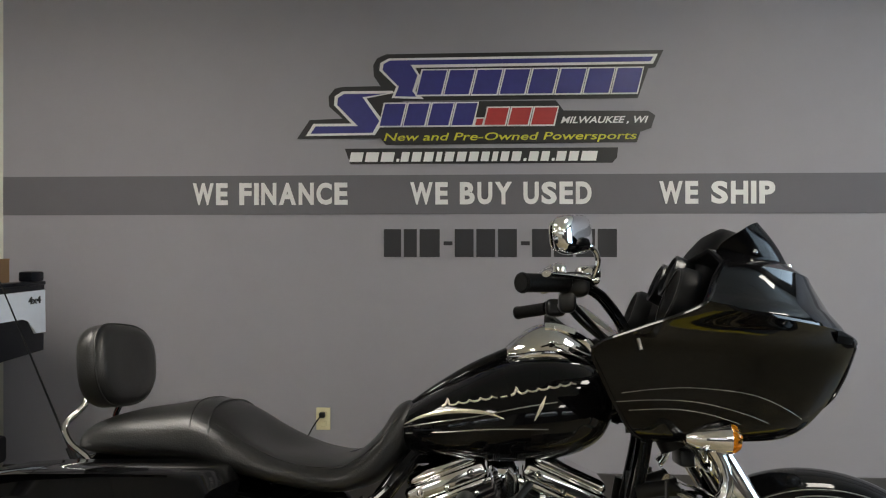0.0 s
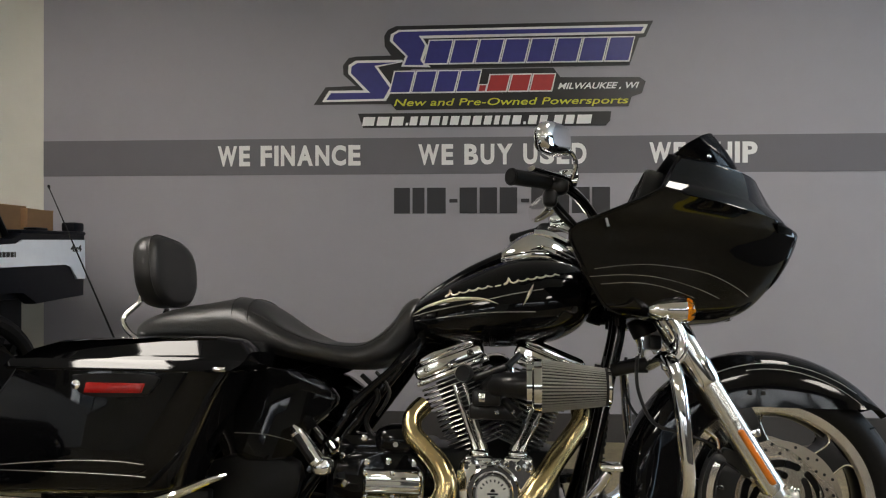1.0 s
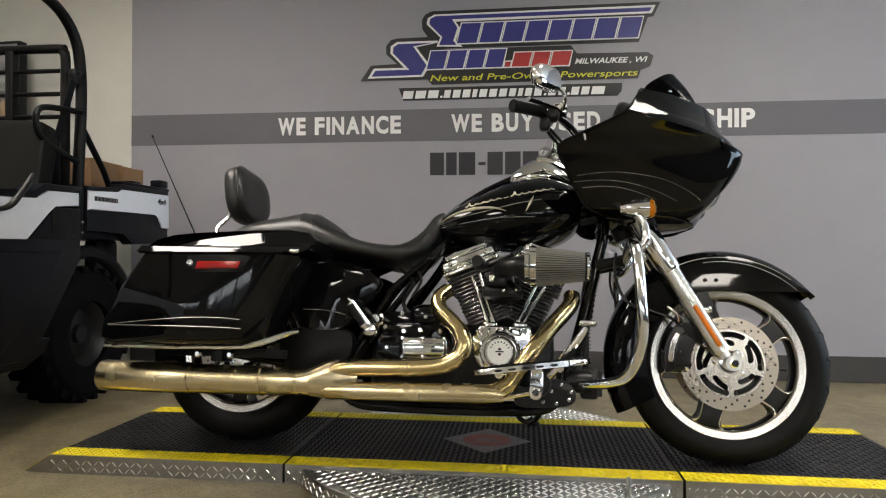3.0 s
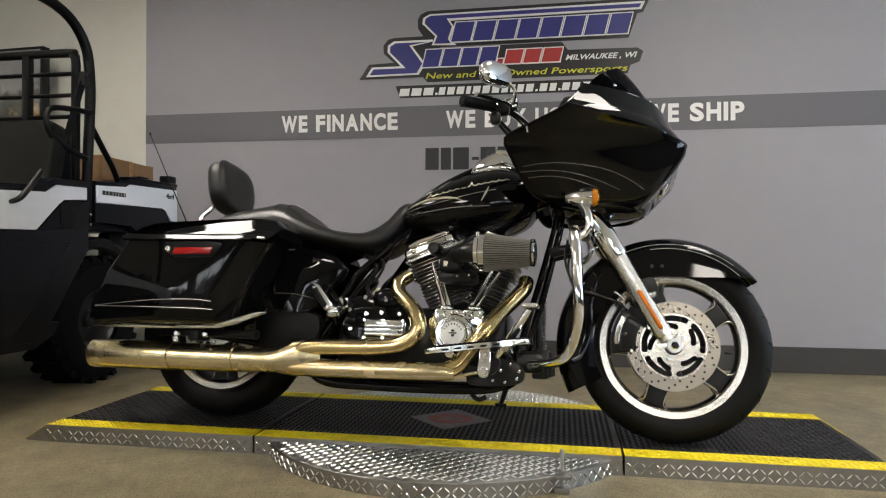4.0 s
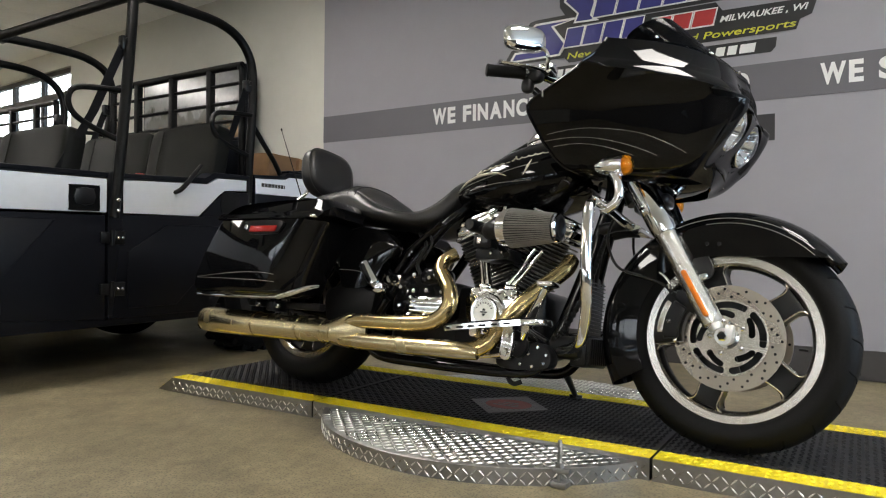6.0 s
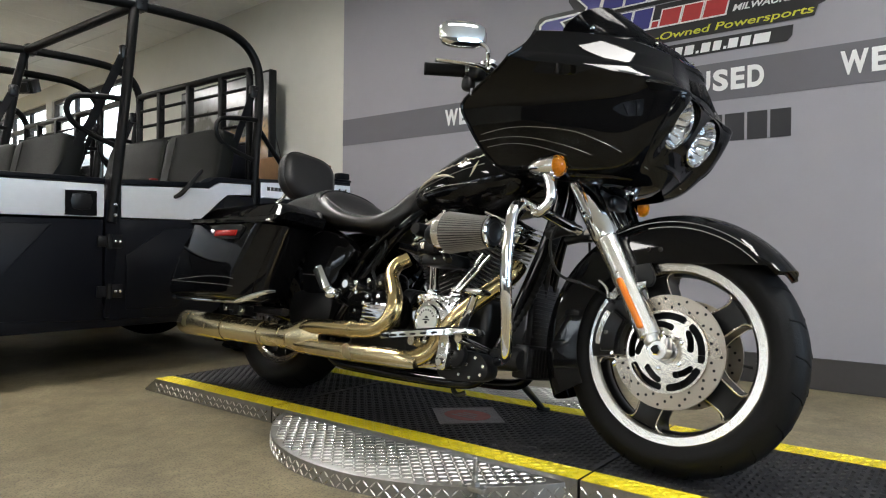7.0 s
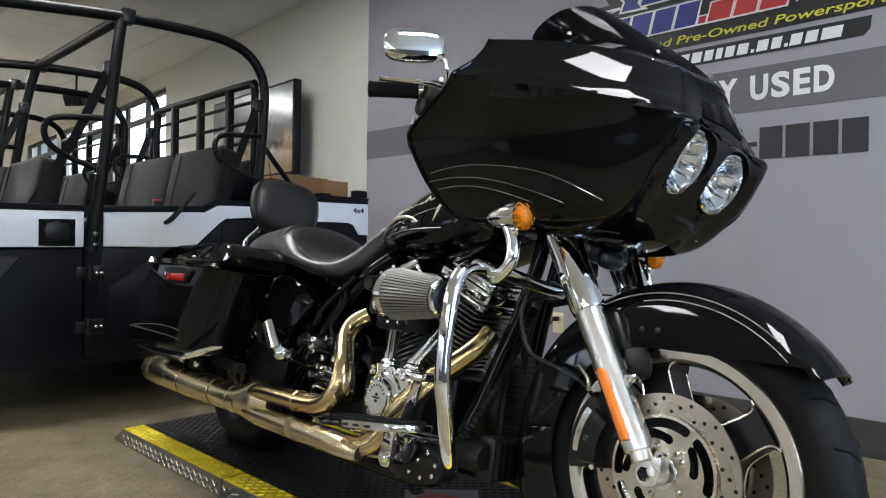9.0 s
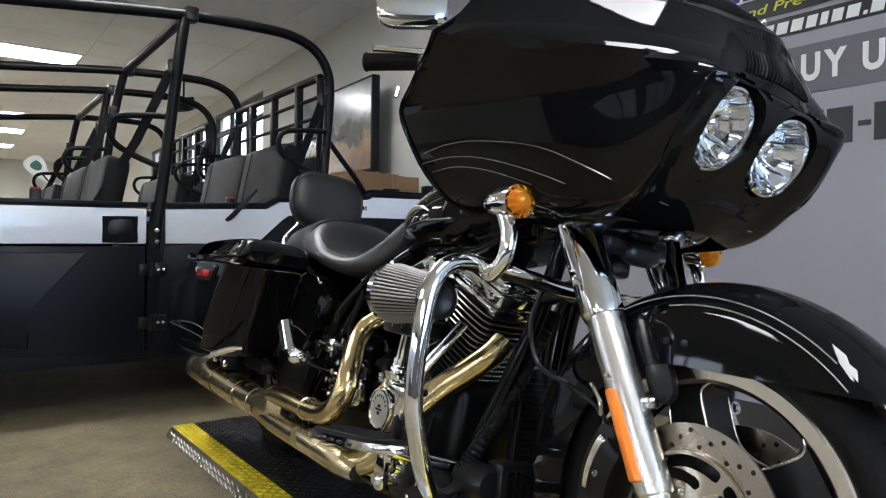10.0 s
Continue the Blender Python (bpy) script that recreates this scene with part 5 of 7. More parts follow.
seat_bm = body(resample(SEAT, 5), 2.4, 3.0, 56)
for v in seat_bm.verts:  # the rider's place is dished, its back bolster wraps round
    w, zm = [float(np.interp(v.co.x, [r[0] for r in SEAT], [r[c] for r in SEAT])) for c in (1, 3)]
    if v.co.z > zm:
        v.co.z -= 0.026 * math.exp(-((v.co.x + 0.255) / 0.075) ** 2) * max(0.0, 1 - (v.co.y / (0.8 * w)) ** 2)
seat = bp("seat", seat_bm, LEATHER, "black vinyl two-up saddle with stitched panels", smooth=60)
col = np.array(resample(SEAT, 5))
for x in (-0.425, -0.377):
    w, zl, zm, zt = [float(np.interp(x, col[:, 0], col[:, c])) for c in range(1, 5)]
    pts = []
    for k in range(17):
        a = math.pi * k / 16
        c, si = math.cos(a), math.sin(a)
        pts.append((x + 0.03 * (1 - si), (w + 0.0012) * math.copysign(abs(c) ** (2 / 2.4), c), zm + (zt - zm + 0.0012) * abs(si) ** (2 / 2.4)))
    bp("seam", tube(pts, 0.0022, 6, 2), LEATHER, "stitched seam", seat)
for s in (-1, 1):
    pts = []
    for x in np.linspace(-0.35, 0.06, 12):
        w, zl, zm, zt = [float(np.interp(x, col[:, 0], col[:, c])) for c in range(1, 5)]
        pts.append((x, s * (w * (1 - 0.62 ** 2.4) ** (1 / 2.4) + 0.001), zm + (zt - zm) * 0.62))
    bp("seam", tube(pts, 0.0018, 6, 2), LEATHER, "stitched seam", seat)

# -- passenger backrest --
rest_m = Matrix.Translation((-0.694, 0.0, 0.884)) @ Matrix.Rotation(radians(-9), 4, "Y")
pad = []
for k, (t, sc) in enumerate(((-0.036, 0.80), (-0.030, 0.93), (-0.018, 0.985), (0.0, 1.0), (0.018, 0.985), (0.032, 0.92), (0.040, 0.78), (0.043, 0.5))):
    ring = []
    for i in range(40):
        a = 2 * math.pi * i / 40
        c, si = math.cos(a), math.sin(a)
        y = 0.138 * sc * math.copysign(abs(c) ** 0.62, c) * (1.0 - 0.16 * max(0, -si) ** 1.5)
        z = 0.105 * sc * math.copysign(abs(si) ** 0.70, si)
        ring.append(Vector((t - 0.012 * (y / 0.138) ** 2 * -1, y, z)))
    pad.append(ring)
backrest = bp("backrest", moved(skin(pad), rest_m), LEATHER, "black padded passenger backrest", smooth=60)
bp("backrest_piping", moved(tube([(0.020 + 0.012 * (0.136 * math.copysign(abs(math.cos(a)) ** 0.62, math.cos(a)) / 0.138) ** 2, 0.137 * math.copysign(abs(math.cos(a)) ** 0.62, math.cos(a)) * (1.0 - 0.16 * max(0, -math.sin(a)) ** 1.5), 0.104 * math.copysign(abs(math.sin(a)) ** 0.70, math.sin(a))) for a in np.linspace(0, 2 * math.pi, 33)[:-1]], 0.0025, 6, 2, loop=True), rest_m), LEATHER, "", backrest)
for s in (-1, 1):
    bp("sissy_bar", tube([(-0.712, s * 0.075, 0.83), (-0.715, s * 0.080, 0.79), (-0.742, s * 0.105, 0.745), (-0.715, s * 0.120, 0.705), (-0.655, s * 0.130, 0.665), (-0.63, s * 0.135, 0.60)], 0.0075, 12, 5), CHROME, "chrome backrest stay")

# -- hard bags --
for s in (-1, 1):
    b = bmesh.new()
    prof = [(-0.835, 0.604), (-0.90, 0.50), (-0.950, 0.385), (-0.955, 0.335), (-0.935, 0.318), (-0.70, 0.322), (-0.46, 0.332), (-0.425, 0.345), (-0.405, 0.42), (-0.345, 0.545), (-0.310, 0.604)]
    rings = []
    for y, k in ((0.205, 0.0), (0.215, 0.006), (0.30, 0.008), (0.345, 0.006), (0.372, 0.0), (0.390, -0.009), (0.400, -0.020), (0.404, -0.032)):
        cx, cz = -0.63, 0.46
        ring = []
        for x, z in prof:
            d = Vector((x - cx, 0, z - cz))
            dn = d.normalized()
            p = Vector((x, 0, z)) + dn * k
            if z > 0.60:
                p.z = z
            belly = 0.010 * math.sin(math.pi * min(1, max(0, (z - 0.32) / 0.28))) if y > 0.36 else 0
            if x > -0.47 and y > 0.335:  # broad chamfer down the front corner
                p.x -= 0.062 * (y - 0.335) / 0.069
            ring.append(Vector((p.x, s * (y + belly), p.z)))
        rings.append(ring)
    bag = bp("saddlebag", skin(rings), GLOSS_BLACK, "gloss black hard saddlebag with red reflector", smooth=50)
    lid_prof = [(-0.845, 0.610), (-0.828, 0.628), (-0.795, 0.655), (-0.74, 0.670), (-0.66, 0.677), (-0.48, 0.684), (-0.34, 0.685), (-0.285, 0.676), (-0.262, 0.650), (-0.268, 0.622), (-0.290, 0.610)]
    rings = []
    for y, k in ((0.20, 0.0), (0.21, 0.004), (0.30, 0.005), (0.355, 0.003), (0.376, -0.002), (0.3815, -0.006), (0.3826, -0.008), (0.4035, -0.041), (0.4050, -0.044), (0.409, -0.053)):
        ring = []
        for x, z in lid_prof:
            zz = z + (k if z > 0.63 else 0) * (1 if z > 0.63 else 0)
            if z > 0.63 and k < 0:
                zz = max(0.630, z + k * 1.0)
            inset = 0.060 * max(0.0, -0.28 - x) if y > 0.38 and z > 0.63 else 0.0
            ring.append(Vector((x, s * (y - inset), zz)))
        rings.append(ring)
    lid = bp("bag_lid", skin(rings), GLOSS_BLACK, "gloss black domed lid", bag, smooth=40)
    bp("bag_trim", tube([(-0.838, s * 0.404, 0.607), (-0.70, s * 0.410, 0.6075), (-0.50, s * 0.410, 0.6075), (-0.35, s * 0.408, 0.6075)], 0.0035, 6, 3), GLOSS_BLACK, "black lid trim", bag)
    bp("latch_bed", plate(rounded([(-0.645, 0.596), (-0.66, 0.585), (-0.63, 0.548), (-0.50, 0.548), (-0.475, 0.560), (-0.465, 0.596)]), s * 0.404, s * 0.4165, 0.003), PLASTIC_BLACK, "", bag)
    bp("bag_reflector", plate([(-0.626, 0.578), (-0.630, 0.554), (-0.492, 0.556), (-0.484, 0.578)], s * 0.414, s * 0.4215, 0.002), RED_REFLECTOR, "red rectangular side reflector", bag)
    bp("bag_lock", lathe([(0, 0.011), (s * 0.008, 0.011), (s * 0.010, 0.007)], (-0.652, s * 0.411, 0.572), "Y", 20), CHROME, "round chrome lock", bag)
    for pts in (((-0.915, 0.378), (-0.80, 0.391), (-0.66, 0.403), (-0.54, 0.405), (-0.475, 0.400)), ((-0.915, 0.376), (-0.80, 0.377), (-0.66, 0.377), (-0.54, 0.376), (-0.470, 0.373))):
        bp("pinstripe", tube([(x, s * (0.4035 + 0.010 * math.sin(math.pi * (z - 0.32) / 0.28)), z) for x, z in pts], 0.0009, 5, 4), SILVER_LINE, "thin silver line", bag)
    bp("bag_rail", join(tube([(-0.945, s * 0.375, 0.312), (-0.70, s * 0.395, 0.312), (-0.46, s * 0.395, 0.318)], 0.005, 8, 4), tube([(-0.46, s * 0.395, 0.320), (-0.40, s * 0.385, 0.338), (-0.345, s * 0.36, 0.362), (-0.315, s * 0.335, 0.372)], [0.008, 0.011, 0.009, 0.004], 10, 5)), CHROME, "chrome bag guard rail", bag)
    bp("bag_corner_trim", tube([(-0.322, s * 0.350, 0.600), (-0.355, s * 0.352, 0.545), (-0.414, s * 0.352, 0.425), (-0.434, s * 0.352, 0.350)], 0.0035, 6, 4), GLOSS_BLACK, "", bag)
    bp("lid_hinge", oval(-0.318, s * 0.395, 0.612, 0.018, 0.018, 0.007, 3), CHROME, "", bag)
    # mount and lower brace behind the bag
    bp("bag_mount", join(box(-0.80, -0.40, s * 0.20, s * 0.235, 0.288, 0.316, 0.005), box(-0.62, -0.58, s * 0.22, s * 0.30, 0.272, 0.312, 0.006)), SATIN_BLACK)
    for x in (-0.55, -0.66):
        bp("mount_bolt", bolts([(x, s * 0.30, 0.295)], 0.012, s * 0.012), CHROME)
ant_tip = BIKE.inverted() @ Vector((-1.20, 2.05, 1.222))
bp("antenna", join(tube([(-0.90, 0.20, 0.60), (-0.93, 0.20, 0.65)], 0.010, 10, 1), tube([(-0.93, 0.20, 0.65), ant_tip], [0.0035, 0.0016], 6, 1), tube([ant_tip, ant_tip + Vector((-0.004, 0, 0.010))], 0.004, 6, 1)), PLASTIC_BLACK, "thin black whip antenna")
TAIL_RED = material("red_tail_lens", (0.30, 0.01, 0.01), 0.12, vary=0.1)
bp("tail_lamp", oval(-0.955, 0, 0.56, 0.03, 0.055, 0.04, 3), TAIL_RED, "red tail lamp")

# -- exhaust: two pipes into one silencer --
EY, EZ = -0.252, 0.2165
ex = bp("silencer", lathe([(-1.016, 0.036), (-1.024, 0.043), (-1.022, 0.050), (-1.014, 0.0512), (-0.702, 0.0505), (-0.696, 0.0475), (-0.46, 0.0465), (-0.452, 0.0440), (-0.335, 0.0405), (-0.290, 0.039)], (0, EY, EZ), "X", 40, False), STEEL, "brushed stainless silencer")
bp("silencer_tip", lathe([(-1.018, 0.043), (-0.96, 0.039), (-0.90, 0.001)], (0, EY, EZ), "X", 32, False), SATIN_BLACK, "", ex)
for x, r in ((-0.700, 0.0518), (-0.456, 0.0482), (-0.335, 0.0425), (-0.962, 0.0514)):
    bp("weld_band", lathe([(x - 0.003, r - 0.0016), (x - 0.0015, r), (x + 0.0015, r), (x + 0.003, r - 0.0016)], (0, EY, EZ), "X", 40, False), STEEL, "", ex)
merge = []
for x, dz, ry, rz in ((-0.335, 0.0, 0.0405, 0.0405), (-0.300, 0.002, 0.038, 0.043), (-0.266, 0.008, 0.033, 0.053), (-0.240, 0.013, 0.029, 0.061), (-0.216, 0.014, 0.0272, 0.0632), (-0.196, 0.015, 0.0240, 0.058), (-0.174, 0.0155, 0.016, 0.042), (-0.144, 0.016, 0.006, 0.020)):
    merge.append([Vector((x, EY + ry * math.cos(a), EZ + dz + rz * math.copysign(abs(math.sin(a)) ** 0.9, math.sin(a)))) for a in [2 * math.pi * k / 28 for k in range(28)]])
bp("collector", skin(merge), STEEL, "two-into-one exhaust collector", smooth=60)
bp("rear_header", tube([(-0.29, EY, 0.224), (-0.25, EY, 0.242), (-0.205, EY, 0.260), (-0.15, EY, 0.267), (-0.04, EY, 0.270), (0.06, EY, 0.274), (0.125, EY, 0.283), (0.172, EY, 0.309), (0.188, -0.246, 0.350), (0.172, -0.232, 0.392), (0.135, -0.210, 0.428), (0.098, -0.185, 0.462), (0.092, -0.160, 0.500), (0.115, -0.130, 0.528)], [0.024, 0.0255, 0.0272, 0.0272, 0.0272, 0.0272, 0.0272, 0.027, 0.0268, 0.0262, 0.0255, 0.025, 0.025, 0.025], 20, 6), HEAT, "gold-tinted rear exhaust pipe")
bp("front_header", tube([(-0.29, EY, 0.208), (-0.24, EY, 0.196), (-0.19, EY, 0.196), (-0.05, EY, 0.198), (0.10, EY, 0.200), (0.24, EY, 0.203), (0.288, -0.240, 0.209), (0.325, -0.218, 0.232), (0.355, -0.205, 0.275), (0.400, -0.196, 0.340), (0.450, -0.155, 0.410), (0.488, -0.120, 0.455), (0.515, -0.092, 0.492), (0.518, -0.066, 0.522)], [0.024, 0.0268] + [0.0268] * 12, 20, 6), HEAT, "heat-tinted front exhaust pipe")
bp("pipe_guard", tube([(-0.18, EY - 0.004, 0.1955), (0.0, EY - 0.004, 0.198), (0.24, EY - 0.004, 0.202), (0.315, EY + 0.002, 0.197)], [0.0280, 0.0292, 0.0292, 0.018], 20, 4), STEEL, "stainless heat shield")
for x, z in ((0.02, 0.272), (0.05, 0.1995)):
    bp("weld_band", lathe([(x - 0.003, 0.0275), (x - 0.001, 0.0302), (x + 0.001, 0.0302), (x + 0.003, 0.0275)], (0, EY, z), "X", 24, False), STEEL)



# -- engine --
CRANK = Vector((0.305, 0, 0.325))
engine = bp("engine_case", join(box(0.10, 0.46, -0.115, 0.115, 0.20, 0.42, 0.03, 3), oval(0.30, 0, 0.33, 0.15, 0.13, 0.12, 2.6), box(-0.14, 0.14, -0.13, 0.13, 0.20, 0.43, 0.03, 3)), SATIN_BLACK, "black vee-twin engine and gearbox case")
FIN_BLACK = material("black_cooling_fins", (0.012, 0.012, 0.012), 0.32, vary=0.15)
for tilt, name in ((-22.0, "rear"), (22.5, "front")):
    m = Matrix.Translation((CRANK.x - (0.012 if tilt < 0 else -0.012), -0.016, 0.345)) @ Matrix.Rotation(radians(tilt), 4, "Y")
    cyl = bp("cylinder", moved(lathe([(0.07, 0.062), (0.28, 0.062)], (0, 0, 0), "Z", 32), m), FIN_BLACK, "black finned cylinder")
    for i in range(15):
        z = 0.092 + i * 0.0128
        w = (0.076 if tilt < 0 else 0.062) + (0.010 if i > 9 else 0.0) + 0.006 * min(i, 5) / 5
        far = 0.078 if tilt < 0 else 0.060
        shape = rounded([(-w, -0.050), (-w + 0.016, -0.078), (w - 0.016, -0.078), (w, -0.050), (w, far - 0.028), (w - 0.016, far), (-w + 0.016, far), (-w, far - 0.028)], 2)
        bp("cooling_fin", moved(plate(shape, z - 0.0026, z + 0.0026, plane="XY"), m), FIN_BLACK, "", cyl, smooth=25)
        bp("fin_edge", moved(tube([(p[0] * 1.004, p[1] * 1.004, z) for p in shape], 0.0012, 5, 1, loop=True), m), FIN_EDGE, "bright machined fin edge", cyl)
    rocker = bp("rocker_box", moved(join(box(-0.100, 0.100, -0.087, 0.087, 0.284, 0.297, 0.004), box(-0.097, 0.097, -0.085, 0.085, 0.298, 0.336, 0.012, 4), box(-0.086, 0.086, -0.076, 0.076, 0.330, 0.362, 0.018, 5), *[lathe([(-0.088, 0.010), (-0.060, 0.012), (0.060, 0.012), (0.088, 0.010)], (x, 0, 0.318), "Y", 16) for x in (-0.062, 0.062)]), m), CHROME, "chrome rocker cover", cyl)
    for x, z in ((-0.062, 0.318), (0.062, 0.318), (0.0, 0.306), (-0.085, 0.291), (0.085, 0.291)):
        bp("rocker_bolt", moved(bolts([(x, -0.087, z)], 0.0065, -0.007), m), CHROME, "", rocker)
    foot, head = ((0.250, 0.430), (0.190, 0.578)) if tilt < 0 else ((0.366, 0.428), (0.430, 0.545))
    sgn = 1 if tilt < 0 else -1
    for k in (0, 1):
        bot = Vector((foot[0] + sgn * 0.019 * k, -0.150, foot[1]))
        top = Vector((head[0] + sgn * 0.026 * k, -0.100, head[1] + 0.006 * k))
        rod = bp("pushrod_tube", join(tube([bot, bot.lerp(top, 0.5)], 0.0085, 14, 1), tube([bot.lerp(top, 0.48), top], 0.0062, 14, 1), tube([bot.lerp(top, 0.46), bot.lerp(top, 0.54)], 0.0100, 14, 1)), CHROME, "chrome pushrod tube", cyl)
        bp("tube_seat", tube([bot.lerp(top, -0.05), bot.lerp(top, 0.05)], 0.0125, 14, 1), CHROME, "", rod)
    lx = foot[0] + sgn * 0.010
    block = bp("lifter_block", join(box(lx - 0.036, lx + 0.036, -0.180, -0.12, 0.380, 0.412, 0.009, 3), oval(lx, -0.150, 0.414, 0.026, 0.022, 0.014, 2.6)), CHROME, "chrome lifter block", cyl)
    for dx, dz in ((-0.028, 0.0), (0.028, 0.0), (0.0, -0.008)):
        bp("lifter_bolt", bolts([(lx + dx, -0.180, 0.396 + dz)], 0.0075, -0.007), CHROME, "", block)

FACE = material("brushed_timer_face", (0.86, 0.85, 0.80), 0.42, 1.0, vary=0.08, scale=150)
cover = bp("cam_cover", join(plate(rounded([(0.226, 0.285), (0.296, 0.258), (0.362, 0.280), (0.380, 0.330), (0.398, 0.372), (0.390, 0.398), (0.352, 0.408), (0.305, 0.394), (0.262, 0.410), (0.222, 0.402), (0.208, 0.376), (0.214, 0.325)]), -0.182, -0.10, 0.014, seg=3), lathe([(-0.175, 0.066), (-0.190, 0.064), (-0.194, 0.060)], (0.296, 0, 0.330), "Y", 48)), CHROME, "chrome cam cover")
bp("timer_cover", lathe([(-0.192, 0.050), (-0.205, 0.050), (-0.210, 0.0465), (-0.210, 0.041), (-0.207, 0.0395), (-0.207, 0.0)], (0.296, 0, 0.330), "Y", 48, False), CHROME, "round chrome timer cover", cover)
bp("timer_face", lathe([(-0.2065, 0.039), (-0.2085, 0.0385), (-0.2088, 0.0)], (0.296, 0, 0.330), "Y", 48, False), FACE, "brushed round face", cover)
for i in range(5):
    a = radians(90 + 72 * i)
    bp("timer_bolt", bolts([(0.296 + 0.0437 * math.cos(a), -0.209, 0.330 + 0.0437 * math.sin(a))], 0.0030, -0.003), CHROME, "", cover)
for x, z in ((0.232, 0.388), (0.380, 0.386), (0.240, 0.288), (0.356, 0.286), (0.306, 0.398)):
    bp("cover_bolt", bolts([(x, -0.180, z)], 0.0075, -0.007), CHROME, "", cover)
bp("emblem", join(box(0.283, 0.309, -0.2104, -0.2088, 0.3280, 0.3320), plate([(0.290, 0.3345), (0.302, 0.3345), (0.300, 0.340), (0.296, 0.342), (0.292, 0.340)], -0.2102, -0.2088), plate([(0.290, 0.3255), (0.302, 0.3255), (0.300, 0.320), (0.296, 0.317), (0.292, 0.320)], -0.2102, -0.2088)), SATIN_BLACK, "plain dark emblem shape", cover)
for k in range(8):
    a = radians(25 + 18.5 * k)
    bp("face_mark", moved(box(-0.0016, 0.0016, -0.2100, -0.2086, 0.0275, 0.0335), Matrix.Translation((0.296, 0, 0.330)) @ Matrix.Rotation(a - math.pi / 2, 4, "Y")), DARK_VINYL, "", cover)
gear = bp("gearbox_cover", join(box(-0.030, 0.128, -0.185, -0.10, 0.300, 0.372, 0.016, 3), *[box(-0.020, 0.118, -0.188, -0.18, z, z + 0.005, 0.002, 1) for z in (0.318, 0.332, 0.346)]), CHROME, "chrome ribbed gearbox side cover")
for x in (-0.02, 0.048, 0.118):
    for z in (0.365, 0.306):
        bp("gearbox_bolt", bolts([(x, -0.184, z)], 0.0065, -0.006), CHROME, "", gear)
starter = bp("starter_cover", join(box(-0.10, 0.10, -0.16, -0.09, 0.375, 0.455, 0.015), oval(0.05, -0.13, 0.44, 0.06, 0.05, 0.04), plate(rounded([(-0.09, 0.30), (0.13, 0.29), (0.14, 0.38), (0.09, 0.41), (-0.06, 0.41), (-0.10, 0.37)]), -0.168, -0.12, 0.008)), GLOSS_BLACK, "black gearbox top")
for x, y, z in ((-0.085, -0.16, 0.40), (-0.03, -0.16, 0.445), (0.035, -0.168, 0.392), (0.08, -0.16, 0.445), (-0.075, -0.168, 0.335), (0.10, -0.168, 0.390), (-0.02, -0.168, 0.388)):
    bp("cover_bolt", bolts([(x, y, z)], 0.0085, -0.008), CHROME, "", starter)
bp("oil_fitting", join(oval(-0.115, -0.15, 0.425, 0.026, 0.022, 0.026, 2.6), lathe([(-0.20, 0.014), (-0.165, 0.016), (-0.13, 0.020)], (-0.11, 0, 0.425), "Y", 16)), CHROME, "chrome fitting")
bp("oil_plug", join(lathe([(-0.192, 0.007), (-0.182, 0.010), (-0.15, 0.011)], (0.055, 0, 0.435), "Y", 6), lathe([(-0.17, 0.014), (-0.15, 0.016)], (0.055, 0, 0.435), "Y", 20)), CHROME, "chrome hexagon plug")

# -- air cleaner --
PLEAT = material("grey_wire_gauze", (0.30, 0.295, 0.28), 0.45, 0.6, vary=0.1, scale=300)
FX0, FX1, FY, FZ, FR0, FR1 = 0.406, 0.558, -0.274, 0.588, 0.059, 0.041
n = 84
rings = []
for q in (0.0, 0.25, 0.5, 0.75, 1.0):
    r = FR0 + (FR1 - FR0) * q
    rings.append([Vector((FX0 + (FX1 - FX0) * q, FY + (r + (0.0 if i % 2 else -0.008)) * math.cos(2 * math.pi * i / n), FZ + (r + (0.0 if i % 2 else -0.008)) * math.sin(2 * math.pi * i / n))) for i in range(n)])
air = bp("air_filter", skin(rings), FILTER, "grey pleated cone air filter with chrome ends", smooth=10)
for i in range(46):
    a = 2 * math.pi * i / 46
    bp("pleat", tube([(FX0 + 0.002, FY + (FR0 + 0.0008) * math.cos(a), FZ + (FR0 + 0.0008) * math.sin(a)), (FX1 - 0.002, FY + (FR1 + 0.0008) * math.cos(a), FZ + (FR1 + 0.0008) * math.sin(a))], [0.0026, 0.0017], 6, 1), PLEAT, "", air)
bp("filter_clamp", join(ring_lathe([(FX0 - 0.014, FR0 + 0.003), (FX0 + 0.004, FR0 + 0.003), (FX0 + 0.004, FR0 - 0.02), (FX0 - 0.014, FR0 - 0.02)], (0, FY, FZ), "X", 48), ring_lathe([(FX0 - 0.030, FR0 - 0.006), (FX0 - 0.018, FR0 - 0.006), (FX0 - 0.018, FR0 - 0.02), (FX0 - 0.030, FR0 - 0.02)], (0, FY, FZ), "X", 48), box(FX0 - 0.030, FX0 - 0.018, FY - 0.01, FY + 0.01, FZ + FR0 - 0.01, FZ + FR0 + 0.008, 0.002)), CHROME, "chrome hose clamp", air)
bp("filter_cap", lathe([(FX1 - 0.004, FR1 + 0.003), (FX1 + 0.006, FR1 + 0.003), (FX1 + 0.010, FR1 - 0.003), (FX1 + 0.013, FR1 - 0.012), (FX1 + 0.009, FR1 - 0.018), (FX1 + 0.009, 0.0)], (0, FY, FZ), "X", 40, False), SATIN_BLACK, "black end cap", air)
bp("cap_ring", ring_lathe([(FX1 + 0.002, FR1 + 0.0035), (FX1 + 0.008, FR1 + 0.0035), (FX1 + 0.011, FR1 - 0.002), (FX1 + 0.002, FR1 - 0.002)], (0, FY, FZ), "X", 40), CHROME, "thin chrome ring", air)
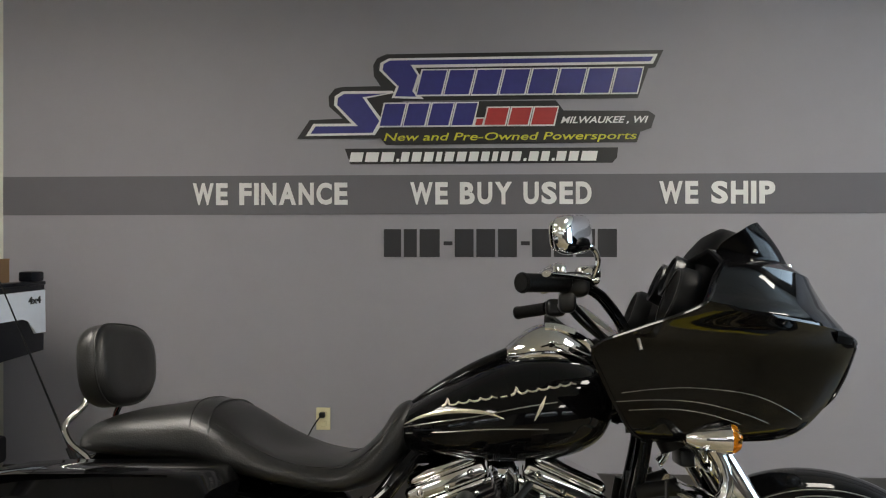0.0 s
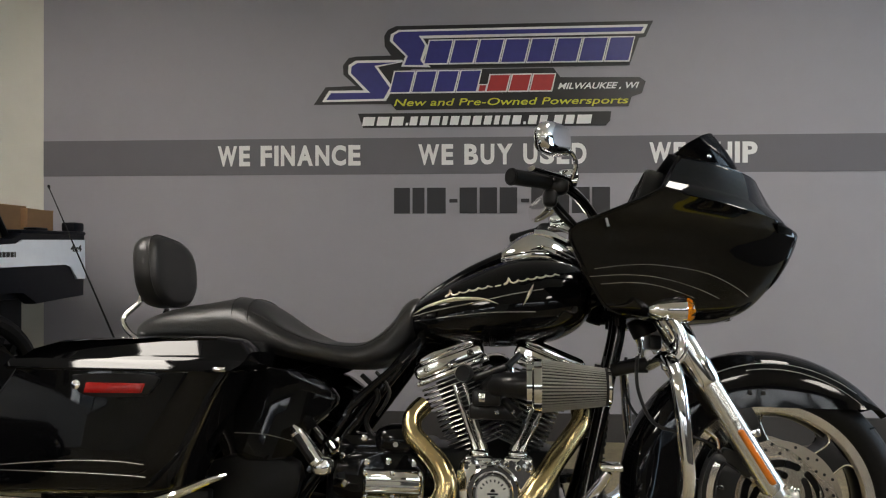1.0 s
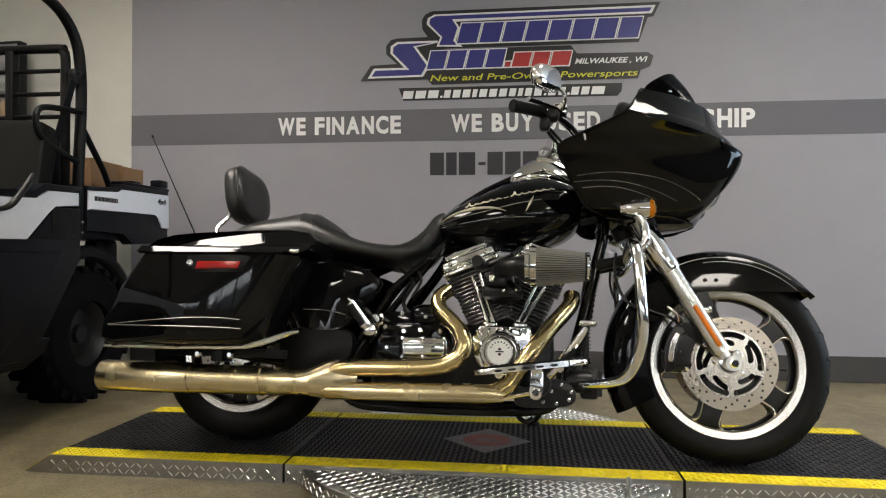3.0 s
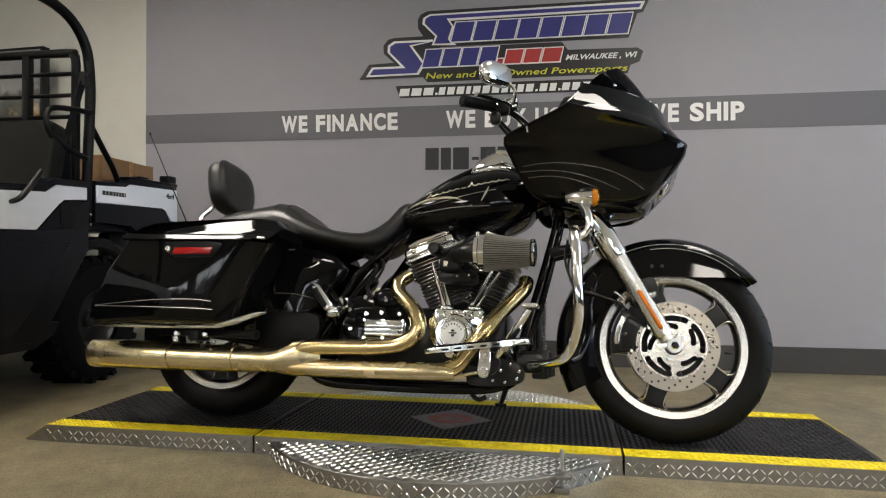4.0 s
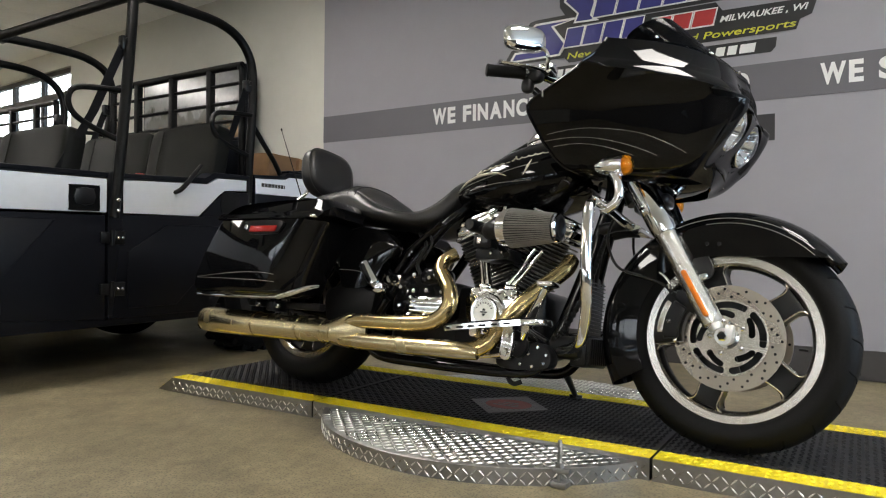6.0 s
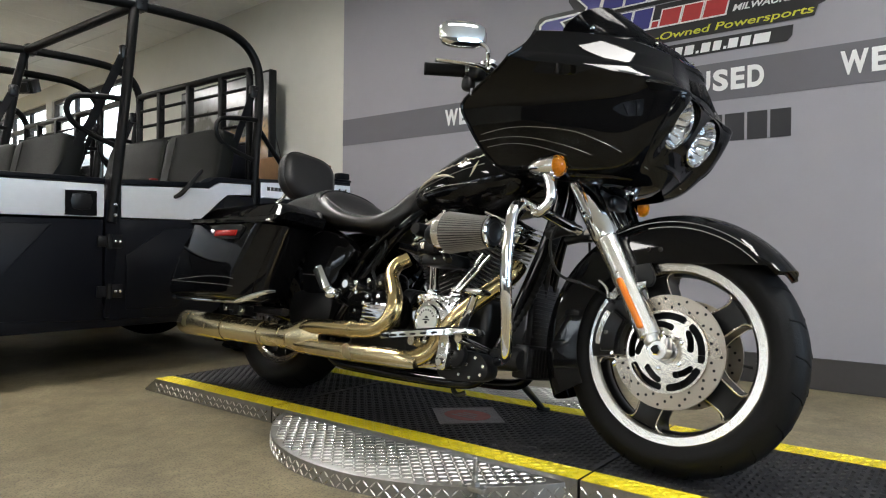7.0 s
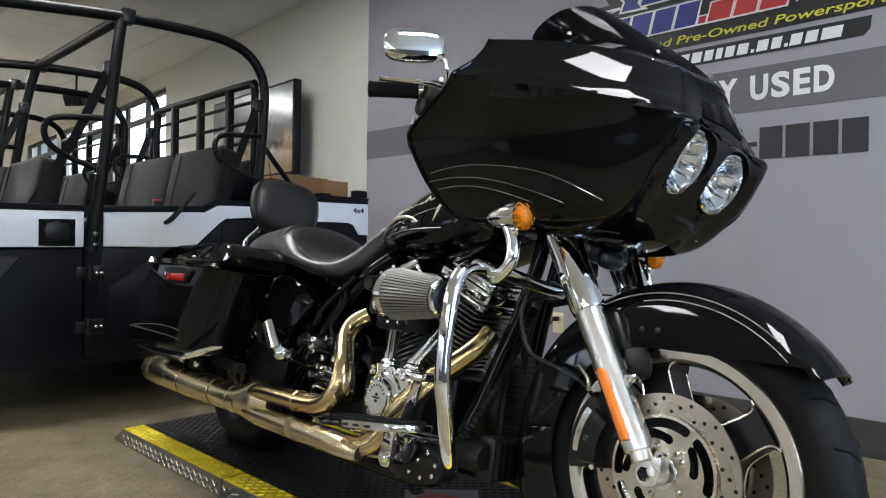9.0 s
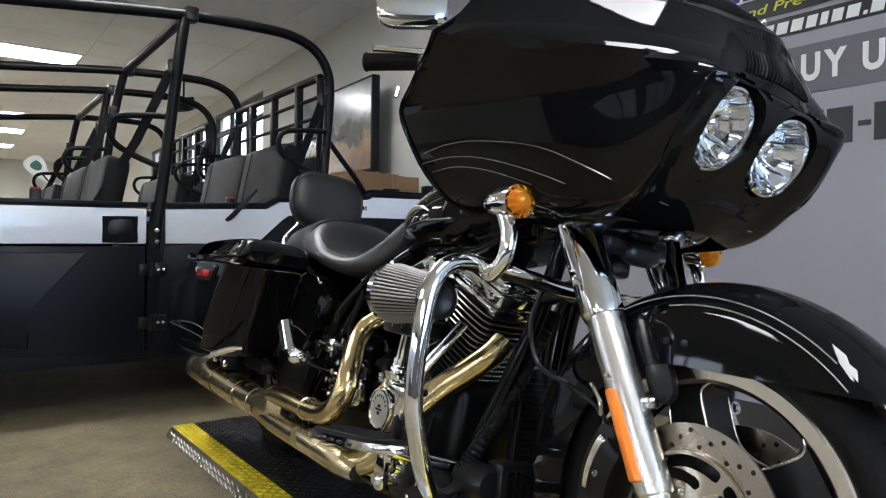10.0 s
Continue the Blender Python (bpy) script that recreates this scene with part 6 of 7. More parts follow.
bp("intake", join(tube([(0.385, FY, FZ), (0.345, FY + 0.005, FZ), (0.305, FY + 0.045, FZ - 0.002), (0.292, FY + 0.11, FZ - 0.01), (0.30, FY + 0.2, FZ - 0.02)], [0.038, 0.030, 0.027, 0.026, 0.026], 20, 5), box(0.245, 0.315, -0.235, -0.13, 0.535, 0.575, 0.008), box(0.235, 0.36, -0.20, -0.10, 0.50, 0.54, 0.010)), SATIN_BLACK, "black intake elbow and throttle body", air)
for p0, p1, r in (((0.25, -0.20, 0.60), (0.33, -0.225, 0.63), 0.010), ((0.33, -0.225, 0.63), (0.36, -0.19, 0.66), 0.008), ((0.265, -0.21, 0.565), (0.30, -0.245, 0.60), 0.012), ((0.32, -0.19, 0.55), (0.36, -0.21, 0.515), 0.011)):
    bp("intake_fitting", tube([p0, p1], r, 12, 1), SATIN_BLACK, "", air)
for x, z in ((0.258, 0.552), (0.305, 0.520), (0.345, 0.522), (0.25, 0.64)):
    bp("intake_bolt", bolts([(x, -0.21, z)], 0.0055, -0.006), CHROME, "", air)
bp("breather", lathe([(-0.23, 0.018), (-0.21, 0.022), (-0.15, 0.022)], (0.222, 0, 0.612), "Y", 20), SATIN_BLACK, "", air)
bp("sensor", box(0.262, 0.278, -0.240, -0.232, 0.545, 0.566, 0.002), ALLOY, "", air)
bp("horn_cover", oval(0.29, 0.20, 0.58, 0.06, 0.03, 0.09), CHROME, "chrome cover on the far side")

# -- frame --
fr = bp("frame", join(
    *[tube([(0.60, s * 0.032, 0.86), (0.626, s * 0.036, 0.76), (0.592, s * 0.042, 0.60), (0.572, s * 0.054, 0.52), (0.537, s * 0.078, 0.385), (0.505, s * 0.105, 0.27), (0.465, s * 0.12, 0.18), (0.36, s * 0.125, 0.15), (0.0, s * 0.13, 0.145), (-0.19, s * 0.135, 0.16), (-0.215, s * 0.14, 0.25), (-0.10, s * 0.14, 0.43), (0.04, s * 0.12, 0.62), (0.10, s * 0.07, 0.70)], 0.0185, 14, 5) for s in (-1, 1)],
    tube([(0.60, 0, 0.84), (0.30, 0, 0.72), (0.0, 0, 0.68), (-0.25, 0, 0.58)], 0.030, 14, 5),
    *[tube([(-0.13, s * 0.14, 0.42), (-0.28, s * 0.16, 0.56), (-0.45, s * 0.17, 0.60), (-0.80, s * 0.17, 0.58)], 0.015, 12, 5) for s in (-1, 1)],
    *[tube([(-0.14, s * 0.13, 0.25), (-0.40, s * 0.12, 0.28), (-0.66, s * 0.12, 0.315)], 0.026, 14, 4) for s in (-1, 1)]), GLOSS_BLACK, "gloss black tubular frame")
for s in (-1, 1):
    bp("frame_rail", tube([(0.055, s * 0.150, 0.635), (-0.06, s * 0.165, 0.53), (-0.085, s * 0.165, 0.49), (-0.17, s * 0.165, 0.36)], [0.010, 0.012, 0.012, 0.010], 10, 5), GLOSS_BLACK, "", fr)
for s in (-1, 1):
    bp("side_cover", plate(rounded([(-0.345, 0.60), (-0.20, 0.605), (-0.125, 0.57), (-0.10, 0.53), (-0.175, 0.455), (-0.205, 0.40), (-0.30, 0.385), (-0.36, 0.41)]), s * 0.150, s * 0.192, 0.012, seg=3), GLOSS_BLACK, "gloss black side cover")
    bp("side_cover_line", tube([(-0.36, s * 0.194, 0.452), (-0.28, s * 0.194, 0.45), (-0.21, s * 0.194, 0.436)], 0.0011, 5, 4), SILVER_LINE)
    bp("lower_cover", plate(rounded([(-0.42, 0.38), (-0.22, 0.39), (-0.19, 0.33), (-0.23, 0.26), (-0.40, 0.25)]), s * 0.13, s * 0.18, 0.01), PLASTIC_BLACK)
    bp("shock", join(tube([(-0.60, s * 0.155, 0.335), (-0.50, s * 0.165, 0.47), (-0.45, s * 0.165, 0.55)], 0.026, 14, 3)), SATIN_BLACK, "black rear shock absorber")
    # passenger peg, folded up
    peg = bp("passenger_peg", join(tube([(-0.118, s * 0.268, 0.398), (-0.172, s * 0.274, 0.468)], [0.019, 0.017], 14, 1), tube([(-0.172, s * 0.274, 0.468), (-0.182, s * 0.275, 0.481)], [0.017, 0.006], 14, 1)), CHROME, "chrome folded passenger peg")
    bp("peg_rubber", tube([(-0.126, s * 0.279, 0.402), (-0.170, s * 0.285, 0.460)], 0.012, 10, 1), PLASTIC_BLACK, "", peg)
    bp("peg_mount", join(oval(-0.110, s * 0.245, 0.385, 0.024, 0.030, 0.022, 2.6), tube([(-0.11, s * 0.24, 0.385), (-0.14, s * 0.15, 0.36)], 0.014, 12, 1)), CHROME, "", peg)
    # footboard
    board_m = Matrix.Translation((0.40, s * 0.292, 0.288)) @ Matrix.Rotation(radians(-7.5), 4, "Y")
    fb = bp("footboard", moved(plate(rounded([(-0.165, -0.045), (-0.10, -0.062), (0.08, -0.066), (0.15, -0.05), (0.168, 0.0), (0.15, 0.05), (0.05, 0.062), (-0.12, 0.06), (-0.168, 0.02)]), -0.010, 0.006, 0.004, plane="XY"), board_m), CHROME, "chrome rider footboard with black pad")
    for x in (-0.095, -0.055, -0.015, 0.025, 0.065):
        bp("board_slot", moved(oval(x, s * 0.0645, -0.003, 0.012, 0.006, 0.0034, 2.6, 14, 8), board_m), SATIN_BLACK, "", fb)
    bp("footboard_pad", moved(plate(rounded([(-0.150, -0.038), (-0.10, -0.052), (0.07, -0.055), (0.135, -0.04), (0.150, 0.0), (0.135, 0.04), (0.05, 0.052), (-0.11, 0.05), (-0.15, 0.015)]), 0.006, 0.012, 0.002, plane="XY"), board_m), RUBBER, "black ribbed rubber pad", fb)
    bp("pad_rib", moved(join(*[box(x, x + 0.006, -0.04, 0.04, 0.0115, 0.0145, 0.001, 1) for x in np.arange(-0.12, 0.12, 0.016)]), board_m), RUBBER, "", fb)
    bp("footboard_mount", tube([(0.30, s * 0.12, 0.235), (0.30, s * 0.27, 0.262)], 0.013, 12, 1), CHROME, "", fb)
    bp("footboard_mount", tube([(0.48, s * 0.12, 0.255), (0.48, s * 0.27, 0.286)], 0.013, 12, 1), CHROME, "", fb)
    # engine guard
    bp("engine_guard", tube([(0.690, s * 0.030, 0.640), (0.690, s * 0.10, 0.642), (0.688, s * 0.18, 0.650), (0.688, s * 0.27, 0.657), (0.690, s * 0.338, 0.650), (0.695, s * 0.374, 0.615), (0.700, s * 0.386, 0.55), (0.704, s * 0.389, 0.47), (0.708, s * 0.385, 0.415), (0.705, s * 0.366, 0.362), (0.690, s * 0.335, 0.305), (0.665, s * 0.295, 0.264), (0.62, s * 0.24, 0.245), (0.55, s * 0.165, 0.235)], 0.0155, 16, 6), CHROME, "chrome engine guard bar")
    bp("guard_clamp", join(tube([(0.600, s * 0.045, 0.625), (0.650, s * 0.052, 0.635), (0.690, s * 0.060, 0.641)], [0.020, 0.017, 0.022], 14, 3), lathe([(s * 0.06, 0.010), (s * 0.084, 0.010)], (0.690, 0, 0.641), "Y", 12)), SATIN_BLACK)
    # signal lamp on its stalk
    sig = bp("turn_signal", join(lathe([(0.656, 0.004), (0.660, 0.014), (0.678, 0.023), (0.708, 0.029), (0.740, 0.0305), (0.744, 0.0305)], (0, s * 0.262, 0.769), "X", 28), tube([(0.705, s * 0.10, 0.770), (0.70, s * 0.16, 0.768), (0.695, s * 0.25, 0.768)], 0.011, 12, 4), tube([(0.712, s * 0.262, 0.748), (0.728, s * 0.262, 0.720), (0.734, s * 0.264, 0.690), (0.728, s * 0.266, 0.664), (0.704, s * 0.268, 0.642), (0.686, s * 0.268, 0.640)], [0.016, 0.015, 0.014, 0.013, 0.015, 0.010], 12, 5)), CHROME, "chrome bullet turn signal with amber lens")
    bp("signal_lens", lathe([(0.742, 0.029), (0.752, 0.0285), (0.762, 0.022), (0.767, 0.010), (0.768, 0.001)], (0, s * 0.262, 0.769), "X", 28), AMBER, "amber lens", sig)
    bp("signal_bulb", join(oval(0.744, s * 0.262, 0.769, 0.012, 0.017, 0.017, 2), *[tube([(0.746, s * 0.262 + 0.026 * math.cos(q), 0.769 + 0.026 * math.sin(q)), (0.756, s * 0.262 + 0.016 * math.cos(q), 0.769 + 0.016 * math.sin(q))], 0.002, 6, 1) for q in [math.pi * k / 6 for k in range(12)]]), AMBER_BULB, "bright orange lamp insert", sig)
    # handlebar, grip, controls, mirror
    bar = bp("handlebar", tube([(0.60, 0.0, 0.965), (0.585, s * 0.07, 0.975), (0.555, s * 0.14, 1.01), (0.505, s * 0.215, 1.055), (0.455, s * 0.285, 1.070), (0.42, s * 0.32, 1.066), (0.345, s * 0.392, 1.058)], 0.0135, 14, 6), CHROME, "chrome handlebar half")
    g0, g1 = Vector((0.338, s * 0.398, 1.0575)), Vector((0.425, s * 0.316, 1.066))
    bp("grip", tube([g0, g0.lerp(g1, 0.04), g0.lerp(g1, 0.08), g0.lerp(g1, 0.9), g1], [0.016, 0.0205, 0.0185, 0.018, 0.021], 18, 2), RUBBER, "black rubber grip", bar)
    bp("switch_housing", join(oval(0.448, s * 0.293, 1.066, 0.030, 0.024, 0.026, 3.2), oval(0.432, s * 0.300, 1.030, 0.018, 0.020, 0.022, 3.0), tube([(0.43, s * 0.29, 1.03), (0.47, s * 0.24, 0.99), (0.56, s * 0.15, 0.93)], 0.006, 8, 4)), SATIN_BLACK, "black switch housing", bar)
    bp("reservoir", join(oval(0.478, s * 0.262, 1.092, 0.026, 0.030, 0.016, 3.5), box(0.455, 0.50, s * 0.235, s * 0.288, 1.070, 1.085, 0.005)), CHROME, "chrome brake reservoir", bar)
    bp("lever", tube([(0.478, s * 0.275, 1.072), (0.462, s * 0.315, 1.076), (0.425, s * 0.36, 1.076), (0.392, s * 0.398, 1.074), (0.386, s * 0.405, 1.074)], [0.013, 0.012, 0.010, 0.009, 0.011], 12, 5, flat=0.6), CHROME, "chrome hand lever", bar)
    mir_m = Matrix.Translation((0.440, s * 0.358, 1.157)) @ Matrix.Rotation(radians(s * -11), 4, "X") @ Matrix.Rotation(radians(s * 27), 4, "Z") @ Matrix.Rotation(radians(-5), 4, "Y")
    mir = bp("mirror", moved(join(oval(0, 0, 0, 0.021, 0.074, 0.039, 3.3, 32, 16)), mir_m), CHROME, "chrome rectangular mirror", bar)
    bp("mirror_glass", moved(oval(-0.0215, 0, 0, 0.003, 0.064, 0.031, 3.6), mir_m), CHROME, "", mir)
    bp("mirror_stem", tube([(0.486, s * 0.288, 1.082), (0.494, s * 0.300, 1.11), (0.490, s * 0.306, 1.130), (0.475, s * 0.318, 1.142), (0.452, s * 0.340, 1.148)], 0.006, 10, 5), CHROME, "chrome mirror stem", mir)
bp("brake_pedal", join(tube([(0.45, -0.22, 0.262), (0.49, -0.27, 0.31), (0.535, -0.30, 0.372), (0.555, -0.31, 0.405)], [0.012, 0.014, 0.012, 0.010], 12, 5), box(0.535, 0.585, -0.335, -0.275, 0.408, 0.424, 0.006)), CHROME, "chrome brake pedal")
linkage = bp("pedal_linkage", join(plate(rounded([(0.355, 0.165), (0.50, 0.17), (0.53, 0.205), (0.50, 0.245), (0.44, 0.252), (0.40, 0.25), (0.35, 0.215)]), -0.185, -0.13, 0.006), plate(rounded([(0.385, 0.215), (0.43, 0.20), (0.455, 0.245), (0.41, 0.285), (0.385, 0.26)]), -0.205, -0.18, 0.005), box(0.33, 0.40, -0.21, -0.16, 0.19, 0.225, 0.008)), SATIN_BLACK, "black brake linkage and lower engine cover")
for x, z in ((0.43, 0.182), (0.47, 0.178), (0.508, 0.190), (0.515, 0.215), (0.485, 0.236), (0.455, 0.215)):
    bp("linkage_bolt", bolts([(x, -0.185, z)], 0.0055, -0.006), CHROME, "", linkage)
bp("pedal_bracket", join(plate(rounded([(0.398, 0.292), (0.426, 0.290), (0.432, 0.240), (0.424, 0.196), (0.402, 0.190), (0.390, 0.205), (0.394, 0.245)]), -0.252, -0.238, 0.004), lathe([(-0.262, 0.010), (-0.252, 0.013), (-0.20, 0.013)], (0.410, 0, 0.212), "Y", 20), lathe([(-0.258, 0.006), (-0.252, 0.008), (-0.24, 0.008)], (0.414, 0, 0.262), "Y", 6)), CHROME, "chrome pedal bracket", linkage)
bp("linkage_rod", tube([(0.410, -0.215, 0.212), (0.30, -0.205, 0.190), (0.12, -0.200, 0.175)], 0.006, 10, 3), ALLOY, "steel brake rod", linkage)
bp("linkage_pin", lathe([(-0.225, 0.013), (-0.205, 0.016), (-0.18, 0.016)], (0.418, 0, 0.238), "Y", 20), CHROME, "", linkage)
hose_path = spline([(0.600, -0.010, 0.600), (0.588, -0.022, 0.550), (0.566, -0.056, 0.430), (0.527, -0.096, 0.312), (0.510, -0.120, 0.255)], 14)
bp("corrugated_hose", tube(hose_path, [0.0150 if i % 2 else 0.0115 for i in range(len(hose_path))], 12, 1), PLASTIC_BLACK, "black corrugated wiring hose")
bp("downtube_loom", join(tube([(0.60, 0.02, 0.66), (0.585, 0.0, 0.55), (0.56, 0.02, 0.42), (0.53, 0.03, 0.30)], 0.011, 10, 5), tube([(0.58, 0.06, 0.64), (0.565, 0.07, 0.55), (0.55, 0.05, 0.44)], 0.011, 10, 5)), SATIN_BLACK, "black cables behind the downtube")
regulator = bp("regulator", box(0.545, 0.60, -0.09, 0.09, 0.19, 0.29, 0.01), SATIN_BLACK, "black finned regulator")
for i in range(11):
    bp("regulator_fin", box(0.60, 0.612, -0.085 + 0.017 * i, -0.080 + 0.017 * i, 0.20, 0.28), SATIN_BLACK, "", regulator)
cooler = bp("oil_cooler", box(0.552, 0.574, -0.045, 0.09, 0.270, 0.480, 0.006), SATIN_BLACK, "black finned oil cooler")
for i in range(16):
    bp("cooler_fin", box(0.574, 0.580, -0.041, 0.086, 0.278 + 0.012 * i, 0.281 + 0.012 * i), SATIN_BLACK, "", cooler)
bp("oil_filter", lathe([(0.50, 0.036), (0.57, 0.036), (0.585, 0.028), (0.588, 0.0)], (0, -0.10, 0.245), "X", 28), SATIN_BLACK, "black oil filter")
for s in (-1, 1):
    bp("brake_hose", tube([(0.66, s * 0.09, 0.66), (0.655, s * 0.12, 0.58), (0.69, s * 0.12, 0.50), (0.76, s * 0.11, 0.475), (0.82, s * 0.105, 0.455), (0.85, s * 0.10, 0.43)], 0.0045, 8, 6), SATIN_BLACK, "black brake hose")
    bp("control_cable", tube([(0.44, s * 0.27, 1.035), (0.52, s * 0.20, 0.96), (0.60, s * 0.13, 0.86), (0.61, s * 0.10, 0.74)], 0.0055, 8, 5), PLASTIC_BLACK, "black control cable")
bp("wiring", join(tube([(-0.05, -0.13, 0.60), (0.0, -0.15, 0.55), (-0.03, -0.15, 0.48), (0.02, -0.15, 0.42)], 0.007, 8, 5), tube([(-0.01, -0.14, 0.61), (0.03, -0.16, 0.56), (0.0, -0.16, 0.50)], 0.005, 8, 5)), PLASTIC_BLACK, "black hoses behind the engine")
foot_up = BIKE.inverted() @ Vector((0.40, 1.99, DECK + 0.008))
bp("side_stand", join(tube([(0.44, 0.12, 0.17), foot_up], [0.013, 0.009], 12, 1), lathe([(-0.006, 0.024), (0.006, 0.024)], foot_up, "Z", 16)), SATIN_BLACK, "black side stand resting on the deck")
bp("stand_spring", tube([(0.34, -0.10, 0.15), (0.355, -0.11, 0.125), (0.375, -0.11, 0.115), (0.395, -0.10, 0.125)], 0.008, 8, 5), SATIN_BLACK)


# ---- utility vehicle beside the wall, its tail to the wall ----
utv = thing("utility_vehicle", "black and white crew utility vehicle with a tubular cage", "vehicle", "parked utility vehicles")
UX, UC = -1.69, -2.45


def across(bm):
    """The same on the vehicle's other flank."""
    bmesh.ops.transform(bm, matrix=Matrix.Translation((2 * UC, 0, 0)) @ Matrix.Diagonal((-1, 1, 1, 1)), verts=bm.verts)
    return bm


def up(name, bm, mat, label="", parent=None, smooth=35):
    return part(name, bm, mat, parent or utv, label, smooth)


def flank(outline, x0, x1, bevel=0.004):
    return plate(outline, x0, x1, bevel, "YZ")


def both(name, make, mat, label="", parents=(None, None)):
    a = up(name, make(), mat, label, parents[0])
    b = up(name, across(make()), mat, label, parents[1])
    return a, b


up("chassis", join(box(UC - 0.62, UC + 0.62, -0.30, 3.02, 0.30, 0.42, 0.02), box(UC - 0.70, UC + 0.70, 0.10, 2.25, 0.42, 0.75, 0.03)), PLASTIC_BLACK, "dark underbody")
both("rocker_panel", lambda: flank([(0.62, 0.265), (0.70, 0.25), (1.95, 0.25), (2.06, 0.30), (2.10, 0.36), (0.62, 0.36)], UX - 0.08, UX - 0.012), UTV_BLACK)
fd = both("front_door", lambda: flank([(0.52, 0.34), (1.416, 0.285), (1.416, 0.772), (0.45, 0.765), (0.45, 0.42)], UX - 0.05, UX), UTV_BLACK, "dark plastic front door with a white top panel")
rd = both("rear_door", lambda: flank([(1.432, 0.285), (1.92, 0.285), (2.03, 0.36), (2.10, 0.46), (2.28, 0.70), (2.28, 0.80), (1.432, 0.776)], UX - 0.05, UX), UTV_BLACK, "dark plastic rear door with a white top panel")
both("door_step", lambda: flank([(0.50, 0.40), (0.965, 0.345), (0.965, 0.505), (1.185, 0.745), (0.50, 0.745)], UX - 0.004, UX + 0.010, 0.006), UTV_BLACK, "", fd)
both("door_step", lambda: flank([(1.53, 0.33), (1.80, 0.33), (1.98, 0.50), (2.16, 0.74), (1.74, 0.74), (1.53, 0.60)], UX - 0.004, UX + 0.006, 0.005), UTV_BLACK, "", rd)
both("white_panel", lambda: flank([(0.40, 0.772), (1.420, 0.784), (1.420, 0.943), (0.40, 0.930)], UX - 0.035, UX + 0.006, 0.006), UTV_WHITE, "white door panel", fd)
both("white_panel", lambda: flank([(1.502, 0.786), (1.935, 0.788), (2.06, 0.905), (2.10, 0.942), (2.262, 0.945), (2.262, 1.008), (2.05, 1.003), (1.99, 0.958), (1.502, 0.946)], UX - 0.035, UX + 0.006, 0.006), UTV_WHITE, "white door panel", rd)
both("black_panel", lambda: flank([(1.945, 0.786), (2.28, 0.80), (2.28, 0.935), (2.11, 0.935), (2.07, 0.898)], UX - 0.035, UX + 0.003, 0.006), UTV_BLACK, "", rd)
both("ledge", lambda: flank([(0.40, 0.935), (1.424, 0.948), (1.424, 0.972), (0.40, 0.958)], UX - 0.10, UX + 0.010, 0.006), UTV_BLACK, "", fd)
both("ledge", lambda: flank([(1.46, 0.952), (1.985, 0.964), (2.045, 1.010), (2.28, 1.014), (2.28, 1.036), (2.03, 1.032), (1.97, 0.988), (1.46, 0.976)], UX - 0.10, UX + 0.010, 0.006), UTV_BLACK, "", rd)
both("door_joint", lambda: flank([(1.424, 0.30), (1.450, 0.30), (1.500, 0.80), (1.500, 0.98), (1.455, 0.98), (1.424, 0.78)], UX - 0.04, UX + 0.008, 0.005), UTV_BLACK)
pk = both("latch_pocket", lambda: flank(rounded([(1.240, 0.800), (1.240, 0.892), (1.250, 0.903), (1.370, 0.906), (1.380, 0.896), (1.380, 0.800), (1.370, 0.788), (1.250, 0.788)], 2), UX - 0.03, UX + 0.010, 0.003), COWL_BLACK, "black latch pocket")
both("latch_handle", lambda: flank(rounded([(1.268, 0.82), (1.268, 0.885), (1.352, 0.888), (1.352, 0.82)], 2), UX + 0.004, UX + 0.016, 0.005), SATIN_BLACK, "", pk)
both("latch_pocket", lambda: flank(rounded([(2.085, 0.815), (2.085, 0.915), (2.095, 0.925), (2.195, 0.928), (2.205, 0.918), (2.205, 0.815)], 2), UX - 0.03, UX + 0.007, 0.003), PLASTIC_BLACK, "black latch pocket")
both("pull_lever", lambda: tube([(UX + 0.004, 1.786, 0.905), (UX + 0.045, 1.80, 0.925), (UX + 0.050, 1.87, 1.005), (UX + 0.045, 1.915, 1.055)], [0.010, 0.013, 0.012, 0.010], 10, 4), SATIN_BLACK, "black pull handle")
for z0, z1 in ((0.635, 0.70), (0.393, 0.458)):
    h = both("hinge", lambda: join(box(UX - 0.01, UX + 0.016, 1.455, 1.508, z0, z1, 0.004), box(UX - 0.01, UX + 0.012, 1.388, 1.43, z0 + 0.006, z1 - 0.006, 0.004), lathe([(z0 - 0.004, 0.011), (z1 + 0.004, 0.011)], (UX + 0.012, 1.442, 0), "Z", 12)), SATIN_BLACK, "black door hinge")
    for y in (1.470, 1.492):
        both("hinge_bolt", lambda: lathe([(0, 0.007), (0.005, 0.007), (0.007, 0.004)], (UX + 0.016, y, (z0 + z1) / 2), "X", 12), CHROME, "bright bolt", h)

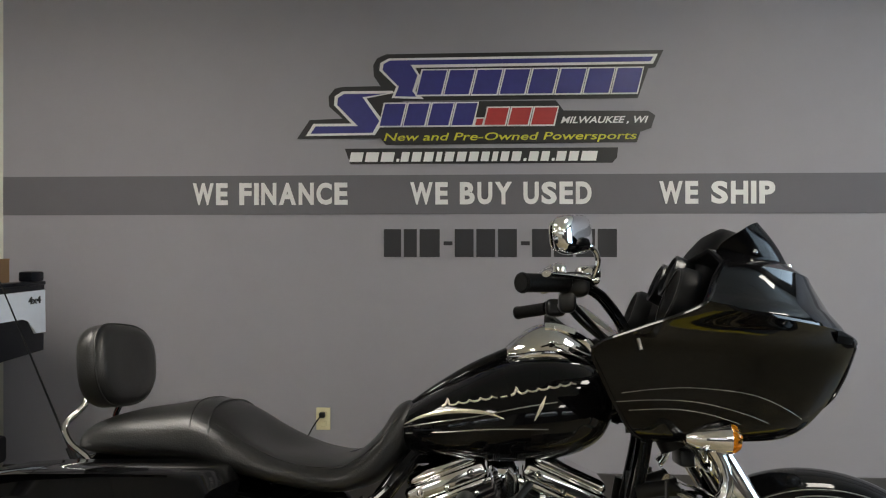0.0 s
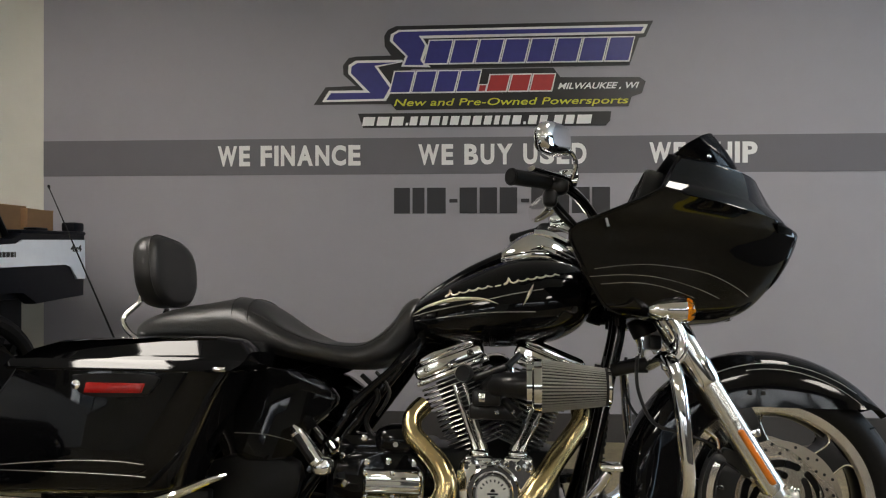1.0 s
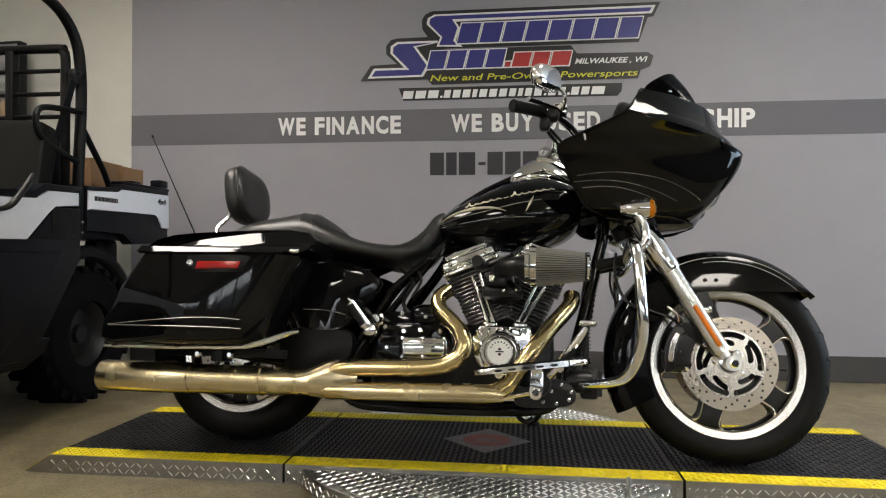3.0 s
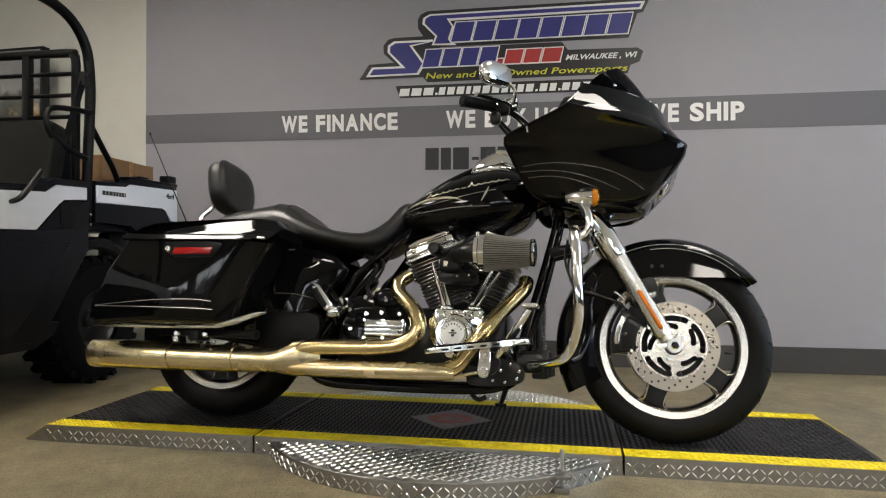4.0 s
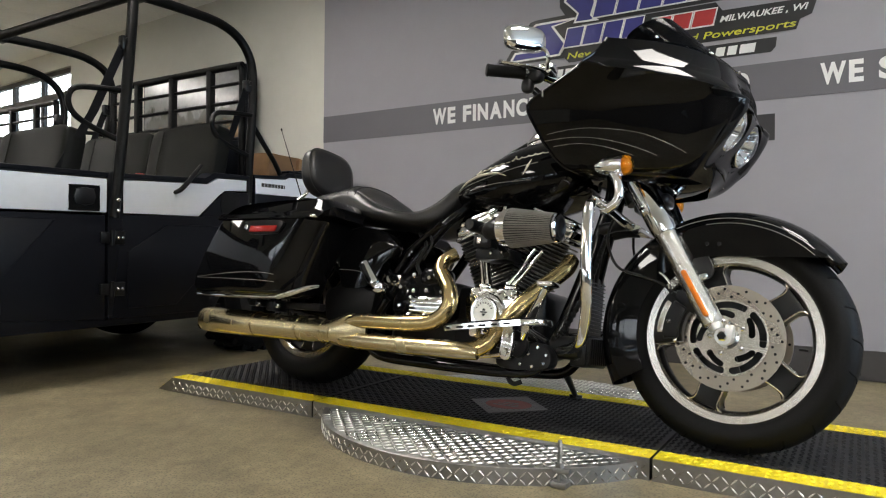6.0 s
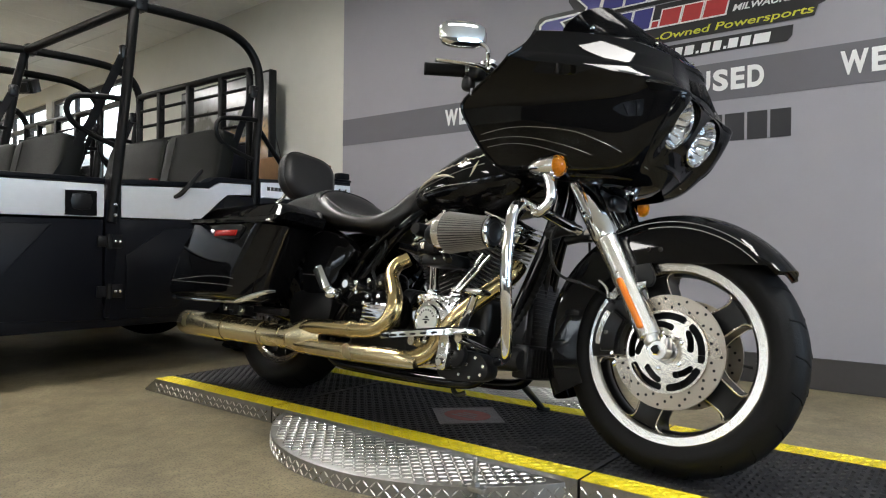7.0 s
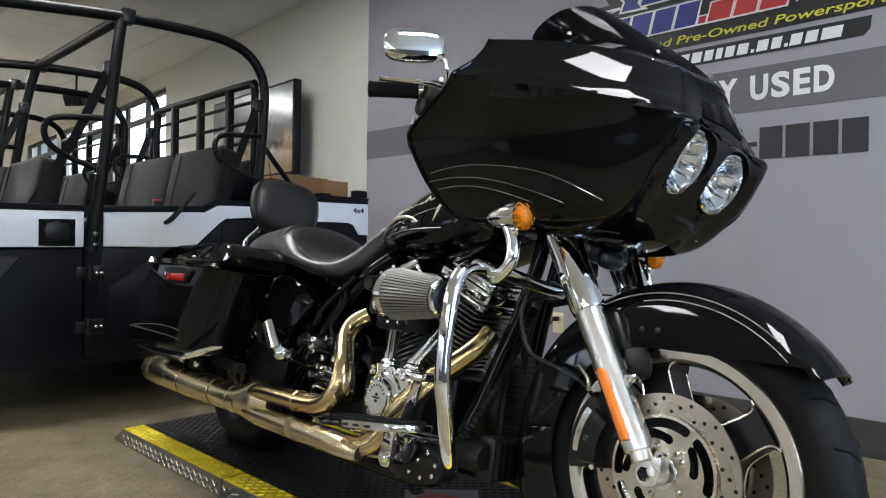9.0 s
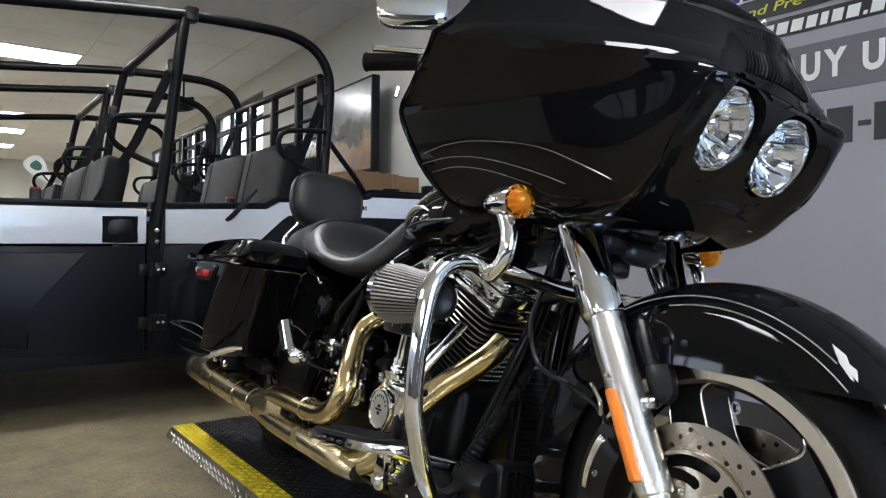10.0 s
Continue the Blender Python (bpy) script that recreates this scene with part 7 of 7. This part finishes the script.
# cargo bed
bed = up("cargo_bed", join(box(UC - 0.70, UC + 0.70, 2.33, 3.04, 0.80, 0.84, 0.006), box(UC - 0.70, UC + 0.70, 2.33, 2.37, 0.84, 1.06, 0.006), box(UC - 0.70, UC + 0.70, 3.0, 3.04, 0.84, 1.07, 0.006)), UTV_BLACK, "black cargo bed")
both("bed_wall", lambda: flank([(2.33, 0.835), (2.62, 0.835), (2.70, 0.775), (3.055, 0.79), (3.062, 1.085), (2.60, 1.085), (2.56, 1.055), (2.33, 1.05)], UX - 0.06, UX, 0.006), UTV_BLACK, "black bed side", (bed, bed))
both("white_panel", lambda: flank([(2.332, 0.936), (2.90, 0.948), (2.94, 0.935), (2.985, 0.872), (3.060, 0.870), (3.056, 1.062), (2.60, 1.056), (2.56, 1.034), (2.332, 1.028)], UX - 0.02, UX + 0.007, 0.005), UTV_WHITE, "white bed side panel", (bed, bed))
both("bed_rail", lambda: join(box(UX - 0.07, UX + 0.004, 2.60, 3.065, 1.083, 1.100, 0.005), box(UX - 0.06, UX + 0.006, 2.965, 3.05, 1.10, 1.145, 0.010), box(UX - 0.06, UX + 0.0, 2.70, 2.78, 1.10, 1.112, 0.004)), UTV_BLACK, "", (bed, bed))
x0 = 2.372
for w in (0.022, 0.020, 0.026, 0.020, 0.018, 0.020, 0.018, 0.008):
    part("bar", flank([(x0, 0.982), (x0 + w, 0.982), (x0 + w, 1.004), (x0, 1.004)], UX + 0.0065, UX + 0.0085, 0), BLACK_VINYL, utv, "plain black bar")
    x0 += w + 0.005
up("badge_lettering", moved(lettering("4x4", 0.085, 0.032, 0.002, 0.03), Matrix.Translation((UX + 0.0075, 2.935, 1.004)) @ Matrix.Rotation(radians(90), 4, "Z")), BLACK_VINYL, "black lettering reading 4x4")
up("badge_lettering", moved(lettering("4x4", 0.085, 0.032, 0.002, 0.03), Matrix.Translation((2 * UC - UX - 0.0075, 3.02, 1.004)) @ Matrix.Rotation(radians(-90), 4, "Z")), BLACK_VINYL, "black lettering reading 4x4")
up("tail_panel", join(box(UC - 0.72, UC + 0.72, 3.045, 3.075, 0.80, 1.07, 0.008)), UTV_BLACK, "black tailgate")
up("bed_frame", join(box(UC - 0.55, UC + 0.55, 2.45, 2.95, 0.52, 0.62, 0.02), *[box(UC + s * 0.45 - 0.04, UC + s * 0.45 + 0.04, 2.80, 3.0, 0.55, 0.80, 0.02) for s in (-1, 1)]), PLASTIC_BLACK, "dark bed frame")

# nose
up("hood", skin([[Vector((UC + x, y, z)) for x, z in ((-0.70, zl), (-0.68, zt - 0.05), (-0.55, zt), (0.55, zt), (0.68, zt - 0.05), (0.70, zl))] for y, zl, zt in ((-0.34, 0.50, 0.86), (-0.25, 0.48, 0.92), (0.10, 0.48, 0.98), (0.42, 0.48, 1.00))]), UTV_WHITE, "white sloping hood")
both("front_fender", lambda: tube([(UX - 0.10, 0.35 + 0.40 * math.cos(a), 0.345 + 0.40 * math.sin(a)) for a in np.linspace(-0.1, math.pi + 0.1, 12)], 0.05, 10, 2), UTV_BLACK)
both("rear_fender", lambda: tube([(UX - 0.08, 2.42 + 0.39 * math.cos(a), 0.345 + 0.39 * math.sin(a)) for a in np.linspace(0.35, math.pi - 0.25, 10)], 0.035, 10, 2), PLASTIC_BLACK)


def utv_wheel(y):
    w = up("wheel", ring_lathe([(-0.10, 0.16), (-0.115, 0.22), (-0.11, 0.28), (-0.075, 0.318), (0, 0.325), (0.075, 0.318), (0.11, 0.28), (0.115, 0.22), (0.10, 0.16)], (UX - 0.14, y, FLOOR + 0.325), "X", 48), SHADED_LUG_RUBBER, "black knobbly tyre")
    up("rim", lathe([(-0.09, 0.165), (0.075, 0.165), (0.06, 0.14), (0.02, 0.12), (0.03, 0.05), (0.05, 0.04), (0.05, 0.0)], (UX - 0.14, y, FLOOR + 0.325), "X", 40, False), SATIN_BLACK, "", w)
    lugs = []
    for i in range(24):
        a = 2 * math.pi * i / 24
        for s in (-1, 1):
            m = Matrix.Translation((UX - 0.14, y, FLOOR + 0.325)) @ Matrix.Rotation(a + (0.13 if s > 0 else 0), 4, "X")
            if not lugs:
                lugs.append(mesh_of("tread_lug", box(0.02, 0.098, -0.016, 0.016, 0.300, 0.333)))
            up("tread_lug", lugs[0], SHADED_LUG_RUBBER, "", w).matrix_local = m @ Matrix.Diagonal((s, 1, 1, 1))
    up("wheel", across(bmesh_copy(w.data)), SHADED_LUG_RUBBER, "black knobbly tyre")


def bmesh_copy(me):
    bm = bmesh.new()
    bm.from_mesh(me)
    return bm


utv_wheel(2.42), utv_wheel(0.35)

# cage
CR = 0.0255
CX, CX2 = UX - 0.035, UX - 0.085
both("cage_rail", lambda: tube([(CX, 2.300, 0.80), (CX, 2.312, 1.10), (CX - 0.01, 2.345, 1.45), (CX2 + 0.02, 2.362, 1.64), (CX2 + 0.01, 2.345, 1.745), (CX2, 2.285, 1.830), (CX2, 2.18, 1.877), (CX2, 2.02, 1.893), (CX2, 1.62, 1.880), (CX2, 1.10, 1.822), (CX2, 0.72, 1.775), (CX2 + 0.01, 0.60, 1.735), (CX2 + 0.02, 0.52, 1.64), (CX, 0.20, 0.98)], CR, 14, 6), CAGE_BLACK, "black roof and rear cage tube")
both("cage_pillar", lambda: tube([(UX + 0.005, 1.452, 0.76), (UX, 1.487, 1.05), (UX - 0.04, 1.562, 1.63), (CX2, 1.605, 1.872)], CR, 14, 4), CAGE_BLACK, "black door pillar tube")
for y, z in ((1.61, 1.878), (0.70, 1.772)):
    up("cage_crossbar", tube([(CX2, y, z), (2 * UC - CX2, y, z)], CR, 14, 1, False), CAGE_BLACK, "black cross tube")
both("cage_brace", lambda: tube([(CX - 0.01, 2.335, 1.40), (CX - 0.02, 2.352, 1.35), (CX - 0.02, 2.53, 1.15), (CX - 0.03, 2.60, 1.06)], 0.015, 10, 2), CAGE_BLACK, "black rear brace")
for y, z in ((1.63, 1.885),):
    both("cage_clamp", lambda: join(box(CX2 - 0.035, CX2 + 0.035, y - 0.03, y + 0.03, z - 0.034, z + 0.034, 0.008), lathe([(0.032, 0.007), (0.040, 0.006)], (CX2, y, z), "X", 10)), SATIN_BLACK)
for z in (0.845, 0.795):
    both("pillar_bolt", lambda: lathe([(0.02, 0.009), (0.032, 0.009), (0.036, 0.005)], (UX + 0.005, 1.458, z), "X", 12), CHROME, "bright pillar bolt")
    both("pillar_bolt", lambda: lathe([(0.02, 0.008), (0.030, 0.008), (0.034, 0.005)], (CX, 2.302, z + 0.03), "X", 12), CHROME, "bright pillar bolt")
for dy, ys, zs in ((0.0, 0.0, 0.0), (0.80, 0.01, 0.02)):
    both("grab_handle", lambda: tube([(UX - 0.03, 1.525 + dy, 1.375 + zs), (UX - 0.05, 1.42 + dy, 1.372 + zs), (UX - 0.07, 1.31 + dy, 1.355 + zs), (UX - 0.07, 1.275 + dy, 1.30 + zs), (UX - 0.07, 1.30 + dy, 1.235 + zs), (UX - 0.06, 1.38 + dy, 1.185 + zs), (UX - 0.02, 1.49 + dy, 1.135 + zs)], 0.014, 10, 5), CAGE_BLACK, "black tubular grab handle")

# guard behind the rear seats
RX0, RX1 = UX - 0.12, 2 * UC - UX + 0.12
rack = up("headache_rack", tube([(RX0, 2.335, 1.02), (RX0, 2.335, 1.50), (RX0, 2.335, 1.655), (RX0 - 0.015, 2.335, 1.69), (RX0 - 0.05, 2.335, 1.705), (UC, 2.335, 1.705), (RX1 + 0.05, 2.335, 1.705), (RX1 + 0.015, 2.335, 1.69), (RX1, 2.335, 1.655), (RX1, 2.335, 1.50), (RX1, 2.335, 1.02)], 0.022, 12, 4), CAGE_BLACK, "black tube guard behind the rear seats")
for x in (UC - 0.36, UC, UC + 0.36):
    up("rack_post", box(x - 0.020, x + 0.020, 2.315, 2.355, 1.25, 1.70, 0.004), CAGE_BLACK, "", rack)
for z in (1.60, 1.49, 1.38, 1.27):
    up("rack_bar", tube([(RX0, 2.335, z), (RX1, 2.335, z)], 0.011, 8, 1, False), CAGE_BLACK, "", rack)
up("rear_bulkhead", box(RX1 + 0.02, RX0 - 0.02, 2.325, 2.345, 0.86, 1.26, 0.004), UTV_BLACK, "black bulkhead")

# seats and belts
for y, zc in ((1.28, 0.960), (2.13, 1.10)):
    for xc, w in ((UC + 0.40, 0.305), (UC - 0.27, 0.365)):
        m = Matrix.Translation((xc, y, zc)) @ Matrix.Rotation(radians(-11), 4, "X")
        st = up("seat_back", moved(oval(0, 0, 0, w, 0.055, 0.225, 9.0, 40, 20), m), SEAT_GREY, "grey-green vinyl seat back")
        up("seat_seam", moved(tube([(-w * 0.62, -0.058, -0.2), (-w * 0.60, -0.060, 0.0), (-w * 0.58, -0.058, 0.2)], 0.003, 6, 3), m), SEAT_GREY, "", st)
        up("seat_base", oval(xc, y - 0.26, 0.86, w, 0.24, 0.065, 4.0, 28, 12), SEAT_GREY, "grey-green vinyl seat base")
BELT = material("black_belt_webbing", (0.010, 0.010, 0.011), 0.7, vary=0.2, bump=0.4, bump_scale=800, spec=0.12)
for y0, z0, y1 in ((1.555, 1.60, 1.22), (2.33, 1.55, 2.05)):
    for s in (1, -1):
        xo = UC + s * 0.70
        up("seat_belt", skin([[Vector((xo + s * a, y, z)) for a, y in ((-0.002, yy - 0.022), (0.002, yy - 0.022), (0.002, yy + 0.022), (-0.002, yy + 0.022))] for yy, z in ((y0 - 0.02, z0), ((y0 + y1) / 2, (z0 + 0.95) / 2 - 0.02), (y1, 0.95))]), BELT, "black seat belt webbing")
        up("belt_anchor", join(box(xo - 0.02, xo + 0.02, y0 - 0.035, y0 + 0.015, z0 - 0.02, z0 + 0.05, 0.008), lathe([(xo - 0.03, 0.011), (xo + 0.03, 0.011)], (0, y0 - 0.01, z0 + 0.03), "X", 12)), SATIN_BLACK)
RED_PLASTIC = material("red_buckle_button", (0.35, 0.03, 0.02), 0.4, vary=0.1)
for y in (1.05, 2.02):
    bk = up("belt_buckle", box(UC + 0.12, UC + 0.15, y - 0.03, y + 0.02, 0.95, 1.05, 0.008), SATIN_BLACK, "black belt buckle")
    up("buckle_button", box(UC + 0.118, UC + 0.152, y - 0.026, y + 0.016, 1.046, 1.056, 0.003), RED_PLASTIC, "red button", bk)
up("steering_wheel", moved(ring_lathe([(-0.014, 0.18), (0, 0.166), (0.014, 0.18), (0, 0.194)], (0, 0, 0), "Z", 40), Matrix.Translation((UC - 0.36, 0.62, 1.12)) @ Matrix.Rotation(radians(50), 4, "X")), PLASTIC_BLACK, "black steering wheel")
up("dash_panel", box(UC - 0.66, UC + 0.66, 0.25, 0.48, 0.72, 1.05, 0.04, 3), UTV_BLACK, "black dashboard")
copy_thing(utv, Matrix.Translation((-2.05, 0.03, 0)))

# cartons in the bed
for i, (x, y, a, w, d, h) in enumerate(((-2.00, 2.72, 4, 0.30, 0.30, 0.375), (-1.98, 2.93, -7, 0.34, 0.16, 0.36), (-2.35, 2.75, 10, 0.30, 0.34, 0.27))):
    m = Matrix.Translation((x, y, 0.841)) @ Matrix.Rotation(radians(a), 4, "Z")
    c = thing("cardboard_box", "brown cardboard carton standing in the cargo bed", "carton", "cartons in the cargo bed", m=m)
    part("carton_body", box(-w / 2, w / 2, -d / 2, d / 2, 0, h, 0.003, 1), CARD, c)
    for s in (-1, 1):
        part("flap", moved(box(-w / 2, w / 2, 0, d * 0.45, 0, 0.004), Matrix.Translation((0, s * d / 2, h)) @ Matrix.Rotation(radians(183 if s > 0 else -3), 4, "X")), CARD, c)
    part("tape", box(-w / 2 + 0.002, w / 2 - 0.002, -0.022, 0.022, h, h + 0.001), IVORY, c, "pale packing tape")

# far things
fan = thing("ceiling_speaker", "small dark speaker hung under the ceiling", "speaker")
part("speaker_box", moved(join(box(-0.11, 0.11, -0.075, 0.085, -0.075, 0.075, 0.012), box(-0.08, 0.08, -0.12, -0.07, -0.055, 0.055, 0.015)), Matrix.Translation((-6.85, 3.0, 2.44)) @ Matrix.Rotation(radians(35), 4, "Z") @ Matrix.Rotation(radians(22), 4, "X")), PLASTIC_BLACK, fan)
part("hanger", tube([(-6.85, 3.0, 2.52), (-6.85, 3.0, CEIL)], 0.012, 8, 1), SATIN_BLACK, fan)
FLAG_GREEN = material("green_flag_print", (0.05, 0.16, 0.10), 0.7, vary=0.2, scale=30)
flag = thing("feather_flag", "white feather flag with a green mark on a leaning pole", "flag")
along, across_flag = Vector((0, 0.62, -0.78)), Vector((0, 0.78, 0.62))
tip = Vector((-9.0, 1.58, 1.90))
drop = rounded([(0.02, 0.0), (0.05, 0.10), (0.14, 0.13), (0.30, 0.08), (0.44, 0.02), (0.44, -0.02), (0.30, -0.07), (0.14, -0.12), (0.05, -0.10)])
mark = rounded([(0.10, 0.05), (0.18, 0.07), (0.23, 0.02), (0.19, -0.04), (0.11, -0.05)])
for name, shape, x, mat in (("cloth", drop, 0.0, WHITE_VINYL), ("mark", mark, 0.006, FLAG_GREEN)):
    part(name, skin([[tip + along * a + across_flag * b + Vector((x + d, 0, 0)) for a, b in shape] for d in (-0.003, 0.003)]), mat, flag)
foot_end = tip + along * ((tip.z - FLOOR - 0.02) / 0.78)
part("pole", tube([tip + along * 0.3, foot_end], 0.012, 8, 1), PLASTIC_BLACK, flag)
part("foot", lathe([(FLOOR, 0.16), (FLOOR + 0.03, 0.15)], (foot_end.x, foot_end.y, 0), "Z", 24), PLASTIC_BLACK, flag)
